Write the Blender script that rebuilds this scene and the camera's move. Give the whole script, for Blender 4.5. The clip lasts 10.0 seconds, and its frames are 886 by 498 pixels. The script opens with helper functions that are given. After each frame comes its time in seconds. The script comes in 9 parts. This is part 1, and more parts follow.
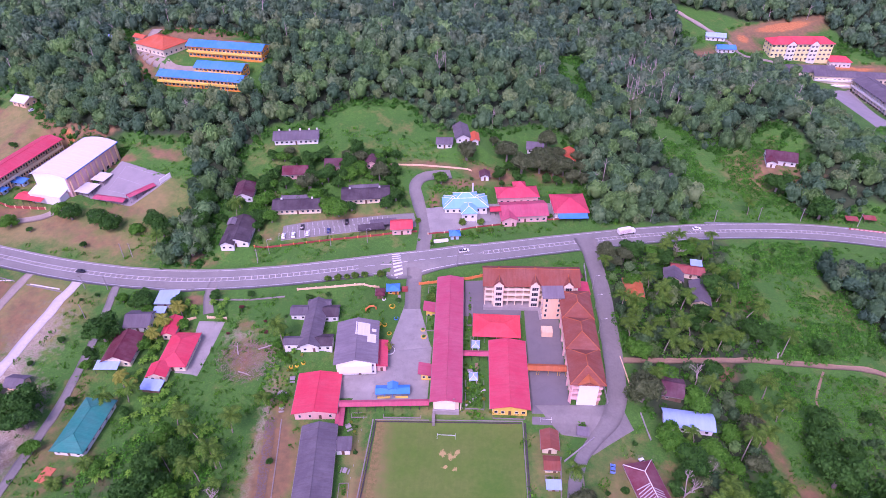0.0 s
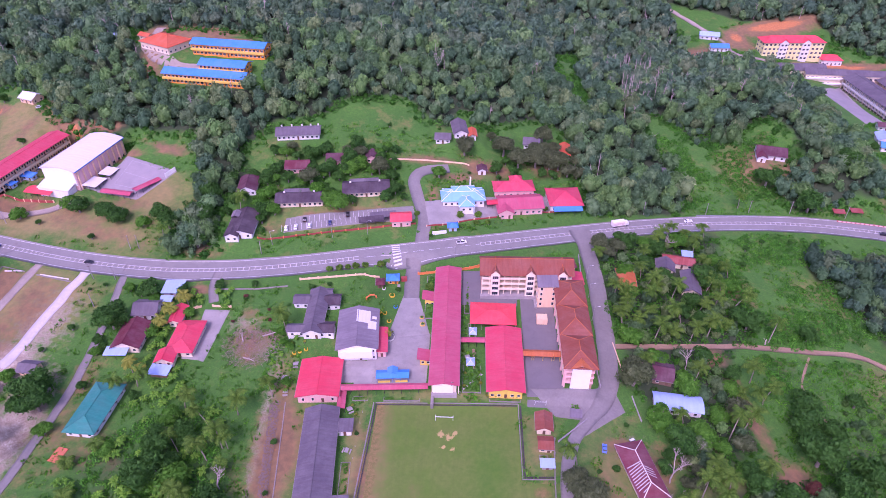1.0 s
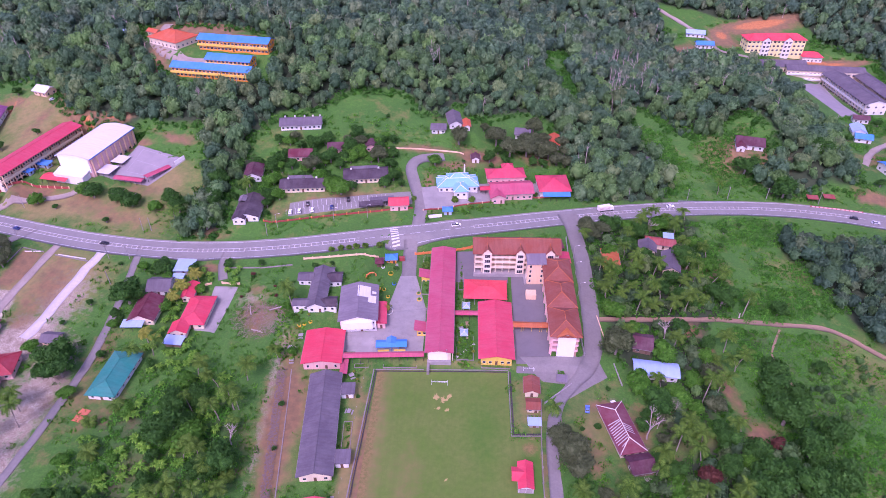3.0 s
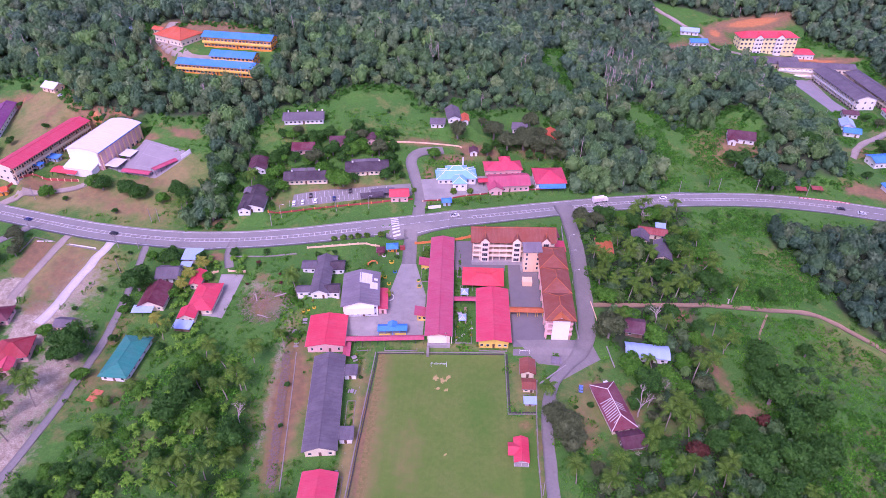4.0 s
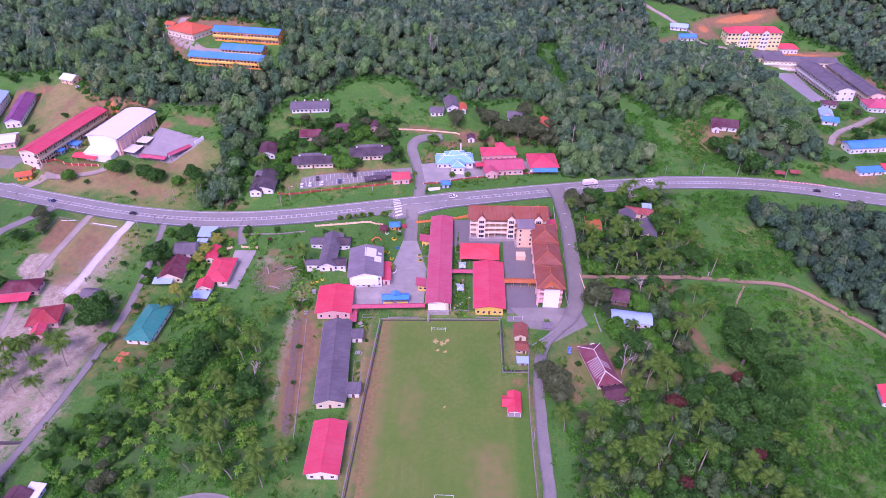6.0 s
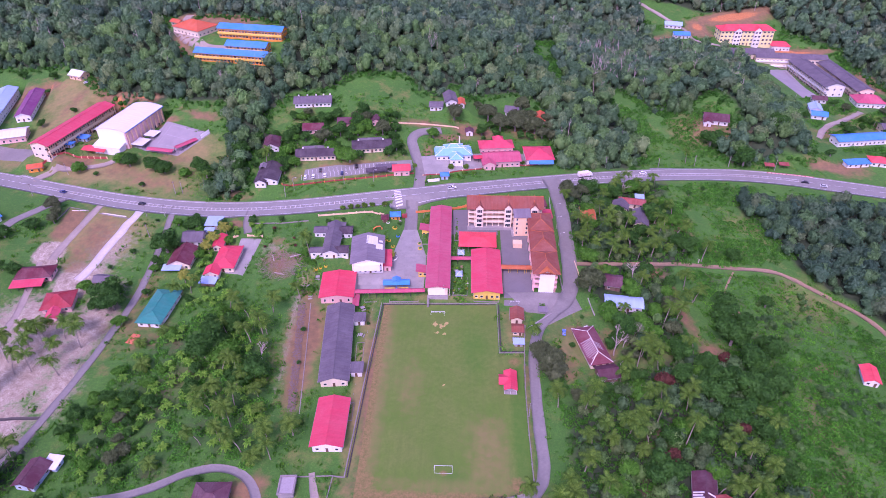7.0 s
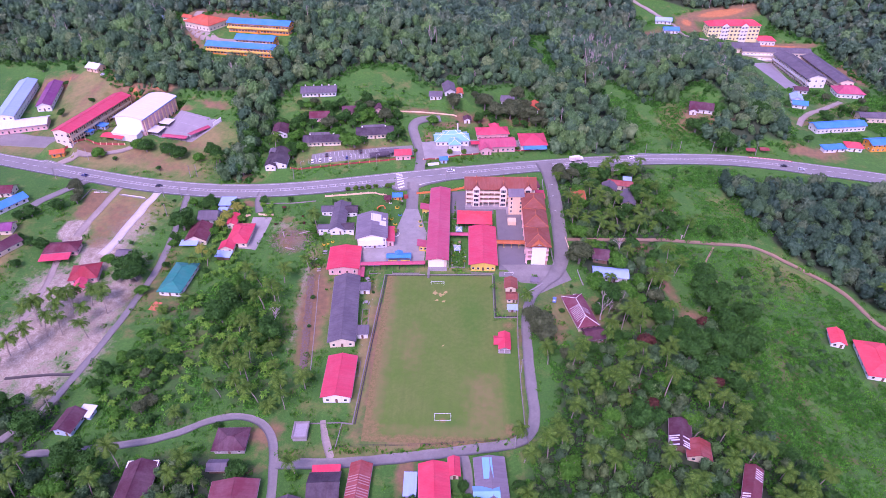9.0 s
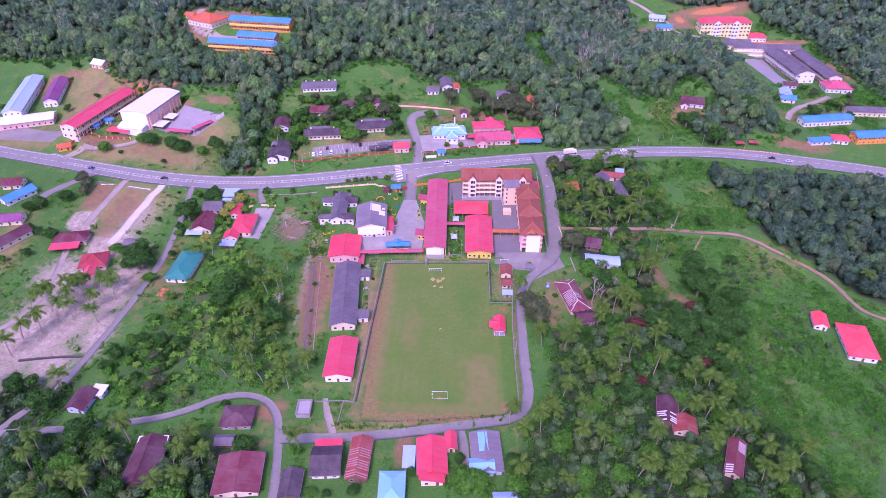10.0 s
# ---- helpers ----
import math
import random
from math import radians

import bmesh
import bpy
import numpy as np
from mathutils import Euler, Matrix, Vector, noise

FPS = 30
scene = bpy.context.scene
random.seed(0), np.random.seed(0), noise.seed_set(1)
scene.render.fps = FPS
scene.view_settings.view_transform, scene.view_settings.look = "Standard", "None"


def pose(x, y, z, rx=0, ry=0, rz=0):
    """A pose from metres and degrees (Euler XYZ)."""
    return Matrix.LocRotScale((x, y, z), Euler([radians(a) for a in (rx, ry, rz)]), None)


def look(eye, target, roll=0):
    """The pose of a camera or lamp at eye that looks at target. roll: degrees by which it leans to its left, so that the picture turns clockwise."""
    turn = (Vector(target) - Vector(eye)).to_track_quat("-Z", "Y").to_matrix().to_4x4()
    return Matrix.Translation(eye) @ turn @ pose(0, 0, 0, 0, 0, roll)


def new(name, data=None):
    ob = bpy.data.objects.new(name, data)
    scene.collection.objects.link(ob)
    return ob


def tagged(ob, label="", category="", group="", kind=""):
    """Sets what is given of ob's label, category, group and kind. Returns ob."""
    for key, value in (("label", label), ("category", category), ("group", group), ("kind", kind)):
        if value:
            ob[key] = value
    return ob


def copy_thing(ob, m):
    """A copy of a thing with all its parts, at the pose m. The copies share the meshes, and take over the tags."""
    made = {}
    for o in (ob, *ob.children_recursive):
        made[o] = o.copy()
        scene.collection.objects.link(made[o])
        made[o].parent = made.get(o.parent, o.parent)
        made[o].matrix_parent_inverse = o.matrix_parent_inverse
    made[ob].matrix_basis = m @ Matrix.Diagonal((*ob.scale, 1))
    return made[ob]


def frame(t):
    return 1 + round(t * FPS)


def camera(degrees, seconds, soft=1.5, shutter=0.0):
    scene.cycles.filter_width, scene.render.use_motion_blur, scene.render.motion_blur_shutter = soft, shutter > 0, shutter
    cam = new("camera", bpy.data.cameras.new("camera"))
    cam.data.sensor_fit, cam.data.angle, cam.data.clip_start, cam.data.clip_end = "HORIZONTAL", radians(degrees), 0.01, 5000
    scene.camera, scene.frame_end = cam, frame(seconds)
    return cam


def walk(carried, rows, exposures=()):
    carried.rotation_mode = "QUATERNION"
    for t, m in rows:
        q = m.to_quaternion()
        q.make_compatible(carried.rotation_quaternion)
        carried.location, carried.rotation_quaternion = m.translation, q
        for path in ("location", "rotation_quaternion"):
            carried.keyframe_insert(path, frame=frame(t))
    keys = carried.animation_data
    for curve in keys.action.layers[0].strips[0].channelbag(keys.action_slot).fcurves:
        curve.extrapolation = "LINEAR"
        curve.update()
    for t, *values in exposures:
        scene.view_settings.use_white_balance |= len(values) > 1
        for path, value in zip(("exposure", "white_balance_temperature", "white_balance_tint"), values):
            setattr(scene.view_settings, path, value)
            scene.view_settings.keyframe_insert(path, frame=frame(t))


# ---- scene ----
cam = camera(70.0, 10.0, soft=0.8)
# seconds, eye x, y, z, yaw, pitch, lean
ROWS = [
    (0.0, 0.27, -57.92, 191.82, 2.574, -37.016, 0.117),
    (0.5, 0.65, -62.66, 192.53, 2.550, -36.976, 0.097),
    (1.0, 1.06, -67.46, 193.27, 2.489, -36.931, 0.088),
    (1.5, 1.44, -72.27, 194.08, 2.436, -36.883, 0.045),
    (2.0, 1.93, -77.32, 194.90, 2.346, -36.852, -0.014),
    (2.5, 2.29, -82.69, 195.71, 2.285, -36.817, -0.057),
    (4.0, 3.18, -99.78, 197.96, 2.149, -36.730, -0.039),
    (4.5, 3.42, -105.74, 198.70, 2.100, -36.701, -0.022),
    (5.0, 3.64, -111.90, 199.42, 2.070, -36.654, -0.017),
    (5.5, 3.84, -118.24, 200.05, 2.054, -36.626, -0.009),
    (7.0, 4.55, -137.56, 201.82, 1.950, -36.487, -0.009),
    (7.5, 4.81, -144.16, 202.38, 1.911, -36.456, 0.004),
    (8.0, 5.08, -150.79, 203.01, 1.888, -36.397, 0.028),
    (8.5, 5.42, -157.42, 203.67, 1.861, -36.349, 0.040),
    (9.0, 5.71, -163.99, 204.36, 1.872, -36.337, 0.059),
    (9.5, 6.04, -170.39, 205.04, 1.877, -36.349, 0.078),
    (10.0, 6.77, -176.53, 205.77, 1.693, -36.329, 0.092),
]
walk(cam, [(t, pose(x, y, z, 90 + pitch, lean, yaw)) for t, x, y, z, yaw, pitch, lean in ROWS],
     exposures=[(0.0, 0.42, 5550, 75), (7.5, 0.43, 5500, 76), (10.0, 0.51, 5400, 78)])

# ---- world, sun ----
world = bpy.data.worlds.new("sky")
scene.world = world
world.use_nodes = True
wn = world.node_tree.nodes
sky = wn.new("ShaderNodeTexSky")
sky.sky_type, sky.sun_disc = "NISHITA", False
sky.sun_elevation, sky.sun_rotation = radians(52), radians(195)
sky.air_density, sky.dust_density, sky.ozone_density = 1.0, 3.0, 1.0
wn["Background"].inputs["Strength"].default_value = 0.165
world.node_tree.links.new(sky.outputs[0], wn["Background"].inputs["Color"])
sun = new("sun", bpy.data.lights.new("sun", "SUN"))
sun.data.energy, sun.data.angle, sun.data.color = 1.35, radians(18), (1.0, 0.94, 0.88)
sun.matrix_world = look((-50, -150, 205), (0, 0, 0))


# ---- materials ----
def rgb(h):
    """Linear colour from sRGB hex."""
    c = [int(h[i:i + 2], 16) / 255 for i in (0, 2, 4)]
    return tuple(((v + 0.055) / 1.055) ** 2.4 if v > 0.04 else v / 12.92 for v in c) + (1.0,)


class Nodes:
    def __init__(self, name):
        self.m = bpy.data.materials.new(name)
        self.m.use_nodes = True
        self.t = self.m.node_tree
        self.bsdf = self.t.nodes["Principled BSDF"]

    def add(self, kind, **kw):
        n = self.t.nodes.new(kind)
        for k, v in kw.items():
            if k in n.inputs:
                n.inputs[k].default_value = v
        return n

    def link(self, a, b):
        self.t.links.new(a, b)

    def noise(self, scale, detail=3.0, rough=0.55, vec=None):
        n = self.add("ShaderNodeTexNoise", Scale=scale, Detail=detail, Roughness=rough)
        if vec is not None:
            self.link(vec, n.inputs["Vector"])
        return n.outputs["Fac"]

    def ramp(self, fac, lo, hi, a=0.0, b=1.0):
        n = self.add("ShaderNodeMapRange")
        n.inputs["From Min"].default_value, n.inputs["From Max"].default_value = lo, hi
        n.inputs["To Min"].default_value, n.inputs["To Max"].default_value = a, b
        self.link(fac, n.inputs["Value"])
        return n.outputs["Result"]

    def mix(self, fac, a, b, mode="MIX"):
        n = self.t.nodes.new("ShaderNodeMix")
        n.data_type, n.blend_type = "RGBA", mode
        for s, v in ((n.inputs[0], fac), (n.inputs[6], a), (n.inputs[7], b)):
            if isinstance(v, (int, float)) or isinstance(v, tuple):
                s.default_value = v
            else:
                self.link(v, s)
        return n.outputs[2]

    def math(self, op, a, b=0.0):
        n = self.t.nodes.new("ShaderNodeMath")
        n.operation = op
        for s, v in ((n.inputs[0], a), (n.inputs[1], b)):
            if isinstance(v, (int, float)):
                s.default_value = v
            else:
                self.link(v, s)
        return n.outputs[0]

    def coord(self, which="Object"):
        return self.t.nodes.new("ShaderNodeTexCoord").outputs[which]

    def world_pos(self):
        return self.t.nodes.new("ShaderNodeNewGeometry").outputs["Position"]

    def done(self, colour, rough=0.7, bump=None, strength=0.3, dist=0.05, metal=0.0):
        if isinstance(colour, tuple):
            self.bsdf.inputs["Base Color"].default_value = colour
        else:
            self.link(colour, self.bsdf.inputs["Base Color"])
        if isinstance(rough, (int, float)):
            self.bsdf.inputs["Roughness"].default_value = rough
        else:
            self.link(rough, self.bsdf.inputs["Roughness"])
        self.bsdf.inputs["Metallic"].default_value = metal
        if bump is not None:
            b = self.add("ShaderNodeBump", Strength=strength, Distance=dist)
            self.link(bump, b.inputs["Height"])
            self.link(b.outputs[0], self.bsdf.inputs["Normal"])
        return self.m


def shade(c, k):
    return (c[0] * k, c[1] * k, c[2] * k, 1.0)


def blend(a, b, k):
    return tuple(a[i] * (1 - k) + b[i] * k for i in range(3)) + (1.0,)


def wall_mat(name, hexa, dirt=0.5):
    """Painted plaster with rain streaks and patches."""
    n = Nodes(name)
    c = rgb(hexa)
    p = n.world_pos()
    st = n.add("ShaderNodeMapping")
    st.inputs["Scale"].default_value = (1.4, 1.4, 0.16)
    n.link(p, st.inputs["Vector"])
    streak = n.ramp(n.noise(1.0, 4, 0.6, st.outputs[0]), 0.45, 0.75)
    big = n.ramp(n.noise(0.18, 3, 0.5, p), 0.35, 0.7)
    col = n.mix(n.math("MULTIPLY", streak, 0.4 * dirt), c, blend(shade(c, 0.5), (0.12, 0.1, 0.08, 1), 0.3))
    col = n.mix(n.math("MULTIPLY", big, 0.3 * dirt), col, shade(c, 0.78))
    return n.done(col, 0.75, n.noise(6, 3, 0.6, p), 0.15, 0.03)


def roof_mat(name, hexa, fade=0.35, stain=0.4, rough=0.45, ribs=1.0, stainhex="5a3a30"):
    """Ribbed sheet or tile roofing, faded in patches and stained along the fall; object x runs along the eave."""
    n = Nodes(name)
    c = rgb(hexa)
    o = n.coord()
    p = n.world_pos()
    inf = n.t.nodes.new("ShaderNodeObjectInfo").outputs["Random"]
    mp = n.add("ShaderNodeMapping")
    mp.inputs["Scale"].default_value = (1.1, 0.13, 0.13)
    n.link(o, mp.inputs["Vector"])
    fall = n.ramp(n.noise(1.0, 4, 0.65, mp.outputs[0]), 0.42, 0.72)
    big = n.ramp(n.noise(0.16, 4, 0.6, p), 0.38, 0.66)
    fine = n.ramp(n.noise(1.3, 4, 0.7, p), 0.3, 0.7)
    pale = blend(c, (0.75, 0.68, 0.66, 1), 0.22)
    col = n.mix(n.math("MULTIPLY", big, fade), c, pale)
    col = n.mix(n.math("MULTIPLY", fall, stain * 0.7), col, blend(shade(c, 0.5), rgb(stainhex), 0.45))
    col = n.mix(n.math("MULTIPLY", fine, 0.22), col, shade(c, 0.72))
    col = n.mix(n.math("MULTIPLY", inf, 0.18), col, shade(c, 0.8))
    sh = n.add("ShaderNodeMapping")
    sh.inputs["Scale"].default_value = (0.95, 0.06, 0.06)
    n.link(o, sh.inputs["Vector"])
    sheet = n.add("ShaderNodeTexWhiteNoise")
    cellx = n.t.nodes.new("ShaderNodeVectorMath")
    cellx.operation = "FLOOR"
    n.link(sh.outputs[0], cellx.inputs[0])
    n.link(cellx.outputs[0], sheet.inputs["Vector"])
    col = n.mix(n.math("MULTIPLY", sheet.outputs["Value"], 0.3 * fade + 0.06), col, shade(c, 0.62))
    w = n.add("ShaderNodeTexWave", Scale=ribs * 0.52, Distortion=0.0)
    w.bands_direction = "X"
    n.link(o, w.inputs["Vector"])
    n.bsdf.inputs["Specular IOR Level"].default_value = 0.3
    return n.done(col, n.ramp(fine, 0, 1, rough, rough + 0.25), w.outputs["Fac"], 0.2, 0.06)


def plain_mat(name, hexa, rough=0.6, vary=0.25, scale=0.6, metal=0.0, bump=0.2):
    n = Nodes(name)
    c = rgb(hexa)
    p = n.world_pos()
    a = n.ramp(n.noise(scale, 4, 0.6, p), 0.35, 0.68)
    b = n.ramp(n.noise(scale * 9, 3, 0.6, p), 0.3, 0.7)
    col = n.mix(n.math("MULTIPLY", a, vary), c, shade(c, 0.6))
    col = n.mix(n.math("MULTIPLY", b, vary * 0.6), col, blend(c, (0.6, 0.58, 0.55, 1), 0.25))
    return n.done(col, rough, b, bump, 0.03, metal)


def glass_mat():
    n = Nodes("window_glass")
    c = n.mix(n.math("MULTIPLY", n.ramp(n.noise(0.7, 2, 0.5, n.world_pos()), 0.4, 0.6), 0.6), rgb("2a2c33"), rgb("4a5058"))
    return n.done(c, 0.12)


GLASS = glass_mat()
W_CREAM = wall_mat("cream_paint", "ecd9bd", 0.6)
W_WHITE = wall_mat("white_paint", "ece7e6", 0.6)
W_PINK = wall_mat("pink_paint", "e9b9b4", 0.5)
W_PEACH = wall_mat("peach_paint", "f0c9a4", 0.5)
W_YELLOW = wall_mat("yellow_paint", "eac558", 0.5)
W_PALEYEL = wall_mat("pale_yellow_paint", "efe2a0", 0.5)
W_ORANGE = wall_mat("orange_paint", "ee9a34", 0.5)
W_GREY = wall_mat("grey_plaster", "a89fa0", 0.9)
W_BLUE = wall_mat("pale_blue_paint", "b9c8da", 0.5)
W_WOOD = wall_mat("weathered_boards", "7d6552", 1.0)
# Brownish gallery back walls; this darker buff takes in the shade of the recess.
W_RECESS = wall_mat("recess_shade_buff", "b98d76", 0.7)
R_PINK = roof_mat("pink_red_sheet", "d84a5e", 0.3, 0.25)
R_ROSE = roof_mat("rose_sheet", "c5566c", 0.35, 0.35)
R_RED = roof_mat("bright_red_sheet", "de4658", 0.3, 0.25)
R_CORAL = roof_mat("coral_red_sheet", "ee4f56", 0.3, 0.2)
R_TILE = roof_mat("brown_clay_tile", "94503f", 0.35, 0.5, 0.7, 2.2)
R_TILEORANGE = roof_mat("orange_clay_tile", "c06a3c", 0.35, 0.4, 0.7, 2.2)
R_DARK = roof_mat("dark_asbestos_sheet", "4c4048", 0.45, 0.5, 0.7)
R_SLATE = roof_mat("grey_violet_sheet", "686068", 0.4, 0.5, 0.65)
R_GREY = roof_mat("grey_sheet", "80767e", 0.5, 0.5, 0.65)
R_MAROON = roof_mat("maroon_sheet", "6c2c38", 0.45, 0.5, 0.55)
R_BRICK = roof_mat("deep_red_sheet", "a8363c", 0.4, 0.45)
R_PLUM = roof_mat("plum_sheet", "5e3440", 0.5, 0.55, 0.6)
R_RUST = roof_mat("rusted_sheet", "a04a44", 0.6, 0.8, 0.7, 1.0, "6a3322")
R_BLUE = roof_mat("bright_blue_sheet", "3f8fdc", 0.35, 0.25)
R_SKY = roof_mat("sky_blue_sheet", "7fbfe8", 0.35, 0.2)
R_TEAL = roof_mat("teal_sheet", "148678", 0.35, 0.35)
R_WHITE = roof_mat("white_sheet", "e6e2e6", 0.3, 0.25)
R_PALE = roof_mat("pale_blue_sheet", "a4c0ea", 0.4, 0.25)
R_PURPLE = roof_mat("purple_sheet", "8a4676", 0.45, 0.4)
R_ORANGE = roof_mat("orange_roof_sheet", "cf6038", 0.4, 0.3)
TRIM = plain_mat("white_trim", "e8e2dc", 0.6, 0.3)
GUTTER = plain_mat("dull_gutter", "8e8684", 0.7, 0.4)
CONC = plain_mat("weathered_concrete", "a39a98", 0.85, 0.5, 0.4)
DRAIN = plain_mat("old_drain_concrete", "8f8580", 0.9, 0.6, 0.5)
METAL = plain_mat("galvanised_steel", "a8a8b0", 0.45, 0.3, 1.0, 0.6)
DARKMETAL = plain_mat("dark_steel", "3c3a40", 0.5, 0.3, 1.0, 0.4)
TIMBER = plain_mat("grey_timber", "6e5c50", 0.85, 0.5)
DOOR = plain_mat("brown_door", "6a4434", 0.6, 0.4)
REDPAINT = plain_mat("red_fence_paint", "a8423c", 0.55, 0.35)
ORANGEPAINT = plain_mat("orange_wall_paint", "e8823e", 0.6, 0.4)
YELLOWPAINT = plain_mat("yellow_plastic", "f0c02a", 0.5, 0.2)
BLUEPAINT = plain_mat("blue_paint", "3f7fd0", 0.5, 0.3)
WHITEPAINT = plain_mat("white_gloss", "f0eeee", 0.45, 0.15)
TYRE = plain_mat("tyre_rubber", "1c1b1d", 0.85, 0.2)
EARTHPAD = plain_mat("terracotta_pad", "d5744e", 0.8, 0.4, 0.8)


# ---- mesh helpers ----
class Mesh:
    """Gathers vertices and faces of one part."""

    def __init__(self):
        self.v, self.f = [], []

    def face(self, *pts):
        k = len(self.v)
        self.v.extend(pts)
        self.f.append(tuple(range(k, k + len(pts))))

    def box(self, x0, x1, y0, y1, z0, z1):
        k = len(self.v)
        self.v += [(x0, y0, z0), (x1, y0, z0), (x1, y1, z0), (x0, y1, z0), (x0, y0, z1), (x1, y0, z1), (x1, y1, z1), (x0, y1, z1)]
        self.f += [tuple(k + i for i in q) for q in ((0, 3, 2, 1), (4, 5, 6, 7), (0, 1, 5, 4), (1, 2, 6, 5), (2, 3, 7, 6), (3, 0, 4, 7))]

    def prism(self, pts, z0, z1):
        """Upright prism over a ccw outline."""
        n, k = len(pts), len(self.v)
        self.v += [(x, y, z0) for x, y in pts] + [(x, y, z1) for x, y in pts]
        self.f.append(tuple(k + i for i in reversed(range(n))))
        self.f.append(tuple(k + n + i for i in range(n)))
        self.f += [(k + i, k + (i + 1) % n, k + n + (i + 1) % n, k + n + i) for i in range(n)]

    def tube(self, pts, radii, sides=6):
        """Swept round bar along points."""
        k = len(self.v)
        pts = [Vector(p) for p in pts]
        for i, p in enumerate(pts):
            d = (pts[min(i + 1, len(pts) - 1)] - pts[max(i - 1, 0)]).normalized()
            a = d.orthogonal().normalized()
            b = d.cross(a)
            r = radii[i] if isinstance(radii, (list, tuple)) else radii
            for s in range(sides):
                q = p + (a * math.cos(6.2832 * s / sides) + b * math.sin(6.2832 * s / sides)) * r
                self.v.append(tuple(q))
        for i in range(len(pts) - 1):
            for s in range(sides):
                t = (s + 1) % sides
                self.f.append((k + i * sides + s, k + i * sides + t, k + (i + 1) * sides + t, k + (i + 1) * sides + s))
        self.f.append(tuple(k + s for s in reversed(range(sides))))
        self.f.append(tuple(k + (len(pts) - 1) * sides + s for s in range(sides)))

    def data(self, name, material, smooth=False):
        me = bpy.data.meshes.new(name)
        me.from_pydata(self.v, [], self.f)
        if material:
            me.materials.append(material)
        if smooth:
            me.polygons.foreach_set("use_smooth", [True] * len(me.polygons))
        me.update()
        return me


def part(name, mesh, material, parent, label="", at=None, smooth=False):
    """One mesh object under a thing or a part."""
    me = mesh if isinstance(mesh, bpy.types.Mesh) else mesh.data(name, material, smooth)
    ob = new(name, me)
    ob.parent = parent
    if at is not None:
        ob.matrix_basis = at
    if label:
        ob["label"] = label
    return ob


def thing(name, x, y, z, yaw, label, category, group=""):
    ob = new(name)
    ob.empty_display_size = 0.5
    ob.matrix_basis = pose(x, y, z, 0, 0, yaw)
    return tagged(ob, label, category, group)


def structure(name, mesh, material, label="", category="", smooth=False):
    ob = new(name, mesh.data(name, material, smooth))
    return tagged(ob, label, category, kind="structure")


# ---- the lie of the land ----
# knolls and hollows (x, y, height) on a valley side that climbs to the north
KNOLLS = [
    (-140, 330, 9.9), (220, 400, 16.0), (-220, 480, 0.7), (220, 125, -7.2), (420, 330, -5.3), (140, 480, -24.9),
    (-400, 45, 6.6), (-70, 330, -1.4), (310, 400, -28.8), (140, 570, 17.5), (420, 480, 19.0), (-220, 400, 9.2),
    (70, 265, -20.2), (-70, 570, 13.2), (310, -40, -4.3), (-400, 480, 28.2), (-300, 265, -12.5), (-300, 125, 10.6),
    (0, 330, 26.9), (70, 200, 6.2), (420, 265, -7.2), (220, -40, -6.0), (70, 570, -3.9), (310, 480, -21.2),
    (220, 570, 10.3), (-220, 330, 19.8), (-220, 200, -5.0), (70, 400, -5.6), (0, 480, 16.8), (70, 480, -20.2),
]


def ease(a, b, x):
    t = np.clip((x - a) / (b - a), 0, 1)
    return t * t * (3 - 2 * t)


def land(x, y):
    """Height of the ground; x and y numbers or arrays."""
    z = 0.10 * np.clip(np.asarray(y, float) - 90, 0, 560)
    for a, b, h in KNOLLS:
        z = z + h * np.exp(-((x - a) ** 2 + (y - b) ** 2) / 14450.0)
    # the wooded spur in the east, which ends above the road
    u = (np.asarray(y, float) - 305) / 84
    z = z + 11.0 * np.exp(-((x - (190 - 20 * u)) / 21.0) ** 2) * ease(-1.0, -0.82, u) * ease(0.9, 0.2, u)
    flat = ease(-85, -62, x) * ease(75, 50, x) * ease(96, 84, y) * ease(-75, -45, y)
    return z * (1 - flat)



# ---- ground: one sheet, finer where the houses stand ----
def axis(lo, hi, step, far):
    core = list(np.arange(lo, hi + 0.01, step))
    left, right, s = [], [], step
    a, b = lo, hi
    while a > -far or b < far:
        s *= 1.35
        a, b = a - s, b + s
        left.insert(0, a)
        right.append(b)
    return np.array(left + core + right)


GX, GY = axis(-440, 440, 2.8, 3500), axis(-80, 600, 2.8, 3500)
XX, YY = np.meshgrid(GX, GY, indexing="ij")
ZZ = land(XX, YY)
BLOCK = np.zeros(XX.shape, bool)      # where nothing grows


def H(x, y):
    """Height of the ground sheet, terraces included."""
    i = min(max(int(np.searchsorted(GX, x)) - 1, 0), len(GX) - 2)
    j = min(max(int(np.searchsorted(GY, y)) - 1, 0), len(GY) - 2)
    u, v = (x - GX[i]) / (GX[i + 1] - GX[i]), (y - GY[j]) / (GY[j + 1] - GY[j])
    return float((ZZ[i, j] * (1 - u) + ZZ[i + 1, j] * u) * (1 - v) + (ZZ[i, j + 1] * (1 - u) + ZZ[i + 1, j + 1] * u) * v)


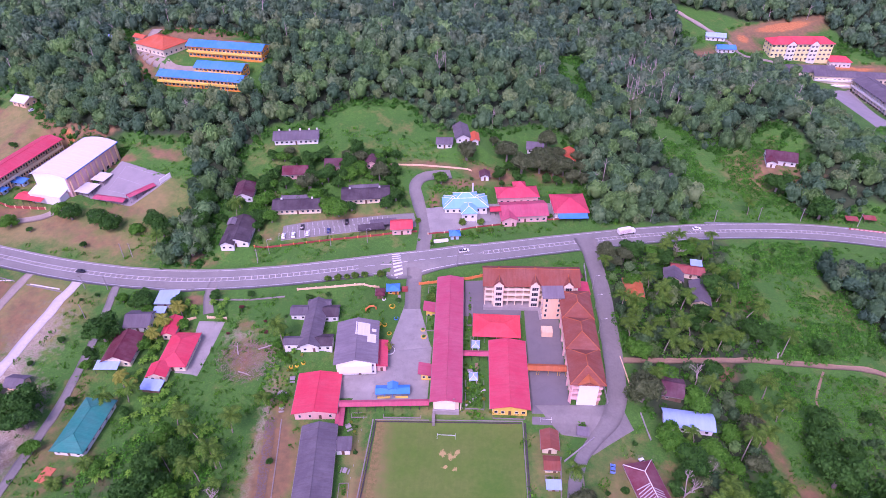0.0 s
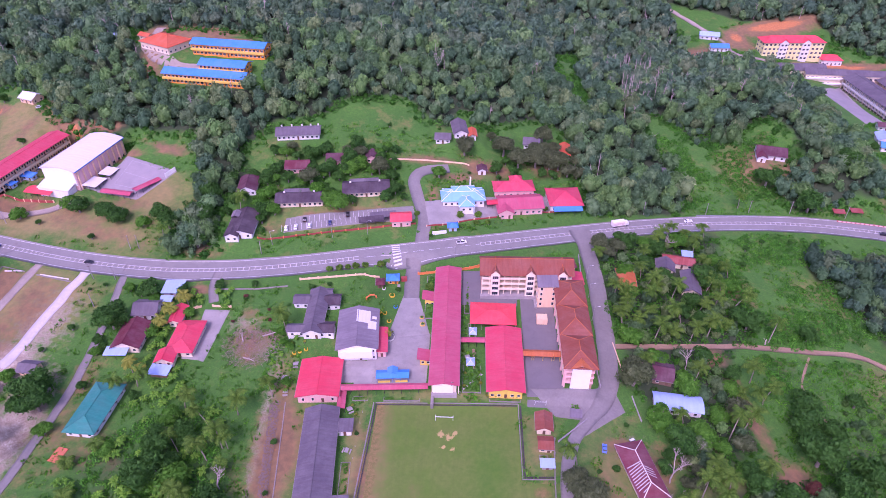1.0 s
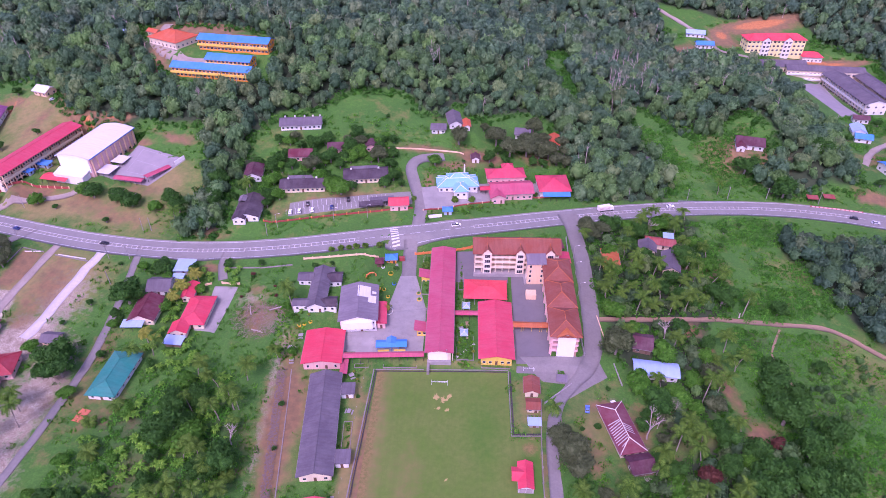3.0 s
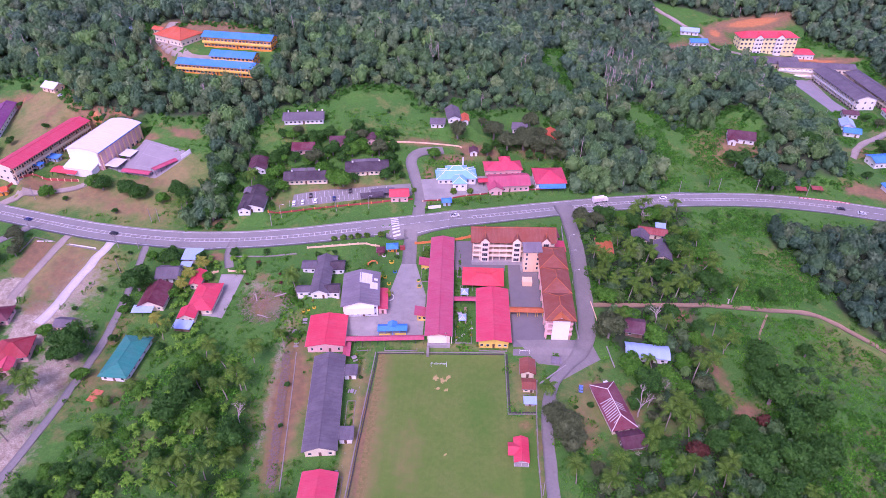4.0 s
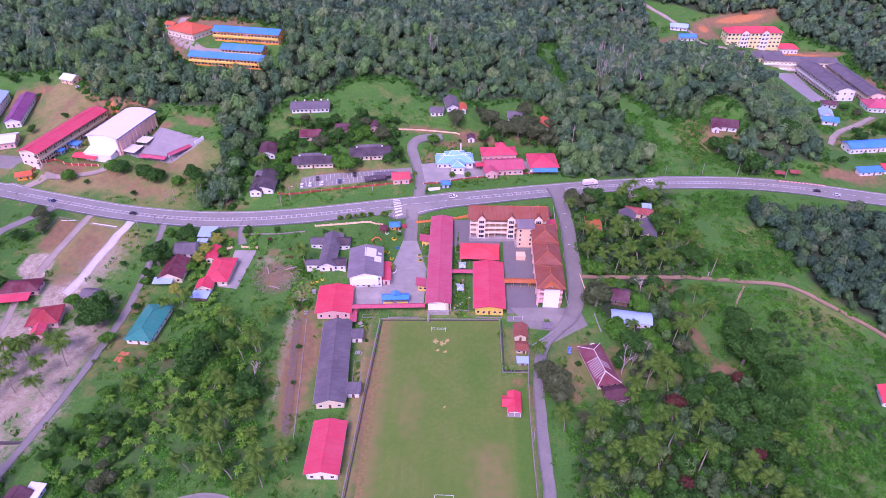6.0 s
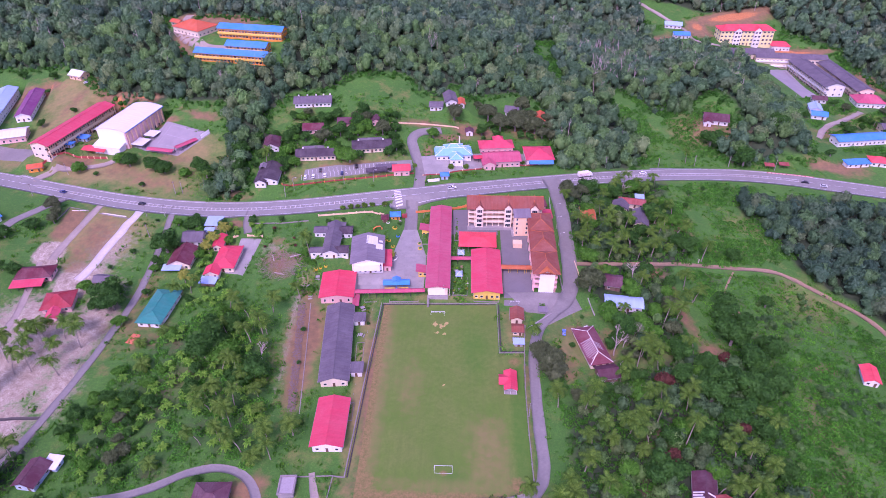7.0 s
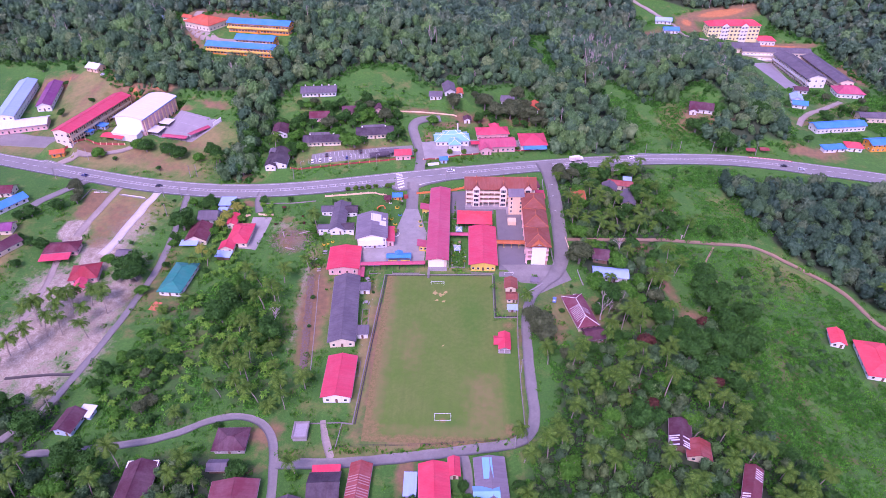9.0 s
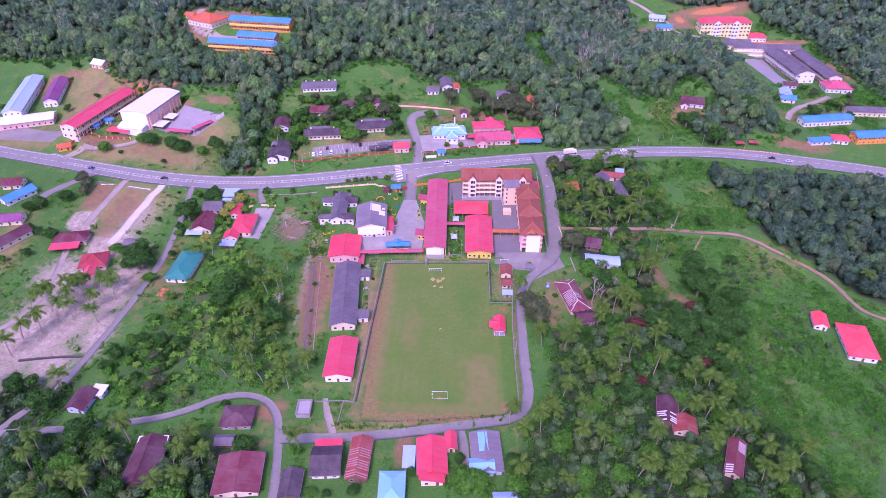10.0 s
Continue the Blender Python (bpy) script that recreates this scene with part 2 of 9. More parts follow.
def terrace(x, y, w, d, yaw, z, slope=0.0, edge=6.0):
    """Levels the ground under a building; slope: rise per metre to the north."""
    c, s = math.cos(radians(yaw)), math.sin(radians(yaw))
    r = math.hypot(w, d) / 2 + edge + 4
    (i0, j0), (i1, j1) = cell(x - r, y - r), cell(x + r, y + r)
    sl = (slice(i0, i1 + 1), slice(j0, j1 + 1))
    u, v = (XX[sl] - x) * c + (YY[sl] - y) * s, (YY[sl] - y) * c - (XX[sl] - x) * s
    out = np.maximum(np.maximum(abs(u) - w / 2, abs(v) - d / 2), 0)
    k = 1 - ease(1.0, edge, out)
    ZZ[sl] = ZZ[sl] * (1 - k) + (z + slope * v) * k


def inside(poly):
    """Which ground points lie in an outline."""
    hit = np.zeros(XX.shape, bool)
    n = len(poly)
    for i in range(n):
        (x0, y0), (x1, y1) = poly[i], poly[(i + 1) % n]
        if y0 != y1:
            hit ^= ((YY >= min(y0, y1)) & (YY < max(y0, y1))) & (XX < x0 + (YY - y0) * (x1 - x0) / (y1 - y0))
    return hit


def soft(mask, passes=2):
    m = mask.astype(float)
    for _ in range(passes):
        p = np.pad(m, 1, mode="edge")
        m = (p[:-2, 1:-1] + p[2:, 1:-1] + p[1:-1, :-2] + p[1:-1, 2:] + 2 * p[1:-1, 1:-1]) / 6
    return m


def spot(x, y, rx, ry=None, yaw=0.0):
    c, s = math.cos(radians(yaw)), math.sin(radians(yaw))
    u, v = (XX - x) * c + (YY - y) * s, (YY - y) * c - (XX - x) * s
    return np.exp(-1.2 * ((u / rx) ** 2 + (v / (ry or rx)) ** 2))


def cell(x, y):
    return int(np.clip(np.searchsorted(GX, x), 0, len(GX) - 1)), int(np.clip(np.searchsorted(GY, y), 0, len(GY) - 1))


def block_rect(x, y, w, d, yaw, margin=1.0):
    c, s = math.cos(radians(yaw)), math.sin(radians(yaw))
    r = math.hypot(w, d) / 2 + margin + 3
    i0, j0 = cell(x - r, y - r)
    i1, j1 = cell(x + r, y + r)
    sl = (slice(i0, i1 + 1), slice(j0, j1 + 1))
    u, v = (XX[sl] - x) * c + (YY[sl] - y) * s, (YY[sl] - y) * c - (XX[sl] - x) * s
    BLOCK[sl] |= (abs(u) < w / 2 + margin) & (abs(v) < d / 2 + margin)


def blocked(x, y):
    i, j = cell(x, y)
    return BLOCK[i, j]


# forest: the wooded hill, the ridge in the east, and their clearings
HILL = [(-430, 330), (-314, 315), (-287, 312), (-259, 292), (-240, 272), (-209, 259), (-185, 250), (-159, 242), (-139, 232), (-133, 206), (-134, 181),
        (-134, 168), (-123, 176), (-125, 206), (-117, 221), (-114, 250), (-100, 264), (-74, 272), (-62, 280), (-29, 282), (-20, 272), (14, 275), (39, 291),
        (62, 277), (66, 244), (70, 213), (122, 226), (120, 252), (116, 288), (122, 322), (134, 308), (138, 290), (158, 288), (184, 288), (186, 253),
        (174, 237), (178, 224), (229, 232), (246, 275), (252, 320), (252, 374), (246, 412), (216, 423), (176, 428)]
HILL2 = [(176, 428), (173, 518), (234, 495), (300, 508), (310, 474), (346, 442), (400, 420), (440, 600), (-430, 600), (-430, 330), (-200, 330), (0, 320), (120, 330)]
BLUE_CLEAR = [(-238, 357), (-203, 350), (-188, 352), (-143, 346), (-122, 331), (-120, 308), (-120, 284), (-153, 279), (-174, 284), (-200, 300), (-203, 320)]
VALLEY = [(64, 405), (84, 427), (85, 400), (78, 344), (83, 322), (68, 303), (62, 327), (59, 354)]
RIGHT_CLEAR = [(168, 415), (200, 420), (250, 415), (341, 405), (341, 434), (330, 450), (304, 470), (296, 498), (234, 493), (173, 470)]
FAR_EAST = [(350, 446), (341, 432), (346, 404), (352, 350), (348, 322), (352, 296), (440, 280), (440, 600), (350, 600)]
EAST_CLEAR = [(226, 236), (233, 268), (240, 300), (243, 345), (241, 395), (232, 425), (340, 425), (340, 236)]
LAWN = [(-121, 225), (-122, 242), (-116, 252), (-110, 263), (-81, 265), (-77, 277), (-73, 283), (-56, 287), (-42, 289), (-29, 285), (-27, 262), (-24, 245), (-12, 242), (17, 240), (13, 231), (-24, 232), (-57, 230), (-98, 230)]
COTTAGE_CLEAR = [(-19, 265), (-9, 273), (-6, 284), (4, 284), (8, 266), (8, 253), (-4, 248), (-18, 247)]
FENCE_CLEAR = [(20, 277), (28, 285), (42, 290), (55, 289), (62, 274), (66, 249), (67, 215), (60, 206), (56, 229), (20, 238)]
HOLLOW = [(109, 322), (120, 323), (130, 300), (129, 279), (143, 268), (159, 282), (171, 300), (187, 302), (195, 279), (194, 258), (178, 254), (170, 239), (168, 217), (118, 217), (121, 238), (122, 259), (113, 278), (109, 298)]
COURT_LAWN = [(-199, 239), (-198, 258), (-180, 256), (-149, 255), (-145, 235), (-140, 230), (-137, 219), (-154, 212)]
TREE_BELT = [(-139, 231), (-134, 210), (-136, 196), (-137, 184), (-136, 168), (-120, 169), (-125, 190), (-125, 207), (-123, 233)]
OFFICE_WOOD = [(68, 213), (68, 252), (66, 267), (71, 292), (89, 312), (109, 318), (108, 298), (112, 278), (120, 259), (119, 238), (115, 218)]
clearings = inside(EAST_CLEAR) | inside(BLUE_CLEAR) | inside(VALLEY) | inside(RIGHT_CLEAR) | inside(LAWN) | inside(COTTAGE_CLEAR) | inside(FENCE_CLEAR) | inside(HOLLOW) | inside(COURT_LAWN)
FOREST = (inside(HILL) | inside(HILL2) | inside(FAR_EAST) | inside(TREE_BELT) | inside(OFFICE_WOOD)) & ~clearings
EAST_WOOD = inside([(164, 190), (219, 181), (300, 172), (420, 150), (420, 40), (260, 62), (226, 72), (214, 86), (206, 99), (194, 114), (184, 130)])
WOOD_A = inside([(67, 189), (129, 202), (125, 168), (129, 134), (109, 119), (109, 79), (81, 56), (80, 87), (67, 103), (68, 128), (66, 150)])
WOOD_B = inside([(40, 34), (59, 35), (86, 53), (106, 64), (126, 66), (134, 50), (131, 27), (124, 8), (150, -30), (150, -75), (26, -75), (27, -40), (37, -16), (48, -6), (50, 12), (47, 32)])
SW_PLOT = inside([(-137, 61), (-115, 80), (-86, 86), (-73, 31), (-68, -2), (-76, 4), (-95, 3), (-106, -10), (-128, -14), (-142, 2), (-138, 29)])
SW_WOOD = inside([(-212, -4), (-176, -4), (-163, 4), (-156, 6), (-153, -2), (-154, -18), (-149, -26), (-108, -24), (-93, -22), (-66, -26), (-63, -75), (-230, -75)])
HILL_E = inside([(124, 123), (144, 123), (166, 122), (176, 116), (187, 105), (197, 95), (202, 86), (205, 76), (210, 64), (250, 52), (250, -80), (128, -80), (150, -30), (122, 13), (126, 74)])
rng = np.random.default_rng(7)
soil, sand, dry, rough = (np.zeros(XX.shape) for _ in range(4))
rough = np.maximum(rough, soft(FOREST | EAST_WOOD, 3) * 0.95)
rough = np.maximum(rough, soft(WOOD_A | WOOD_B | SW_WOOD, 3) * 0.75)
rough = np.maximum(rough, soft(SW_PLOT, 3) * 0.3)
rough = np.maximum(rough, soft(HILL_E, 2) * 0.22)
def lay(cover, spots):
    """Adds soft oval patches (x, y, radius, radius, turn, strength) to a ground cover."""
    for x, y, rx, ry, yaw, k in spots:
        np.maximum(cover, k * spot(x, y, rx, ry, yaw), out=cover)


lay(soil, ((-150, 92, 8, 14, 0, 0.5), (-140, 70, 20, 30, 0, 0.35), (-125, 168, 12, 5, 0, 0.7), (-74, -11, 4, 5, 0, 0.7), (-71, -26.5, 7, 2.5, 18, 0.6), (-65, 66, 8, 34, 4, 0.95), (-64, 40, 6, 20, 4, 0.7), (-32, 40, 3, 50, 1.5, 0.8), (-13, -27, 4.5, 11, 0, 0.85)))
lay(soil, ((-4, -9, 40, 3, -3, 0.7), (-4, -12, 38, 4, -3, 0.55), (36, 46, 5, 8, 0, 0.5), (112, 88, 3.5, 26, 8, 0.75), (118, 66, 9, 10, 0, 0.62), (105, 118, 6, 8, 0, 0.6), (120, 40, 8, 14, 10, 0.5), (122, 160, 12, 10, 0, 0.6), (134, -3, 6, 4, 0, 0.6), (150, -10, 10, 8, 0, 0.4), (165, 60, 12, 5, 40, 0.4)))
lay(soil, ((-330, 215, 60, 20, 0, 0.5), (-304, 280, 22, 20, 0, 0.7), (-294, 288, 12, 6, 0, 1.0), (-262, 268, 6, 24, -12, 0.6), (-234, 266, 16, 4, -15, 1.0), (-232, 199, 16, 6, 20, 0.9), (-229, 262, 14, 5, -35, 1.0), (-200, 305, 14, 22, 0, 0.8), (-192, 187, 44, 8, -22, 0.5)))
lay(soil, ((-190, 238, 18, 3, -5, 0.8), (-185, 345, 40, 10, -5, 0.9), (-176, 202, 24, 5, -8, 0.5), (-165, 240, 22, 4, -20, 0.7), (-66, 192, 30, 4, 12, 0.8), (-22, 240, 22, 5, 5, 0.7), (12, 238, 18, 10, 0, 0.7), (44, 245, 12, 8, 0, 0.6), (172, 262, 17, 24, 10, 0.62)))
lay(soil, ((184, 436, 16, 18, 0, 1.0), (186, 250, 10, 14, 0, 0.75), (222, 462, 16, 14, 0, 0.9), (240, 220, 22, 9, -15, 0.8), (262, 489, 46, 12, 20, 1.0), (262, 262, 30, 12, 0, 0.6), (300, 440, 40, 10, 0, 0.8), (300, 300, 26, 5, 25, 0.5), (343, 381, 6, 28, 4, 1.0)))
lay(soil, ((262, 493, 44, 8, 20, 1.7), (222, 470, 9, 12, 0, 1.5), (-229, 262, 13, 4, -35, 1.5), (-211, 262, 12, 3, -10, 1.6), (-294, 288, 10, 4, 0, 1.4), (-204, 300, 10, 6, 0, 1.5), (-150, 333, 26, 3.5, -8, 1.5), (300, 440, 40, 5, 0, 1.5), (12, 240, 14, 3.5, 0, 1.2)))
lay(soil, ((-16, 214, 4, 9, 0, 0.75), (13, 214, 5, 5, 0, 0.6), (-2, 229, 15, 4, 5, 0.7), (-62, 197, 24, 2.5, 12, 0.8), (-119, 145, 7, 3.5, 0, 0.9), (-86, 115, 13, 11, 0, 0.55), (-92, 132, 6, 4, 20, 0.5), (60, 74, 9, 6, 0, 0.7), (72, 66, 9, 16, 0, 0.5), (54, 52, 8, 12, 0, 0.45), (84, 74, 12, 9, 0, 0.45), (60, 34, 12, 10, 0, 0.4), (88, 20, 14, 12, 0, 0.42), (70, -10, 10, 10, 0, 0.5), (-68, -10, 6, 7, 0, 0.9)))
lay(dry, ((58, 66, 16, 20, 0, 0.55), (-150, 66, 10, 20, 0, 0.4), (-110, 40, 16, 20, 0, 0.3), (-70, 104, 6, 12, 0, 0.4)))
lay(sand, ((-196, 72, 18, 20, 0, 0.7), (-196, 3, 22, 16, 0, 0.7), (-184, 40, 22, 42, -10, 0.95), (-184, 100, 16, 14, 0, 0.85), (-178, 122, 14, 24, 0, 0.55), (-172, 12, 14, 16, 0, 0.7), (-164, 66, 11, 34, 2, 0.8), (-162, 84, 8, 22, 0, 0.5)))
lay(sand, ((-160, 34, 9, 24, 8, 0.75), (-160, 20, 5, 40, 3, 0.4), (-92, 126, 10, 10, 0, 0.4), (-85, 116, 13, 11, 0, 0.4), (-72, 75, 3, 60, 4, 0.5), (62, 75, 10, 7, 0, 0.3), (300, 395, 30, 30, 0, 0.5)))
lay(dry, ((-280, 60, 40, 60, 0, 0.4), (-236, 92, 12, 30, 8, 0.75), (-190, 135, 26, 26, 0, 0.9), (-64, 62, 9, 34, 4, 1.0), (-52, 2, 10, 6, 0, 0.3), (-40, -18, 30, 5, 0, 0.5), (-36, 40, 3.5, 60, 1.5, 0.9), (-2, -12.5, 40, 3, 5, 0.95)))
lay(dry, ((0, 93, 36, 2.5, 0, 0.5), (30, 75, 8, 16, 0, 0.6), (31, 30, 3, 50, 0, 0.8), (92, 60, 20, 14, 0, 0.4), (152, 30, 14, 34, 0, 0.35), (170, 165, 26, 20, 0, 0.3), (178, 105, 20, 20, 0, 0.45), (-290, 200, 40, 12, 0, 0.6), (-270, 275, 30, 26, 0, 0.7)))
lay(dry, ((-250, 250, 40, 40, 0, 0.8), (-215, 190, 40, 14, 0, 0.9), (-185, 185, 50, 16, -15, 0.7), (-163, 205, 28, 14, 0, 0.7), (-160, 205, 14, 20, 0, 0.8), (-105, 240, 20, 12, 0, 0.25), (-60, 195, 40, 12, 10, 0.6), (-45, 262, 24, 18, 0, 0.15), (160, 262, 16, 20, 0, 0.8)))
lay(dry, ((300, 290, 40, 26, 0, 0.6),))
WEST_PLOT = inside([(-215, 155), (-202, 152), (-206, 128), (-215, 127)])
EAST_PLOT = inside([(-197, 151), (-179, 147), (-184, 103), (-197, 105)])
soil = np.maximum(soil, soft(WEST_PLOT, 1) * 0.75)
soil = np.maximum(soil, soft(EAST_PLOT, 2) * 0.5)
sand = np.maximum(sand, soft(inside([(-214, 126), (-203, 127), (-200, 106), (-213, 110)]), 1) * 1.1)
sand = np.maximum(sand, soft(inside([(-194, 100), (-184, 107), (-178, 110), (-178, 88), (-191, 86)]), 1) * 1.2)


terrace(9, 130, 82, 70, 0, 3.7, 0.045, 6.0)


# ---- building kit ----
CACHE = {}


def roof_mesh(kind, L, W, rise, th=0.22):
    """Roof with its ridge along x. gable, hip or mono; the eave's top is at z = 0."""
    m = Mesh()
    a, b = L / 2, W / 2
    if kind == "gable":
        prof = [(-b, 0), (0, rise), (b, 0), (b, -th), (0, rise - th), (-b, -th)]
        k = 6
        m.v = [(-a, y, z) for y, z in prof] + [(a, y, z) for y, z in prof]
        m.f = [(i, i + k, (i + 1) % k + k, (i + 1) % k) for i in range(k)] + [(0, 1, 4, 5), (1, 2, 3, 4), (11, 10, 7, 6), (10, 9, 8, 7)]
        m.f = [f[::-1] for f in m.f]
    elif kind == "mono":
        m.v = [(-a, -b, 0), (a, -b, 0), (a, b, rise), (-a, b, rise), (-a, -b, -th), (a, -b, -th), (a, b, rise - th), (-a, b, rise - th)]
        m.f = [(0, 1, 2, 3), (7, 6, 5, 4), (0, 4, 5, 1), (1, 5, 6, 2), (2, 6, 7, 3), (3, 7, 4, 0)]
    elif kind == "barrel":
        n = 10
        for x in (-a, a):
            for i in range(n + 1):
                t = -1 + 2 * i / n
                m.v.append((x, b * t, rise * (1 - t * t)))
            for i in range(n + 1):
                t = 1 - 2 * i / n
                m.v.append((x, b * t, rise * (1 - t * t) - th))
        k = 2 * n + 2
        m.f = [(i, (i + 1) % k, (i + 1) % k + k, i + k) for i in range(k)]
        m.f += [(i + 1, i, k - 1 - i, k - 2 - i) for i in range(n)] + [(k + i, k + i + 1, 2 * k - 2 - i, 2 * k - 1 - i) for i in range(n)]
        m.f = [f[::-1] for f in m.f]
    else:
        r = max(a - b, 0.05)
        m.v = [(-a, -b, 0), (a, -b, 0), (a, b, 0), (-a, b, 0), (-r, 0, rise), (r, 0, rise), (-a, -b, -th), (a, -b, -th), (a, b, -th), (-a, b, -th)]
        m.f = [(0, 1, 5, 4), (1, 2, 5), (2, 3, 4, 5), (3, 0, 4), (0, 6, 7, 1), (1, 7, 8, 2), (2, 8, 9, 3), (3, 9, 6, 0), (9, 8, 7, 6)]
    return m


def caps(parent, kind, L, W, rise, material, at, size=0.16):
    """Ridge and hip cappings."""
    a, b = L / 2, W / 2
    m = Mesh()
    if kind == "gable":
        m.tube([(-a, 0, rise + 0.03), (a, 0, rise + 0.03)], size, 5)
    elif kind == "hip":
        r = max(a - b, 0.05)
        m.tube([(-r, 0, rise + 0.03), (r, 0, rise + 0.03)], size, 5)
        for sx in (-1, 1):
            for sy in (-1, 1):
                m.tube([(sx * r, 0, rise + 0.03), (sx * a, sy * b, 0.03)], size * 0.9, 5)
    else:
        return
    part("ridge_cap", m, material, parent, at=at)


def put_roof(root, kind, w, d, rise, z, material, x=0.0, y=0.0, axis=None, cap=None, th=0.22, label="", turn=0.0, name="roof"):
    along = axis or ("x" if w >= d else "y")
    L, W = (w, d) if along == "x" else (d, w)
    at = pose(x, y, z, 0, 0, (0 if along == "x" else 90) + turn)
    ob = part(name, roof_mesh(kind, L, W, rise, th), material, root, label, at)
    if cap:
        caps(ob, kind, L, W, rise, cap, None)
    return ob, along


def window_set(w, h):
    key = ("win", w, h)
    if key not in CACHE:
        fr, pn = Mesh(), Mesh()
        t = 0.08
        fr.box(-w / 2, w / 2, -0.1, 0.05, -t, 0)
        fr.box(-w / 2, w / 2, -0.06, 0.05, h - t, h)
        for x in (-w / 2, w / 2 - t):
            fr.box(x, x + t, -0.06, 0.05, 0, h - t)
        k = max(1, int(w / 0.8))
        for i in range(1, k):
            x = -w / 2 + w * i / k
            fr.box(x - 0.025, x + 0.025, -0.05, 0.04, 0, h - t)
        pn.box(-w / 2 + t, w / 2 - t, -0.02, 0.02, 0.0, h - t)
        CACHE[key] = (fr.data("window", TRIM), pn.data("pane", GLASS))
    return CACHE[key]


SIDES = {"S": 0, "E": 90, "N": 180, "W": 270}


def openings(parent, w, d, side, n, size=(1.3, 1.2), sill=1.0, name="window", skip=(), inset=0.0):
    """A row of windows or doors on one face of a w by d box."""
    span, off = (w, d / 2) if side in "SN" else (d, w / 2)
    for i in range(n):
        if i in skip:
            continue
        u = span * ((i + 0.5) / n - 0.5)
        at = pose(0, 0, 0, 0, 0, SIDES[side]) @ pose(u, -off + inset, sill)
        if name == "window":
            a, b = window_set(*size)
            part("pane", b, None, part("window", a, None, parent, at=at))
        else:
            key = ("door", size)
            if key not in CACHE:
                m = Mesh()
                m.box(-size[0] / 2, size[0] / 2, -0.07, 0.04, 0, size[1])
                CACHE[key] = m.data("door", DOOR)
            part("door", CACHE[key], None, parent, at=at)


def wall_box(w, d, z0, z1, gable=None, rise=0.0):
    """Solid walls; with a gable the ends go up to the roof. gable: axis of the ridge."""
    m = Mesh()
    m.box(-w / 2, w / 2, -d / 2, d / 2, z0, z1)
    if gable == "x":
        for x in (-w / 2, w / 2 - 0.2):
            k = len(m.v)
            m.v += [(x + e, y, z) for e in (0, 0.2) for y, z in ((-d / 2, z1), (d / 2, z1), (0, z1 + rise))]
            m.f += [(k, k + 2, k + 1), (k + 3, k + 4, k + 5), (k, k + 3, k + 5, k + 2), (k + 1, k + 2, k + 5, k + 4)]
    elif gable == "y":
        for y in (-d / 2, d / 2 - 0.2):
            k = len(m.v)
            m.v += [(x, y + e, z) for e in (0, 0.2) for x, z in ((-w / 2, z1), (w / 2, z1), (0, z1 + rise))]
            m.f += [(k, k + 1, k + 2), (k + 3, k + 5, k + 4), (k, k + 2, k + 5, k + 3), (k + 1, k + 4, k + 5, k + 2)]
    return m


def house(x, y, w, d, yaw, h, roof, rm, wm, label, rise=None, over=0.8, axis=None, win=(3, 3), cap=None, category="house", name="house", doors="S", win_size=(1.3, 1.15), storeys=1, ground=None, group=""):
    """Building with roof size w by d at its eaves, h metres over the ground. win: windows on the long front and the side."""
    g = ground if ground is not None else H(x, y)
    if ground is None and max(abs(H(x + a * w / 2, y + b * d / 2) - g) for a in (-1, 1) for b in (-1, 1)) > 0.5:
        terrace(x, y, w, d, yaw, g)
    root = thing(name, x, y, g, yaw, label, category, group)
    block_rect(x, y, w, d, yaw, 1.2)
    along = axis or ("x" if w >= d else "y")
    short = d if along == "x" else w
    rise = rise if rise is not None else short * 0.25
    ww, dd = w - 2 * over, d - 2 * over
    gr = rise * (1 - 2 * over / short) if roof == "gable" else 0
    wall = part("wall", wall_box(ww, dd, -2.2, h - 0.1, along if roof == "gable" else None, gr), wm, root)
    put_roof(root, roof, w, d, rise, h, rm, axis=along, cap=cap or rm)
    if roof in ("gable", "hip"):
        for s in (-1, 1):
            gut = Mesh()
            if along == "x":
                gut.box(-w / 2, w / 2, s * (d / 2 + 0.06) - 0.07, s * (d / 2 + 0.06) + 0.07, h - 0.3, h - 0.12)
            else:
                gut.box(s * (w / 2 + 0.06) - 0.07, s * (w / 2 + 0.06) + 0.07, -d / 2, d / 2, h - 0.3, h - 0.12)
            part("gutter", gut, GUTTER, root)
    sh = h / storeys
    for s in range(storeys):
        for side in "SEW":
            n = win[0] if side in "SN" else win[1]
            if n:
                skip = (n // 2,) if side == doors and s == 0 else ()
                openings(wall, ww, dd, side, n, win_size, s * sh + min(1.0, sh * 0.32), skip=skip)
        if s == 0 and doors:
            n = win[0] if doors in "SN" else win[1]
            if n:
                openings(wall, ww, dd, doors, n, (1.0, 2.1), 0.05, "door", skip=[i for i in range(n) if i != n // 2])
    return root


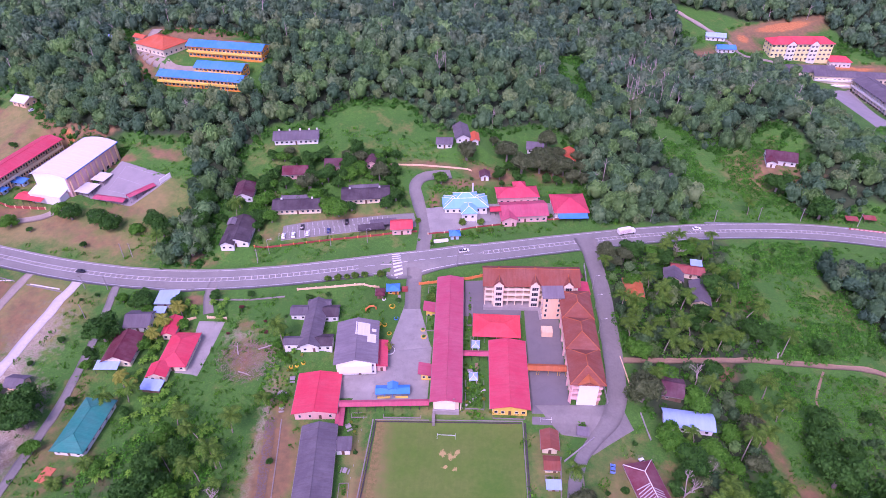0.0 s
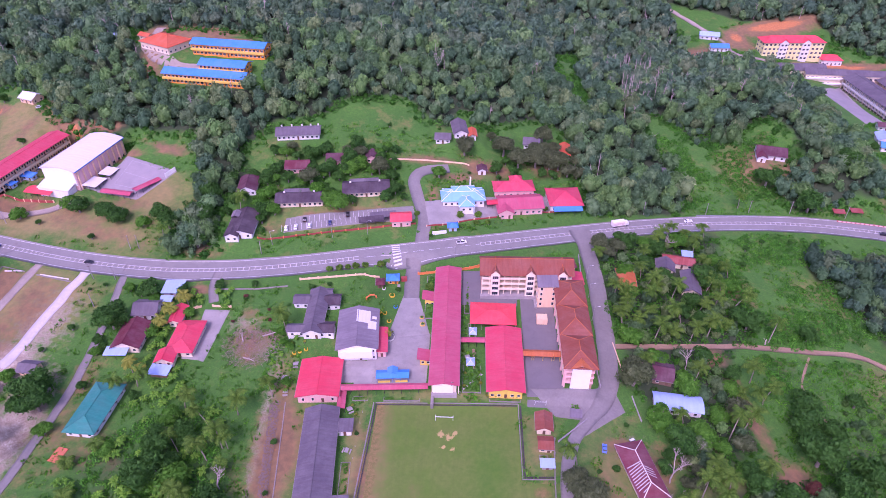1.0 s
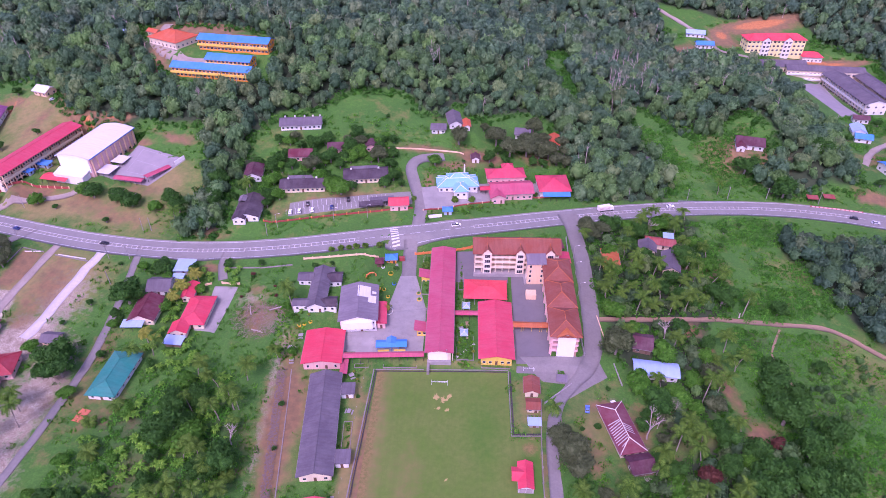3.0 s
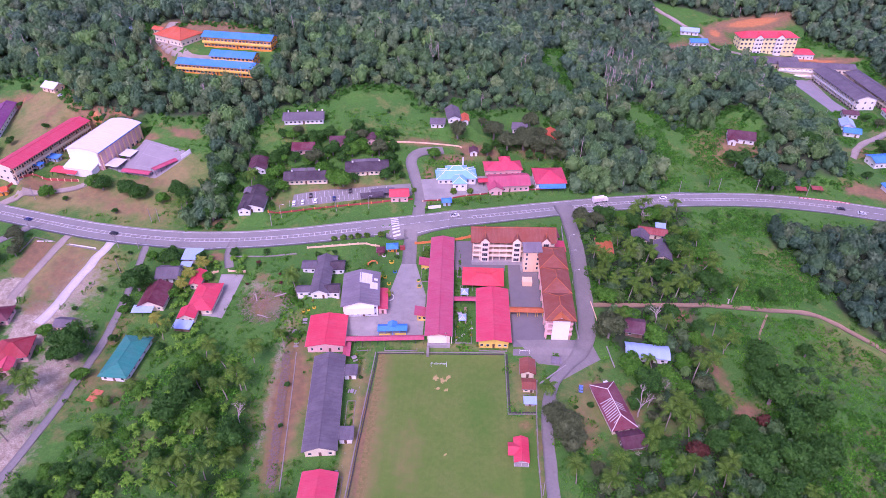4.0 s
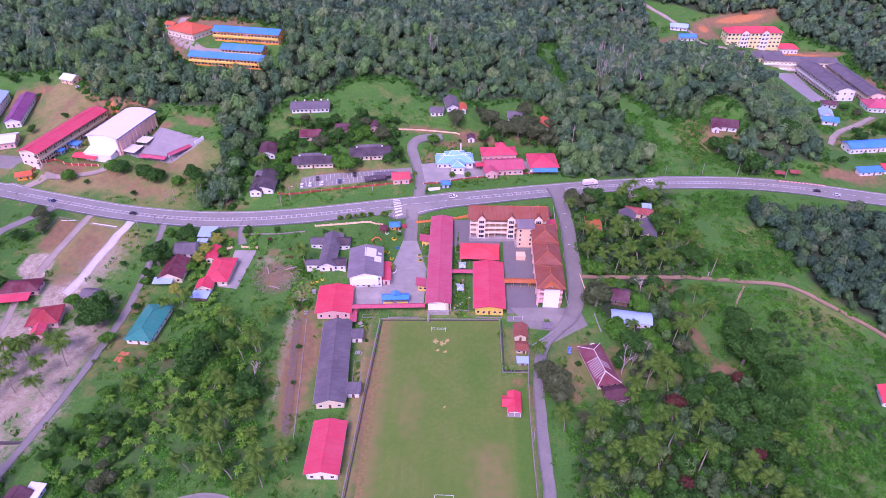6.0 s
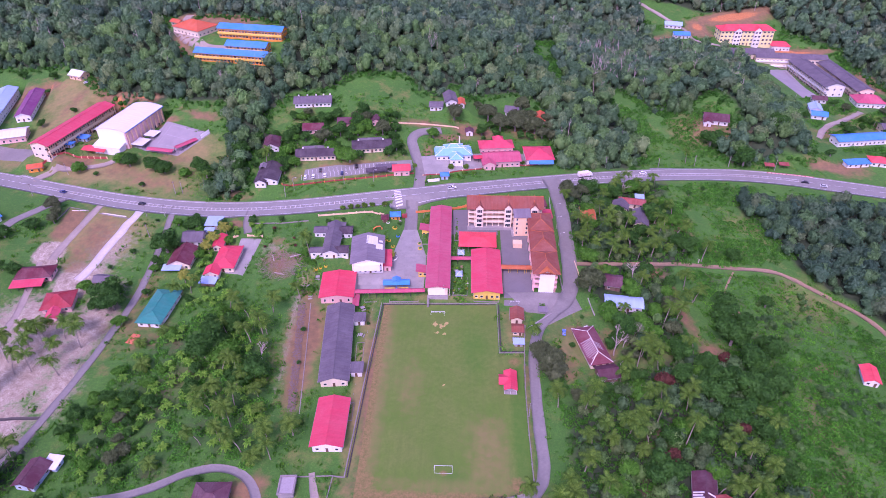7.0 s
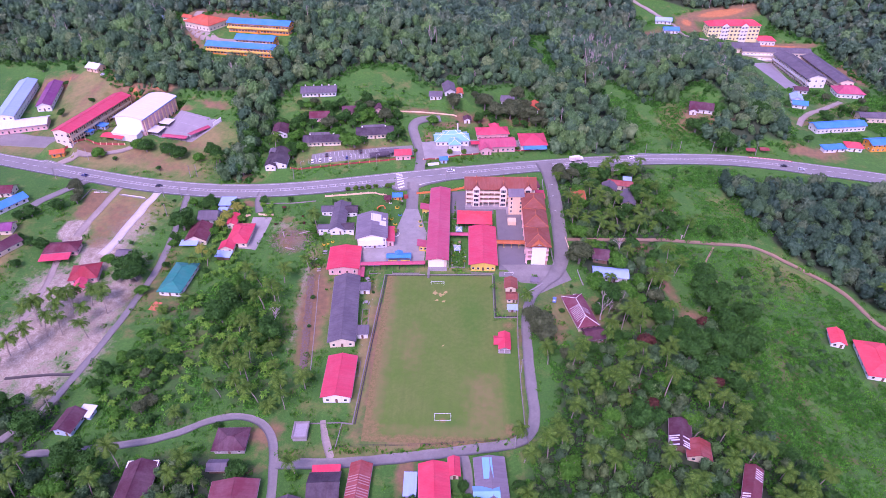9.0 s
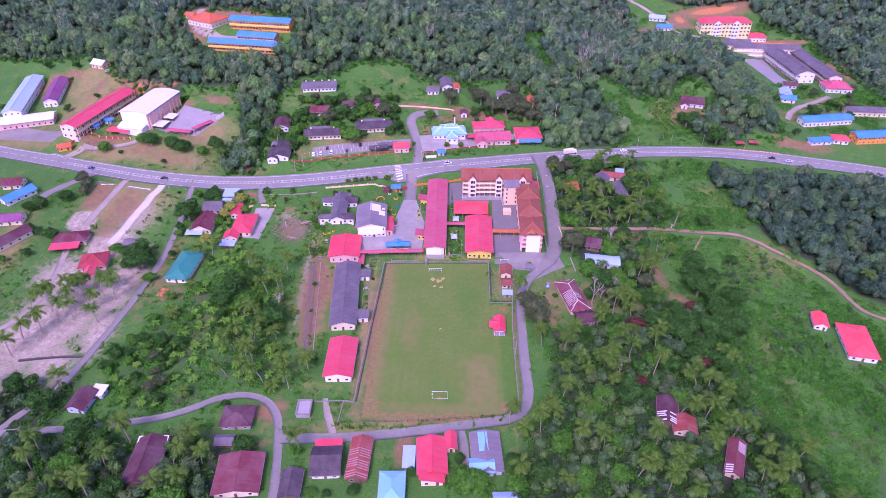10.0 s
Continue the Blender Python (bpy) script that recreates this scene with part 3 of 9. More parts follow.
def canopy(x, y, w, d, yaw, h, roof, rm, label, rise=None, post=DARKMETAL, name="canopy", category="canopy", step=3.5, axis=None, ground=None, over=0.4):
    """Open roof on posts."""
    g = ground if ground is not None else H(x, y)
    root = thing(name, x, y, g, yaw, label, category)
    block_rect(x, y, w, d, yaw, 0.5)
    rise = rise if rise is not None else min(w, d) * 0.2
    put_roof(root, roof, w, d, rise, h, rm, axis=axis, cap=rm, th=0.14)
    nx, ny = max(1, round((w - 2 * over) / step)), max(1, round((d - 2 * over) / step))
    key = ("post", h, post.name)
    if key not in CACHE:
        m = Mesh()
        m.tube([(0, 0, -1.2), (0, 0, h - 0.05)], 0.09, 6)
        CACHE[key] = m.data("post", post)
    for i in range(nx + 1):
        for j in range(ny + 1):
            if i in (0, nx) or j in (0, ny):
                part("post", CACHE[key], None, root, at=pose(-w / 2 + over + (w - 2 * over) * i / nx, -d / 2 + over + (d - 2 * over) * j / ny, 0))
    beam = Mesh()
    for s in (-1, 1):
        beam.box(-w / 2 + over, w / 2 - over, s * (d / 2 - over) - 0.08, s * (d / 2 - over) + 0.08, h - 0.3, h - 0.14)
    part("beam", beam, post, root)
    return root


def column_mesh(w, z0, z1, material):
    key = ("col", w, z0, z1, material.name)
    if key not in CACHE:
        m = Mesh()
        m.box(-w / 2, w / 2, -w / 2, w / 2, z0, z1)
        CACHE[key] = m.data("column", material)
    return CACHE[key]


def gallery_block(root, w, d, storeys, sh, wm, cm, depth=2.2, step=3.6, base=-2.5, windows=True, x=0.0, y=0.0, turn=0.0, back=False, inner=None):
    """Storeys of classrooms behind an open gallery that faces local -y."""
    T = pose(x, y, 0, 0, 0, turn)
    top = storeys * sh
    m = Mesh()
    m.box(-w / 2, w / 2, -d / 2 + depth, d / 2, base, top - 0.1)
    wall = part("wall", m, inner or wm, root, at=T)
    n = max(2, round(w / step))
    for s in range(storeys + 1):
        z = s * sh
        m = Mesh()
        m.box(-w / 2, w / 2, -d / 2, -d / 2 + depth - 0.005, (base if s == 0 else z - 0.25), z)
        part("floor_slab", m, CONC if s == 0 else wm, root, at=T)
        if 0 < s < storeys:
            m = Mesh()
            m.box(-w / 2, w / 2, -d / 2 - 0.12, -d / 2 + 0.02, z - 0.3, z + 1.0)
            part("parapet", m, wm, root, at=T)
    for i in range(n + 1):
        u = -w / 2 + 0.2 + (w - 0.4) * i / n
        part("column", column_mesh(0.4, base, top - 0.25, cm), None, root, at=T @ pose(u, -d / 2 + 0.1, 0))
    for s in range(storeys):
        if windows:
            openings(wall, w, d, "S", n * 2, (1.2, 1.3), s * sh + 1.0, inset=depth, skip=[i for i in range(n * 2) if i % 4 == 0])
            openings(wall, w, d, "S", n * 2, (1.0, 2.1), s * sh + 0.02, "door", inset=depth, skip=[i for i in range(n * 2) if i % 4])
        if back:
            openings(wall, w, d, "N", n, (1.8, 1.3), s * sh + 1.0)
    return wall


# ---- the school round the field ----
def long_hall():
    """Long rose-roofed classroom range with porches on its west side."""
    x, y, w, d = -6.2, 128.0, 11.8, 71.5
    g = 2.3
    root = thing("classroom_range", x, y, g, 0.6, "long cream single-storey school range under a rose-red ribbed roof", "school building")
    block_rect(x, y, w + 2, d, 0.6, 1)
    h = 6.3
    rise = 1.2
    wall = part("wall", wall_box(w - 2.4, d - 2.6, -2.5, h - 0.1, "y", rise * 0.8), W_CREAM, root)
    put_roof(root, "gable", w, d, rise, h, R_ROSE, axis="y", cap=R_ROSE)
    for s in (-1, 1):
        m = Mesh()
        m.box(s * (w / 2 + 0.06) - 0.08, s * (w / 2 + 0.06) + 0.08, -d / 2, d / 2, h - 0.32, h - 0.12)
        part("gutter", m, GUTTER, root)
    for side in "EW":
        openings(wall, w - 2.4, d - 2.6, side, 24, (1.7, 1.4), 2.6, skip=[i for i in range(24) if i % 5 == 2])
        openings(wall, w - 2.4, d - 2.6, side, 24, (1.1, 2.2), 1.4, "door", skip=[i for i in range(24) if i % 5 != 2])
    for i in range(18):
        part("column", column_mesh(0.3, -2.5, h - 0.2, W_CREAM), None, root, at=pose(w / 2 - 0.4, -d / 2 + 1.5 + i * (d - 3) / 17, 0))
    m = Mesh()
    m.box(-w / 2 + 1.0, w / 2 - 1.0, -d / 2 + 0.1, -d / 2 + 1.28, -2.2, 1.1)
    part("porch_step", m, CONC, root)
    m = Mesh()
    m.box(-4.2, 3.4, -d / 2 + 0.6, -d / 2 + 1.29, 1.5, h - 1.0)
    part("end_panel", m, WHITEPAINT, root, "white boarded gable end")
    m = Mesh()
    m.box(-5.0, -3.9, -d / 2 - 4.2, -d / 2 + 0.1, -2.4, 0.2)
    part("ramp", m, DRAIN, root, "narrow concrete steps to the field")
    for yy, k in ((17, 0), (-18, 1)):
        wall = part("porch", wall_box(4.2, 4.6, -2.0, 4.4 - k), W_YELLOW, root, "yellow painted porch", pose(-w / 2 - 2.0, yy, 0))
        openings(wall, 4.2, 4.6, "S", 2, (1.2, 1.2), 1.6)
        put_roof(root, "mono", 6.4, 6.2, 1.2, 4.4 - k, R_ROSE, -w / 2 - 2.2, yy + 0.2, axis="y", name="porch_roof", turn=0)
    return root


long_hall()
hall2 = house(17.7, 109.2, 15.0, 35.0, 0, 4.6, "gable", R_PINK, W_YELLOW, "single-storey yellow school hall under a pink-red sheet roof", rise=1.6, over=1.2, axis="y", win=(5, 12), category="school building", name="school_hall",
              ground=1.9)
canopy(13.6, 134.3, 19.8, 13.6, -1, 3.6, "hip", R_CORAL, "open assembly canopy under a coral-red hipped roof", rise=1.5, post=CONC, name="assembly_canopy", step=4.5)


def tile_hip(root, w, d, rise, z, x, y, axis="y"):
    return put_roof(root, "hip", w, d, rise, z, R_TILE, x, y, axis=axis, cap=R_TILEORANGE)


def block_a():
    """Four-storey block with gabled bays."""
    root = thing("classroom_block", 28.2, 154.6, 6.0, 1.0, "four-storey cream classroom block with open galleries under a brown tile roof", "school building")
    w, d, sh, n = 39.5, 11.5, 2.95, 4
    block_rect(28.2, 154.6, w, d, 1, 2)
    gallery_block(root, w, d, n, sh, W_CREAM, W_CREAM, 2.9, 3.3, inner=W_RECESS)
    top = n * sh
    put_roof(root, "gable", w + 2.0, d + 2.4, 4.2, top, R_TILE, axis="x", cap=R_TILEORANGE)
    m = wall_box(w - 0.05, d - 0.4, top - 0.2, top - 0.02, "x", 3.5)
    part("gable_wall", m, W_CREAM, root)
    for u in (-13.8, 1.6, 15.6):
        bay = part("bay", wall_box(4.0, 1.5, -2.0, top + 0.3, "y", 1.9), W_CREAM, root, "", pose(u, -d / 2 - 0.5, 0))
        for s in range(n):
            openings(bay, 4.0, 1.5, "S", 1, (2.7, 1.75), s * sh + 0.85)
        put_roof(root, "gable", 4.8, 9.4, 2.6, top + 0.25, R_TILE, u, -2.2, axis="y", cap=R_TILEORANGE, name="bay_roof")
        m = Mesh()
        m.tube([(u, 0.2, top + 4.0), (u, 0.2, top + 5.2)], [0.35, 0.05], 5)
        part("finial", m, R_TILEORANGE, root)
    m = Mesh()
    m.box(-w / 2 - 0.4, w / 2 - 8, -d / 2 - 1.6, -d / 2 - 0.02, -2.4, 0.35)
    part("apron", m, CONC, root)
    return root


def block_b():
    """Four-storey block in three stepped lengths, galleries to the west, white south end."""
    root = thing("classroom_block", 46.0, 122.5, 2.2, -0.6, "four-storey pink and cream school block under stepped brown tile roofs", "school building")
    w, d, sh, n = 47.5, 10.6, 2.95, 4
    block_rect(46, 122.5, d, w, 0, 2)
    top = n * sh
    gallery_block(root, w, d, n, sh, W_CREAM, W_PINK, 2.6, 3.2, turn=-90, inner=W_RECESS)
    for k, (yy, L) in enumerate(((-15.8, 18.5), (1.5, 18.5), (17.5, 17.5))):
        tile_hip(root, d + 2.6, L, 3.5, top + 0.3 + 0.55 * k, 0, yy)
        m = Mesh()
        m.box(-d / 2 + 0.3, d / 2 - 0.1, yy - L / 2 + 1.2, yy + L / 2 - 1.2, top - 0.12, top + 0.15 + 0.55 * k)
        part("attic_wall", m, W_CREAM, root)
    put_roof(root, "gable", 8.0, 4.0, 1.9, top + 0.4, R_TILEORANGE, 0.2, -w / 2 + 0.4, axis="y", name="end_roof", cap=R_TILEORANGE)
    m = wall_box(7.2, 0.5, -2.4, top + 0.35, "y", 1.5)
    part("end_wall", m, WHITEPAINT, root, "blank white south end wall", pose(0.6, -w / 2 - 0.27, 0))
    for s in range(1, n):
        for x0, x1, deep in ((4.25, 5.6, 2.4), (-5.6, -3.05, 1.5)):
            m = Mesh()
            m.box(x0, x1, -w / 2 - 0.2, -w / 2 + deep, s * sh - 0.2, s * sh + 0.9)
            part("balcony", m, W_PINK, root)
    for i in range(7):
        part("pier", column_mesh(0.7, -2.4, top, W_PINK), None, root, at=pose(-d / 2 - 0.3, -w / 2 + 1 + i * (w - 2) / 6, 0))
    return root


def stair_tower():
    root = thing("stair_tower", 37.0, 145.0, 4.6, 3, "peach stair tower with small dark openings and a weathered grey roof", "school building")
    wall = part("wall", wall_box(8.0, 5.0, -2.5, 12.0), W_PEACH, root)
    for s in range(4):
        openings(wall, 8.0, 5.0, "S", 3, (1.0, 1.5), 1.3 + s * 2.8, skip=(1,))
        openings(wall, 8.0, 5.0, "W", 2, (1.0, 1.4), 1.3 + s * 2.8)
    put_roof(root, "mono", 9.2, 6.4, 1.6, 12.1, R_GREY)
    m = Mesh()
    m.box(-5, -4.05, -3.2, 2.4, -2.5, 0.9)
    part("planter", m, CONC, root)


block_a()
block_b()
stair_tower()
house(42, 167.5, 22, 6.5, 9, 3.0, "mono", R_MAROON, W_CREAM, "low maroon-roofed service range behind a school block", rise=1.0, win=(5, 1), category="shed", name="service_range")
house(52.4, 158.5, 5.5, 9.0, 2, 3.6, "mono", R_PINK, W_PINK, "small pink-roofed store at the end of a school block", rise=0.6, win=(1, 2), category="shed", name="store_room")
canopy(-28.8, 94.0, 33.4, 3.0, 3.6, 2.9, "gable", R_ROSE, "long covered walkway with a rose-red roof", rise=0.5, name="covered_walkway", category="walkway", step=3.2)
canopy(4.9, 119.4, 10.6, 3.0, 1, 3.0, "gable", R_ROSE, "short covered walkway with a rose-red roof", rise=0.5, name="covered_walkway", category="walkway")
canopy(-44.6, 88.6, 3.2, 8.4, 4, 2.9, "gable", R_ROSE, "short covered link with a rose-red roof", rise=0.4, name="covered_walkway", category="walkway")
for xx, ww in ((27.3, 4.2), (33.4, 8.0), (39.0, 3.0)):
    canopy(xx, 113.2, ww, 3.6, -1, 3.0, "gable", R_TILEORANGE, "walkway roofed in orange tile between school buildings", rise=0.7, post=W_YELLOW, name="covered_walkway", category="walkway", step=3.0, axis="x")
house(-54.4, 97.4, 16.8, 19.6, 4.0, 4.1, "gable", R_RED, W_PINK, "pale pink hall under a bright red sheet roof", rise=1.5, over=0.9, axis="y", win=(4, 7), category="school building", name="school_hall", win_size=(1.0, 1.5))
darkr = house(-48.6, 60.4, 12.8, 47.2, 5.5, 3.9, "gable", R_SLATE, W_CREAM, "long low cream school range under a dark violet-grey roof", rise=2.2, over=0.9, axis="y", win=(3, 14), category="school building", name="classroom_range")
house(-41.3, 76.6, 6.2, 5.6, 4, 3.4, "mono", R_SLATE, W_WHITE, "small white wash house with a dark sheet roof", rise=0.5, win=(1, 1), category="shed", name="wash_house", win_size=(1.0, 0.8))
house(-38.2, 45.6, 6.2, 5.8, 4, 3.4, "mono", R_SLATE, W_WHITE, "small white wash house with a dark sheet roof", rise=0.5, win=(1, 1), category="shed", name="wash_house", win_size=(1.0, 0.8))
house(-43.9, 16.9, 12.8, 23.4, 1.5, 4.1, "gable", R_PINK, W_WHITE, "white hall under a pink-red sheet roof beside the field", rise=1.8, over=0.9, axis="y", win=(3, 7), category="school building", name="school_hall")


def grey_house():
    root = house(-42.3, 119.2, 17.0, 23.6, 5.5, 7.0, "gable", R_GREY, W_WHITE, "two-storey white school house under a patched grey roof", rise=2.4, over=0.9, axis="y", win=(6, 6), category="school building",
                 name="school_house", storeys=2, win_size=(1.2, 1.1))
    for x, y, w, d in ((2.2, 5.5, 5.6, 7.2), (5.8, 1.0, 3.4, 4.6), (6.6, 5.6, 1.8, 1.6)):
        m = Mesh()
        z = lambda u: 7.06 + 2.4 * (1 - u / 8.5) + 0.04
        for a, b in ((x - w / 2, x + w / 2),):
            k = len(m.v)
            m.v += [(a, y - d / 2, z(a)), (b, y - d / 2, z(b)), (b, y + d / 2, z(b)), (a, y + d / 2, z(a))]
            m.v += [(p, q, r - 0.07) for p, q, r in m.v[k:k + 4]]
            m.f += [(k, k + 1, k + 2, k + 3), (k + 7, k + 6, k + 5, k + 4), (k, k + 4, k + 5, k + 1), (k + 1, k + 5, k + 6, k + 2), (k + 2, k + 6, k + 7, k + 3), (k + 3, k + 7, k + 4, k)]
        part("roof_patch", m, R_WHITE, root, "new white roofing sheet")
    m = Mesh()
    m.box(-6.6, 6.2, -12.6, -10.95, 2.8, 6.4)
    part("front_panel", m, WHITEPAINT, root, "blank white upper front")


grey_house()
house(-32.4, 117.0, 5.0, 14.4, 5.5, 3.6, "mono", R_PINK, W_PINK, "red lean-to beside a school house", rise=0.6, win=(1, 4), category="shed", name="lean_to", axis="y")


def l_house():
    root = house(-62.4, 131.5, 8.6, 28.0, 3.0, 3.6, "gable", R_SLATE, W_WHITE, "white staff house with several wings under violet-grey roofs", rise=2.0, over=0.7, axis="y", win=(2, 7), name="staff_house")
    for x, y, w, d, ax, mat in ((-7.4, 8.2, 7.5, 6.5, "x", R_SLATE), (-6.6, -10.0, 8.4, 5.0, "x", R_SLATE), (6.2, 7.6, 7.2, 7.6, "x", R_DARK), (5.6, -9.8, 7.4, 6.8, "x", R_DARK), (0.6, 12.6, 10.0, 5.0, "x", R_SLATE)):
        wing = part("wing", wall_box(w - 1.0, d - 1.0, -2, 3.2, ax, d * 0.18), W_WHITE, root, "", pose(x, y, 0))
        openings(wing, w - 1.0, d - 1.0, "S", 2, (1.2, 1.1), 1.0)
        put_roof(root, "gable", w, d, d * 0.22, 3.3, mat, x, y, axis=ax, name="wing_roof", cap=mat)


l_house()


def rest_shelter():
    root = canopy(-26.3, 100.4, 13.0, 4.4, 4.0, 2.7, "gable", R_BLUE, "waiting shelter with a bright blue roof and yellow benches", rise=0.8, post=BLUEPAINT, name="waiting_shelter", category="shelter", step=3.2)
    put_roof(root, "gable", 4.2, 3.6, 1.0, 3.3, R_BLUE, 0, 1.2, axis="y", name="porch_roof", cap=R_BLUE)
    for s in (-1, 1):
        m = Mesh()
        m.box(s * 3.4 - 2.4, s * 3.4 + 2.4, -1.9, -1.4, -0.6, 0.5)
        m.box(s * 3.4 - 2.4, s * 3.4 + 2.4, -2.0, -1.9, -0.6, 0.95)
        part("bench", m, W_YELLOW, root, "yellow bench")


rest_shelter()


def guard_house():
    root = house(-32.0, 156.4, 6.2, 5.2, 6, 2.9, "hip", R_BLUE, W_ORANGE, "orange guard house with a blue roof at the school gate", rise=1.2, win=(2, 2), name="guard_house", win_size=(1.0, 1.0))
    m = Mesh()
    m.box(-4.2, 3.2, -4.6, -2.0, -1.2, 0.12)
    part("step", m, CONC, root)


guard_house()
house(-37.4, 152.6, 4.2, 5.0, 6, 2.6, "hip", R_MAROON, W_WOOD, "small brown timber hut", rise=0.9, win=(1, 1), category="hut", name="hut")
house(31.4, 81.6, 6.6, 8.4, -2, 3.1, "gable", R_TILE, W_CREAM, "small cream store under a brown tile roof", rise=1.5, axis="y", win=(1, 2), category="hut", name="store_hut")
house(31.3, 72.6, 5.8, 5.8, -1, 2.7, "gable", R_TILE, W_CREAM, "small cream hut under a brown roof with a striped awning", rise=1.0, axis="x", win=(2, 1), category="hut", name="store_hut")
house(31.3, 64.5, 5.2, 3.6, 0, 2.3, "mono", R_PALE, W_GREY, "small grey shed with a pale blue roof", rise=0.4, win=(1, 1), category="shed", name="shed")
house(44.0, 87.0, 4.6, 4.0, -8, 1.6, "mono", R_GREY, W_GREY, "small grey pump house beside the lane", rise=0.2, win=(0, 0), category="hut", name="pump_house", doors="")


def pavilion():
    root = canopy(26.4, 41.2, 5.6, 10.8, -1, 2.8, "gable", R_RED, "open red-roofed pavilion at the edge of the field", rise=1.3, post=WHITEPAINT, name="pavilion", category="pavilion", step=2.6, axis="y")
    put_roof(root, "gable", 5.0, 5.6, 1.2, 2.75, R_RED, -2.4, 0.4, axis="x", name="porch_roof", cap=R_RED)
    m = Mesh()
    m.box(-2.7, 2.7, -5.2, 5.2, -0.3, 0.18)
    part("floor_slab", m, CONC, root)


pavilion()


def water_tank():
    root = thing("water_tank", -54.9, -9.6, 0, 3, "square grey concrete water tank with stained flat top", "water tank")
    block_rect(-54.9, -9.6, 6, 8, 3, 1)
    m = Mesh()
    m.box(-2.7, 2.7, -3.6, 3.6, -0.4, 2.0)
    part("body", m, W_GREY, root)
    m = Mesh()
    for a in ((-3.0, 3.0, -3.9, -3.3), (-3.0, 3.0, 3.3, 3.9), (-3.0, -2.4, -3.29, 3.29), (2.4, 3.0, -3.29, 3.29)):
        m.box(*a, 2.004, 2.5)
    part("rim", m, DRAIN, root)


water_tank()

# ---- houses west of the school ----
house(-136.2, 80.6, 12.4, 23.8, -3, 3.1, "hip", R_TEAL, W_WHITE, "white bungalow under a teal hipped sheet roof", rise=2.2, win=(3, 5))
house(-137.2, 116.2, 12.2, 16.0, 2, 3.2, "gable", R_MAROON, W_CREAM, "cream village house under a dark maroon roof", axis="y", win=(3, 3))
canopy(-139.8, 107.2, 9.4, 4.6, 2, 2.6, "mono", R_PALE, "pale blue awning in front of a village house", rise=0.5)
house(-136.4, 131.4, 11.2, 10.6, 4, 3.2, "gable", R_SLATE, W_WHITE, "white village house under a grey-violet roof", win=(3, 2))
house(-129.6, 144.2, 9.0, 8.6, 2, 2.6, "mono", R_PALE, W_GREY, "shed with a pale blue sheet roof", rise=0.6, win=(1, 1), category="shed", name="shed")
house(-130.2, 136.8, 5.5, 4.0, 2, 2.6, "mono", R_PALE, W_GREY, "small pale-roofed lean-to beside a house", rise=0.4, win=(1, 0), category="shed", name="lean_to")
house(-114.3, 116.4, 11.8, 19.0, 1, 3.2, "hip", R_RED, W_CREAM, "cream bungalow under a bright red hipped roof", rise=2.0, win=(3, 4))
house(-118.4, 105.2, 8.2, 7.2, 3, 3.0, "gable", R_RED, W_CREAM, "front wing of a bungalow under a red gable", axis="y", win=(2, 1))
house(-122.2, 128.8, 6.2, 11.4, 3, 3.0, "gable", R_RED, W_CREAM, "small house with a red roof and white front", axis="y", win=(2, 2))
house(-118.6, 98.8, 8.4, 5.2, -4, 2.5, "mono", R_PALE, W_WOOD, "shed roofed with pale and rusty sheets", rise=0.4, win=(1, 1), category="shed", name="shed")
house(-171.3, 98.4, 8.0, 6.6, -4, 2.6, "gable", R_SLATE, W_PEACH, "small peach hut under a blue-grey roof", win=(2, 1), category="hut", name="hut")
house(-204.5, 99.5, 17.6, 10.0, 10, 3.2, "hip", R_MAROON, W_PINK, "pink house under a maroon roof", rise=2.2, win=(4, 2))
canopy(-204.5, 91.6, 15.0, 6.2, 10, 2.8, "mono", R_PINK, "pink awning along a house front", rise=0.5)
house(-184.0, 81.6, 14.0, 13.0, 14, 3.2, "hip", R_BRICK, W_PINK, "village house under a deep red hipped roof on sandy ground", axis="x", win=(3, 2))
house(-182.0, 72.2, 6.0, 8.0, 14, 3.0, "gable", R_PINK, W_PINK, "front wing of a village house under a pink roof", axis="y", win=(1, 1))
house(-237, 93.5, 9.6, 26, -28, 3.2, "gable", R_PLUM, W_CREAM, "long house under a plum-coloured roof", axis="y", win=(2, 5))
house(-244, 112, 14, 9, 10, 3.0, "gable", R_PURPLE, W_CREAM, "house under a purple roof", win=(3, 1))
house(-252.5, 134.5, 9, 19, -30, 3.0, "gable", R_BLUE, W_WHITE, "house under a bright blue roof", axis="y", win=(2, 4))
house(-262.0, 147.0, 12, 10, 8, 3.0, "gable", R_MAROON, W_CREAM, "house under a maroon roof by the road", win=(3, 2))
house(-146.3, -9.0, 8.6, 11.4, -6, 3.0, "gable", R_PLUM, W_BLUE, "pale blue cottage under a plum roof", axis="y", win=(2, 2))
house(-141.8, -3.8, 6.0, 6.0, -6, 2.6, "mono", R_WHITE, W_BLUE, "white-roofed lean-to of a cottage", rise=0.4, win=(1, 1), category="shed", name="lean_to")
# ---- houses south of the field ----
house(-41.1, -34.8, 11.6, 13.0, 4, 3.0, "gable", R_DARK, W_WHITE, "house under a dark sheet roof with a white porch", axis="x", win=(3, 2))
house(-41.6, -26.9, 10.4, 3.2, 4, 2.8, "mono", R_RED, W_CREAM, "red lean-to behind a dark-roofed house", rise=0.4, win=(2, 0), category="shed", name="lean_to")
R_WINE = roof_mat("wine_red_sheet", "7e3c46", 0.5, 0.5, 0.6)
WORNSHEET = roof_mat("worn_pale_sheet", "b98a86", 0.5, 0.6, 0.7)
rusty = house(-29.1, -33.4, 8.2, 18.5, -1, 3.0, "gable", R_RUST, W_WOOD, "timber house under a streaked rusty red roof", axis="y", win=(2, 4))
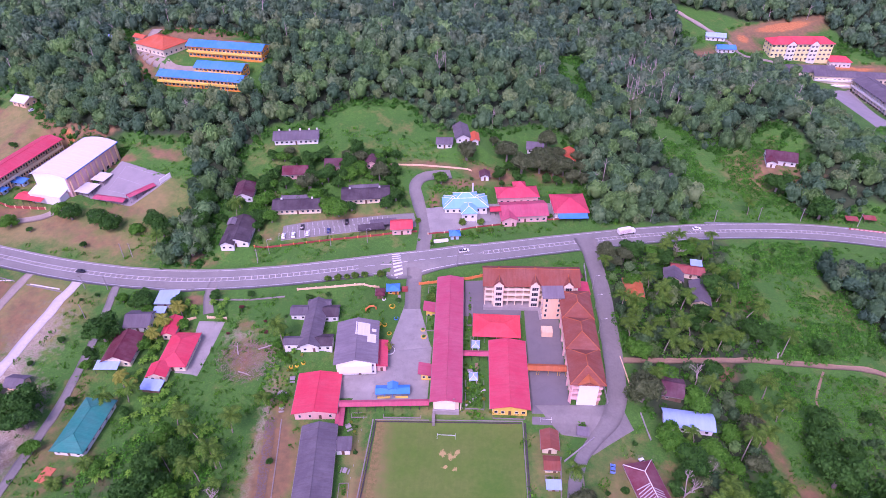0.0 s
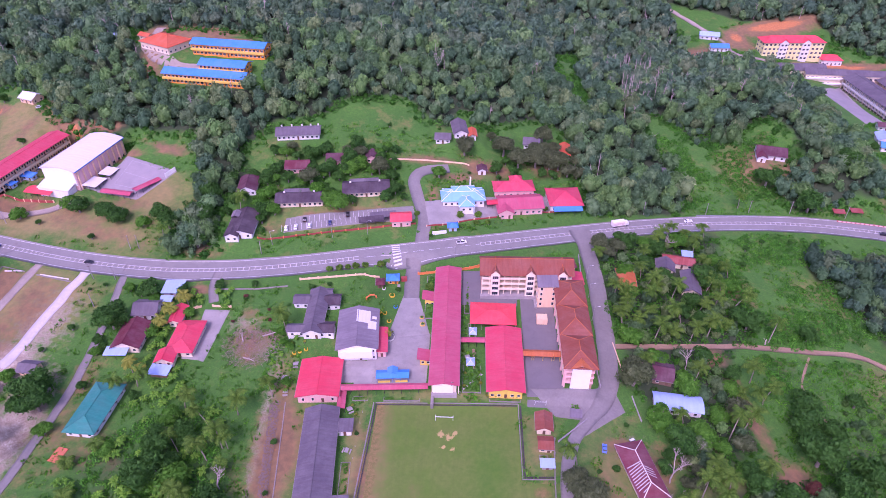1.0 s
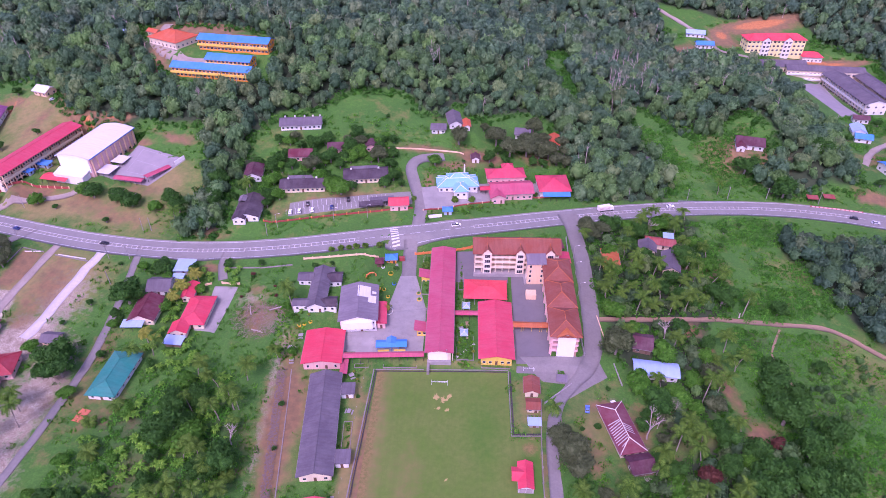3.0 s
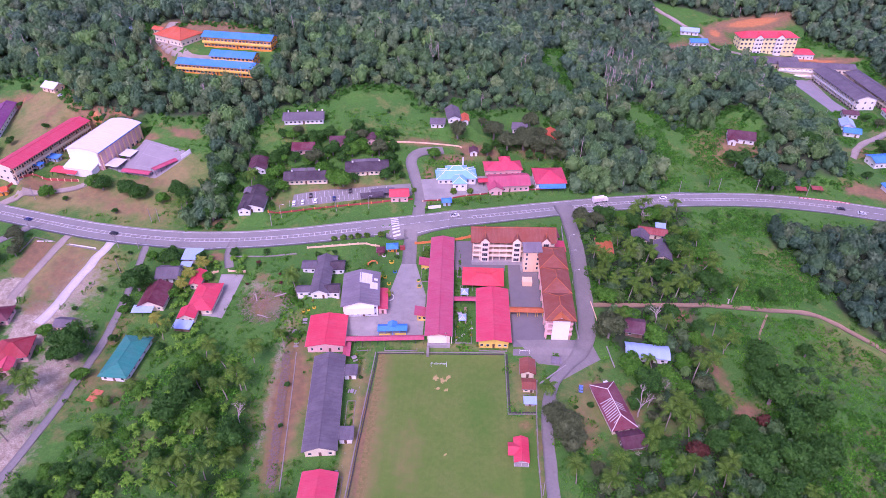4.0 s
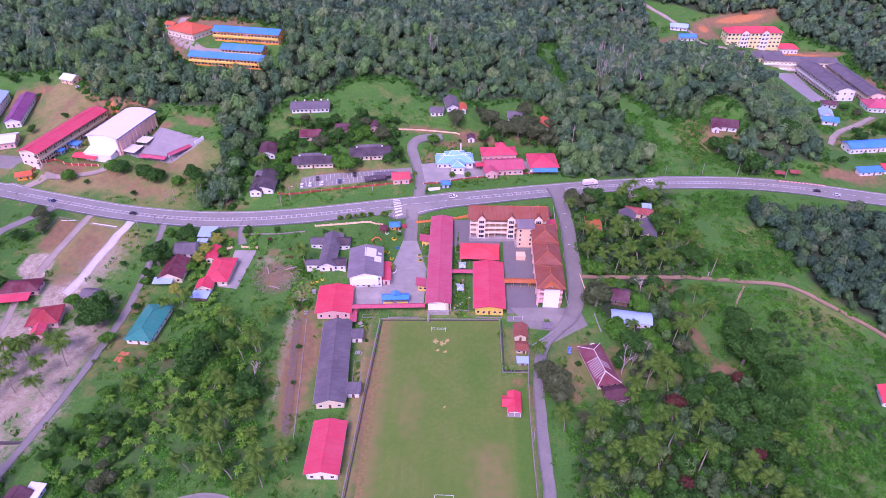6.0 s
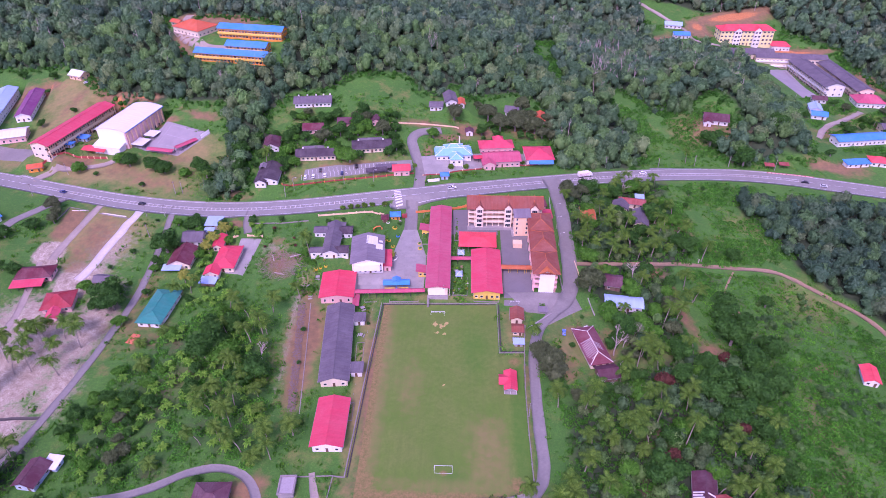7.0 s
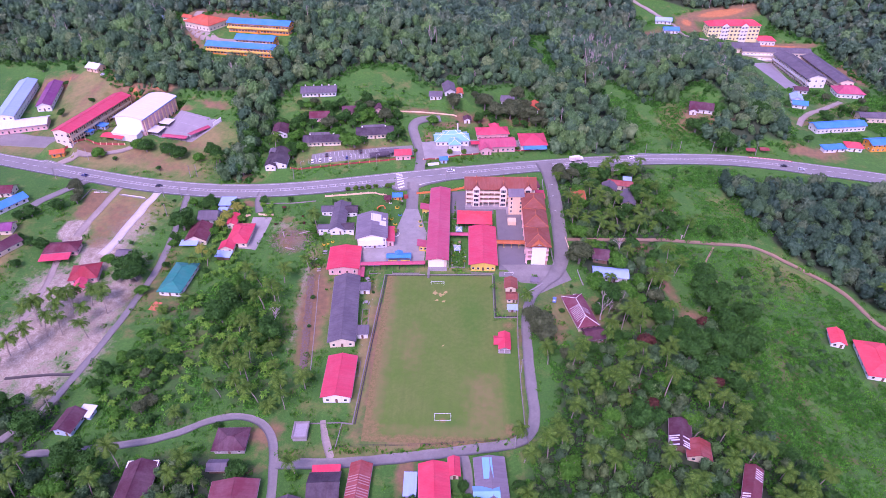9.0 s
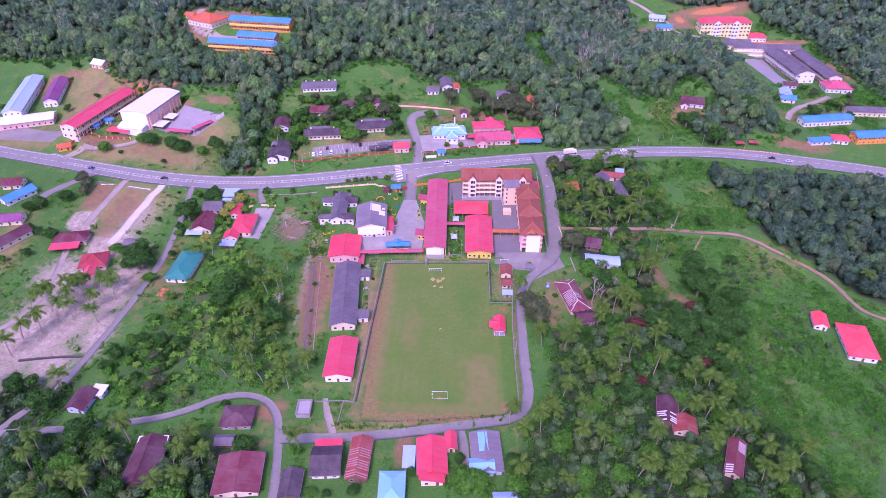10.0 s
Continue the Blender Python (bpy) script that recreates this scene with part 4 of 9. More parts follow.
for sx in (-1, 1):
    for k in range(12):
        y0 = -8.6 + k * 1.05
        if (k * 7 + sx) % 5 == 0:
            continue
        m = Mesh()
        m.v = [(sx * 0.15, y0, 3.0 + 2.05 * 0.963 + 0.03), (sx * 3.9, y0, 3.0 + 2.05 * 0.05 + 0.03), (sx * 3.9, y0 + 0.42, 3.0 + 2.05 * 0.05 + 0.03), (sx * 0.15, y0 + 0.42, 3.0 + 2.05 * 0.963 + 0.03)]
        m.v += [(a, b, c - 0.05) for a, b, c in m.v]
        f = [(0, 1, 2, 3), (7, 6, 5, 4), (0, 4, 5, 1), (1, 5, 6, 2), (2, 6, 7, 3), (3, 7, 4, 0)]
        m.f = f if sx > 0 else [q[::-1] for q in f]
        part("roof_strip", m, WORNSHEET, rusty, "pale worn sheet")
house(-10.6, -32.0, 4.8, 9.6, 1, 2.6, "mono", R_PALE, W_GREY, "narrow shed with a pale blue roof", rise=0.4, win=(1, 2), category="shed", name="shed", axis="x")
house(-2.0, -31.6, 11.4, 16.5, 4, 3.1, "gable", R_RED, W_CREAM, "cream bungalow under a bright red roof", axis="y", rise=2.0, win=(3, 3))
house(-1.6, -40.8, 9.6, 4.6, 4, 2.7, "mono", R_RED, W_CREAM, "front wing of a bungalow under a red gable", axis="y", win=(2, 1))
house(5.0, -24.6, 4.6, 8.2, 3, 3.0, "gable", R_RED, W_CREAM, "back wing of a bungalow under a red roof", axis="y", win=(1, 1))
house(18.4, -29.2, 11.6, 18.2, 4, 3.0, "gable", R_GREY, W_BLUE, "house under a grey roof patched with blue sheets", axis="y", win=(2, 4), rise=1.4)
house(17.2, -25.6, 3.6, 8.6, 4, 4.2, "mono", R_SKY, W_BLUE, "raised sky-blue roof over a house", rise=0.3, win=(1, 1), axis="x", category="shed", name="roof_lantern")
house(16.6, -35.6, 9.6, 6.6, 4, 3.4, "gable", R_SKY, W_BLUE, "front wing under a bright blue roof", axis="x", win=(2, 1))
house(-15.8, -45.0, 9.6, 13.0, 2, 3.0, "hip", R_SKY, W_WHITE, "white house under a light blue hipped roof", rise=1.8, win=(3, 3))
house(-72.2, -41.2, 17.0, 17.0, 6, 3.1, "gable", R_WINE, W_CREAM, "cream house under a wide wine-red gabled roof", rise=1.9, axis="y", win=(3, 4))
house(-108.4, -37.0, 11.8, 20.7, 4, 3.1, "gable", R_PLUM, W_WOOD, "timber house under a plum roof with pale ridge sheets", axis="y", win=(2, 4))
house(-109.2, -27.4, 11.4, 2.8, 4, 3.3, "mono", R_WHITE, W_WOOD, "pale striped sheet roof at the end of a timber house", rise=0.2, win=(0, 0), category="shed", name="lean_to", doors="")
house(-80.2, -15.2, 12.8, 10.6, 3, 3.0, "hip", R_PLUM, W_GREY, "low house under a plum hipped roof in a lane bend", rise=1.8, win=(3, 2))
house(-52.4, -44.6, 8.0, 11.8, 3, 2.8, "gable", R_DARK, W_WOOD, "timber shed under a dark roof", axis="y", win=(1, 2))
house(-82.0, -26.5, 7.5, 5.0, 3, 2.6, "gable", R_SLATE, W_WOOD, "small grey-roofed kitchen hut", win=(1, 1), category="hut", name="hut")
house(24.5, -49.0, 8.5, 6.5, 3, 2.8, "gable", R_PALE, W_WHITE, "small white house under a pale roof among trees", win=(2, 1))
# ---- houses east of the lane ----
house(75.4, 161.6, 8.8, 13.0, -4, 3.2, "hip", R_TILEORANGE, W_YELLOW, "yellow house under a pale orange tile roof", rise=1.9, win=(2, 3))
house(103.4, 177.0, 15.6, 7.0, -12, 3.0, "gable", R_RUST, W_CREAM, "house under a streaked maroon roof among trees", win=(4, 1))
house(96.0, 172.5, 9.0, 9.0, -12, 3.0, "gable", R_SLATE, W_CREAM, "wing of a house under a grey-violet roof", axis="y", win=(2, 2))
house(105.2, 161.4, 8.8, 16.0, -12, 3.0, "gable", R_SLATE, W_CREAM, "long wing under a grey-violet roof", axis="y", win=(2, 3))
house(108.4, 181.0, 5.4, 4.6, -10, 3.8, "mono", R_PALE, W_GREY, "pale tank-shed roof behind a house", rise=0.3, win=(0, 0), category="shed", name="shed", doors="")
house(80.6, 108.0, 8.8, 10.0, -12, 3.0, "gable", R_PLUM, W_WOOD, "timber cottage under a plum roof under trees", axis="x", win=(2, 2))
house(83.2, 93.6, 18.4, 8.4, -7, 3.4, "barrel", R_PALE, W_WHITE, "workshop under a curved pale blue-white roof", rise=1.2, win=(4, 1), category="workshop", name="workshop")


WORNWHITE = roof_mat("chalky_sheet", "c6bcbe", 0.4, 0.4)


def striped_house():
    root = house(63.2, 63.0, 10.4, 23.0, 13, 3.1, "hip", R_WINE, W_CREAM, "low house under a maroon roof striped with white sheets", rise=2.4, win=(3, 6), cap=TRIM)
    z = lambda u: 3.16 + 2.4 * (1 - abs(u) / 5.2)
    for i in range(13):
        y = -8.0 + i * 1.05
        # slanting sheets on the west slope, a short zigzag band on the east one
        for x0, x1, slant in ((-4.7, -0.35, 1.5 if i < 9 else 0.5), (0.3, 3.4, -1.2)):
            if (x0 > 0 and not 3 < i < 8) or (x0 < 0 and i > 9):
                continue
            x0 = max(x0, -max(0.7, 11.4 + y)) if x0 < 0 else x0
            m = Mesh()
            m.v = [(x0, y - slant * 0.5, z(x0)), (x1, y + slant * 0.5, z(x1)), (x1, y + slant * 0.5 + 0.36, z(x1)), (x0, y - slant * 0.5 + 0.36, z(x0))]
            m.v += [(p, q, r - 0.1) for p, q, r in m.v]
            m.f = [(0, 1, 2, 3), (7, 6, 5, 4), (0, 4, 5, 1), (1, 5, 6, 2), (2, 6, 7, 3), (3, 7, 4, 0)]
            part("roof_stripe", m, WORNWHITE, root, "white painted roof sheet")


striped_house()
house(67.4, 48.0, 9.5, 8, 13, 2.9, "gable", R_PLUM, W_WOOD, "plum-roofed rear wing of a striped house", axis="x", win=(3, 1))
grove_house = house(92.6, -5.6, 8.6, 14.0, -14, 3.0, "gable", R_PLUM, W_WOOD, "timber house under a plum roof with faded patches", axis="y", win=(2, 3))
house(97.8, -12.4, 9.4, 8.6, -10, 3.0, "gable", R_RUST, W_CREAM, "wing under a streaked red roof", axis="y", win=(2, 2))
narrow_house = house(113.2, -26.6, 6.6, 17.4, -24, 3.0, "gable", R_WINE, W_CREAM, "narrow house under a maroon roof among palms", axis="y", win=(1, 4))


def pale_sheets(root, w, h, rise, spots):
    """Single pale sheets on a gable roof whose ridge runs along y: side, start along the ridge, width, reach down the slope from and to."""
    for side, y0, wide, k0, k1 in spots:
        m = Mesh()
        m.v = [(side * w / 2 * k, y, h + rise * (1 - k) + 0.05) for k, y in ((k0, y0), (k1, y0), (k1, y0 + wide), (k0, y0 + wide))]
        m.v += [(a, b, c - 0.06) for a, b, c in m.v]
        f = [(0, 1, 2, 3), (7, 6, 5, 4), (0, 4, 5, 1), (1, 5, 6, 2), (2, 6, 7, 3), (3, 7, 4, 0)]
        m.f = f if side > 0 else [q[::-1] for q in f]
        part("roof_sheet", m, R_WHITE, root, "pale patched roofing sheet")


pale_sheets(grove_house, 8.6, 3.0, 2.15, [(sx, -6.6 + 1.05 * k, 0.6, 0.15 + 0.1 * (k % 2), 0.95) for sx in (-1, 1) for k in range(5) if (k + sx) % 4])
pale_sheets(narrow_house, 6.6, 3.0, 1.65, [(1, 2.6 + 1.0 * k, 0.4, 0.1, 0.95) for k in range(5)] + [(-1, -8.4 + 1.1 * k, 0.55, 0.15, 0.9) for k in range(4)])
house(183.6, 57.0, 7.2, 10.4, -14, 3.0, "gable", R_CORAL, W_WHITE, "small house under a coral-red roof on a green slope", axis="y", win=(2, 2))
house(195.0, 43.4, 13.6, 23.0, -10, 3.3, "hip", R_CORAL, W_WHITE, "white bungalow under a coral-red hipped roof on a green slope", rise=2.4, win=(3, 4))
house(176.8, 268.4, 17.0, 12.0, -14, 3.2, "gable", R_PLUM, W_WHITE, "white house under a plum roof in a hill clearing", win=(4, 2))
house(170.2, 264.2, 6.0, 9.0, -14, 3.2, "gable", R_MAROON, W_WHITE, "white wing under a maroon roof in a hill clearing", axis="y", win=(1, 2))
# ---- offices and quarters north of the road ----
house(-31.4, 192.0, 10.8, 8.6, 7, 3.7, "gable", R_CORAL, W_PINK, "pink office under a coral-red roof beside a car park", axis="x", rise=1.8, win=(3, 2), win_size=(1.1, 1.0), name="office", category="office")
for xx, yy, ww, dd, yy2 in ((-83.8, 203.2, 24.8, 11.2, 6), (-51.2, 212.4, 24.5, 12.4, 8)):
    q = house(xx, yy, ww, dd, yy2, 3.3, "gable", R_DARK, W_CREAM, "cream office range under a dark weathered roof", axis="x", rise=2.2, over=1.0, win=(9, 3), name="office_range", category="office")
    for u in (-8, 7):
        m = Mesh()
        m.box(u - 0.45, u + 0.45, 0.6, 1.5, 4.6, 6.0)
        part("roof_vent", m, TRIM, q)
    put_roof(q, "gable", ww * 0.62, 4.0, 0.9, 4.4, R_SLATE, -1, 4.4, axis="x", name="rear_roof", cap=R_SLATE)
qr = house(-93.6, 250.6, 24.8, 11.5, 7, 3.3, "gable", R_SLATE, W_WHITE, "white quarters row under a violet-grey roof on a lawn", axis="x", rise=2.4, over=0.9, win=(9, 2), name="quarters_row", category="house")
for u in (-9.2, -3.6, 2.0, 6.8, 11.0):
    m = Mesh()
    m.box(u - 0.4, u + 0.4, 0.8, 1.7, 4.4, 6.3)
    part("chimney", m, TRIM, qr)
house(-89.4, 226.0, 13.4, 10.0, 6, 3.1, "gable", R_MAROON, W_PINK, "pink quarters under a maroon roof", axis="x", win=(4, 2))
house(-70.0, 232.6, 10.6, 8.8, 6, 3.1, "gable", R_PLUM, W_PINK, "quarters under a plum roof behind trees", axis="x", win=(3, 2))
house(-51.0, 235.6, 7.5, 9.0, 6, 3.1, "gable", R_PLUM, W_PINK, "small quarters under a plum roof", axis="y", win=(2, 2))
house(-112.6, 211.6, 10.2, 15.0, 7, 3.2, "gable", R_PLUM, W_WHITE, "white cottage under a plum roof", axis="y", win=(3, 3))


def dark_house():
    root = house(-108.6, 185.4, 13.4, 21.0, 4, 3.2, "gable", R_DARK, W_WHITE, "white house under a patched dark roof", axis="y", win=(3, 4), rise=2.2)
    wing = part("wing", wall_box(6, 6, -2, 3.2, "y", 1.3), W_WHITE, root, "", pose(-3.4, -9.0, 0))
    openings(wing, 6, 6, "S", 2, (1.2, 1.1), 1.0)
    put_roof(root, "gable", 7.0, 7.0, 1.7, 3.4, R_DARK, -3.4, -9.2, axis="y", name="wing_roof", cap=R_DARK)
    put_roof(root, "gable", 4.0, 5.4, 0.8, 5.0, R_GREY, -4.4, 4.6, axis="y", name="roof_patch", cap=R_GREY)


dark_house()


def clinic():
    """Crossed blue hipped roofs."""
    root = thing("clinic", -1.0, 211.6, H(-1, 209), 6, "white clinic under stepped sky-blue hipped roofs", "clinic")
    block_rect(-1, 211, 24, 20, 6, 1)
    for x, y, w, d, h, rise, ax in ((0, 0, 23.0, 11.0, 3.6, 2.4, "x"), (1.2, -5.6, 8.4, 11.0, 3.9, 1.9, "y"), (-6.0, 2.4, 9.0, 9.0, 3.9, 2.0, "y"), (6.2, 2.6, 9.0, 9.0, 3.9, 2.0, "y"), (0.5, 3.8, 12.5, 9.0, 4.4, 2.6, "x")):
        wall = part("wall", wall_box(w - 1.8, d - 1.8, -2.2, h - 0.1), W_WHITE, root, "", pose(x, y, 0))
        openings(wall, w - 1.8, d - 1.8, "S", max(2, int(w / 3.2)), (1.3, 1.2), 1.0)
        put_roof(root, "hip", w, d, rise, h, R_SKY, x, y, axis=ax, cap=WHITEPAINT)
    for u in (-3, 3):
        part("column", column_mesh(0.4, -2.0, 3.8, WHITEPAINT), None, root, at=pose(1.2 + u * 1.2, -10.7, 0))
    m = Mesh()
    m.tube([(4.6, 8.4, 4.0), (4.6, 8.4, 9.5)], [0.5, 0.35], 6)
    part("tank_tower", m, W_WHITE, root)


clinic()
house(28.4, 210.4, 23.6, 14.0, 7, 4.1, "gable", R_ROSE, W_PINK, "pink office under a rose-red roof with front gables", axis="x", rise=2.6, over=0.9, win=(7, 3), name="office", category="office")
house(20.8, 203.6, 8.6, 8.0, 7, 3.8, "gable", R_ROSE, W_PINK, "gabled porch of an office under a red roof", axis="y", win=(2, 1), name="office_porch", category="office")
house(25.6, 222.6, 22.0, 11.0, 6, 4.3, "hip", R_PINK, W_PINK, "rear office under a pink-red hipped roof", rise=2.6, win=(6, 2), name="office", category="office")
house(27.0, 227.5, 7.0, 6.5, 6, 5.6, "hip", R_PINK, W_PINK, "small raised pavilion roof in red", rise=2.2, win=(2, 2), name="roof_pavilion", category="office")
canopy(14.4, 210.5, 6.2, 4.6, 7, 3.0, "gable", R_RED, "red covered link between clinic and office", rise=0.6, name="covered_walkway", category="walkway")
house(52.4, 219.4, 18.0, 18.0, 4, 3.9, "hip", R_PINK, W_WHITE, "white office under a rose-red hipped roof", rise=3.4, win=(4, 4), name="office", category="office")
canopy(53.4, 209.2, 15.0, 4.6, 4, 3.0, "mono", R_BLUE, "bright blue awning along an office front", rise=0.9)
house(-5.6, 189.8, 5.6, 4.8, 5, 2.7, "hip", R_BLUE, W_BLUE, "small stall with a blue hipped roof by the road", rise=1.3, win=(1, 1), category="kiosk", name="kiosk")
house(8.9, 235.0, 5.6, 6.4, 3, 2.7, "gable", R_PLUM, W_WHITE, "small white store under a plum roof", axis="y", win=(1, 1), category="shed", name="store_shed")
house(-13.2, 255.8, 9.5, 8.0, 0, 3.1, "gable", R_SLATE, W_WHITE, "white cottage under a violet-grey roof at the wood's edge", axis="x", win=(3, 2))
house(-4.2, 265.4, 8.8, 17.0, 8, 3.1, "gable", R_SLATE, W_WHITE, "long cottage under a violet-grey roof at the wood's edge", axis="y", win=(2, 3))
house(3.2, 260.2, 5.2, 10.0, 5, 3.1, "gable", R_ORANGE, W_WHITE, "small cottage under an orange roof at the wood's edge", axis="y", win=(1, 2))
house(37.6, 265.0, 10.0, 9.5, -5, 3.1, "gable", R_SLATE, W_WHITE, "white cottage under a dark roof beside a large tree", axis="x", win=(3, 2))
house(57.0, 262.6, 6.6, 14.5, -4, 3.1, "gable", R_ORANGE, W_WHITE, "white cottage under an orange roof beside a large tree", axis="y", win=(1, 3))
house(110.0, 254.0, 9.0, 7.0, -10, 3.0, "gable", R_SLATE, W_WOOD, "half-hidden hut under a dark roof in scrub", win=(2, 1), category="hut", name="hut")
# ---- the school in the north-west ----
def gallery_house(x, y, w, d, yaw, h, side, rm, wm, cm, label, rise, ground, storeys=2, ends=3):
    """Gabled classroom block with open galleries on one long side; the ridge runs along y."""
    terrace(x, y, w + 2, d + 2, yaw, ground, 0.0, 8.0)
    root = thing("classroom_block", x, y, ground, yaw, label, "school building")
    block_rect(x, y, w, d, yaw, 1.5)
    wall = gallery_block(root, d - 1.6, w - 1.8, storeys, h / storeys, wm, cm, 2.2, 3.6, turn=90 if side == "E" else -90)
    put_roof(root, "gable", w, d, rise, h, rm, axis="y", cap=rm)
    m = wall_box(w - 2.2, d - 1.7, h - 0.2, h - 0.02, "y", rise * 0.85)
    part("gable_wall", m, wm, root)
    for s in range(storeys):
        openings(root, w - 1.8, d - 1.6, "S", ends, (1.5, 1.3), s * h / storeys + 1.0)
    return root


gallery_house(-244.0, 227.3, 14.5, 63.0, -12, 8.6, "E", R_PINK, W_CREAM, W_PEACH, "long two-storey cream school block with galleries under a rose-red roof", 2.0, 17.2)


def sports_hall():
    x, y, yaw = -208.0, 229.9, -11.0
    terrace(x, y, 24, 44, yaw, 18.6, 0.04, 7.0)
    root = thing("sports_hall", x, y, 18.4, yaw, "large white and pink sports hall with a curved white roof", "hall")
    block_rect(x, y, 25, 40, yaw, 1)
    w, d, h = 20.0, 39.0, 11.0
    wall = part("wall", wall_box(w, d, -4, h), W_PINK, root)
    put_roof(root, "barrel", w + 1.6, d + 1.6, 1.7, h, R_WHITE, axis="y", th=0.3)
    for s in (-1, 1):
        m = Mesh()
        m.box(s * (w / 2 + 0.9) - 0.15, s * (w / 2 + 0.9) + 0.15, -d / 2 - 0.8, d / 2 + 0.8, h - 0.5, h - 0.05)
        part("fascia", m, BLUEPAINT, root, "blue edge of the roof")
    m = wall_box(w - 1, 0.4, 2.6, h + 0.1, "y", 1.2)
    part("end_panel", m, WHITEPAINT, root, "", pose(0, -d / 2 - 0.25, 0))
    for i in range(10):
        part("buttress", column_mesh(0.7, -4, h - 0.1, W_PEACH), None, root, at=pose(w / 2 + 0.25, -d / 2 + 1.5 + i * (d - 3) / 9, 0))
    openings(wall, w, d, "E", 9, (1.8, 1.6), 0.6)
    low = part("annex", wall_box(w - 2, 6, -4, 2.6), W_WHITE, root, "low white annex", pose(-1, -d / 2 - 3.5, 0))
    put_roof(root, "mono", w - 1, 6.6, 1.4, 2.8, R_WHITE, -1, -d / 2 - 3.5, axis="x", name="annex_roof")


sports_hall()
canopy(-196.3, 213.6, 8.0, 9.6, -11, 2.6, "mono", R_WHITE, "white flat shade roof beside a ball court", rise=0.3, name="shade_roof")
canopy(-192.4, 222.6, 7.4, 8.2, -11, 2.6, "mono", R_WHITE, "white flat shade roof beside a ball court", rise=0.3, name="shade_roof")
canopy(-181.5, 206.6, 17.5, 4.2, -10, 2.5, "gable", R_ROSE, "rose-roofed shelter along a ball court", rise=0.7)
canopy(-167.4, 212.0, 4.2, 15.0, -36, 2.5, "gable", R_ROSE, "rose-roofed shelter along a ball court", rise=0.7)
canopy(-222.1, 206.7, 16.0, 7.2, -10, 2.7, "gable", R_CORAL, "coral-roofed walkway shelter of a school", rise=0.8)
house(-241.5, 212.0, 6.0, 5.0, -12, 2.6, "hip", R_BLUE, W_BLUE, "small blue kiosk beside a school block", rise=0.9, win=(2, 1), category="kiosk", name="kiosk")
house(-316.7, 259.0, 13.2, 70.0, 17, 6.2, "gable", R_PALE, W_WHITE, "long white school block under a pale blue roof", axis="y", rise=2.0, win=(3, 16), storeys=2, category="school building", name="classroom_block")
house(-294.7, 264.0, 10.5, 46.0, 18, 4.2, "gable", R_PURPLE, W_WHITE, "white hall under a purple roof", axis="y", rise=2.2, win=(3, 8), category="school building", name="school_hall")
house(-304, 222.5, 52.0, 15.0, 20, 4.2, "gable", R_WHITE, W_PINK, "pink school range under a pale roof", rise=1.8, win=(14, 3), category="school building", name="classroom_range")
house(-270.8, 292.2, 12.0, 10.0, -20, 3.2, "gable", R_WHITE, W_PEACH, "small peach house under a white roof on a slope", win=(3, 2))
house(-252.0, 189.5, 9.0, 6.0, 20, 3.0, "gable", R_ORANGE, W_ORANGE, "orange gate house of a school", win=(2, 1), name="gate_house")
house(-236.6, 220.8, 8.0, 5.0, -12, 2.6, "mono", R_BLUE, W_BLUE, "blue-roofed kiosk beside a school", rise=0.5, win=(2, 1), category="kiosk", name="kiosk")
# ---- the blue-roofed school on the hill ----
for x, y, w, d, yaw, h in ((-148.5, 318.5, 50.0, 12.0, -9, 7.0), (-147.6, 301.0, 31.0, 12.0, -9, 5.6), (-156.1, 290.6, 54.0, 10.5, -9, 6.2)):
    q = house(x, y, w, d, yaw, h, "gable", R_BLUE, W_ORANGE, "two-storey orange school block under a bright blue roof", rise=2.2, over=0.9, win=(int(w / 2.6), 3), storeys=2, category="school building", name="classroom_block",
              win_size=(1.8, 1.3))
    m = Mesh()
    m.box(-w / 2 + 0.5, w / 2 - 0.5, -d / 2 - 0.3, -d / 2 + 0.88, h / 2 - 0.3, h / 2 + 0.8)
    part("gallery", m, W_YELLOW, q)
house(-193.5, 327.0, 27.0, 20.0, -28, 4.6, "hip", R_ORANGE, W_CREAM, "hall under a wide orange hipped roof on the hill", rise=4.0, win=(7, 5), category="school building", name="school_hall")
house(-211.0, 338.0, 10.0, 6.0, -28, 3.0, "gable", R_ORANGE, W_CREAM, "small house under an orange roof on the hill", win=(2, 1))
house(-236.0, 344.0, 8.0, 9.0, 10, 3.0, "mono", R_PALE, W_GREY, "pale-roofed shed at the forest edge", rise=0.6, win=(1, 1), category="shed", name="shed")
# ---- the schools in the north-east ----
fb = house(259.0, 452.0, 50.0, 15.0, 3, 13.6, "hip", R_CORAL, W_PALEYEL, "four-storey pale yellow block under a coral-red hipped roof", rise=3.6, over=0.8, win=(14, 3), storeys=4, category="school building",
           name="classroom_block", win_size=(1.9, 1.5), ground=8.0)
for u in (-9.0, 9.0):
    bay = part("bay", wall_box(6.0, 2.0, -2.0, 13.8, "y", 2.2), W_WHITE, fb, "", pose(u, -7.2, 0))
    for s in range(4):
        openings(bay, 6.0, 2.0, "S", 2, (1.9, 1.5), s * 3.4 + 1.0)
    put_roof(fb, "gable", 7.0, 9.0, 2.8, 13.9, R_CORAL, u, -4.2, axis="y", name="bay_roof", cap=R_CORAL)
house(291.0, 447.0, 17.0, 14.0, -4, 4.4, "hip", R_CORAL, W_WHITE, "white annex under a coral-red roof", rise=2.6, win=(5, 3), category="school building", name="annex")
house(256.0, 421.0, 38.0, 13.0, -2, 4.4, "gable", R_SLATE, W_CREAM, "low school range under a dark grey roof", win=(10, 2), category="school building", name="classroom_range")
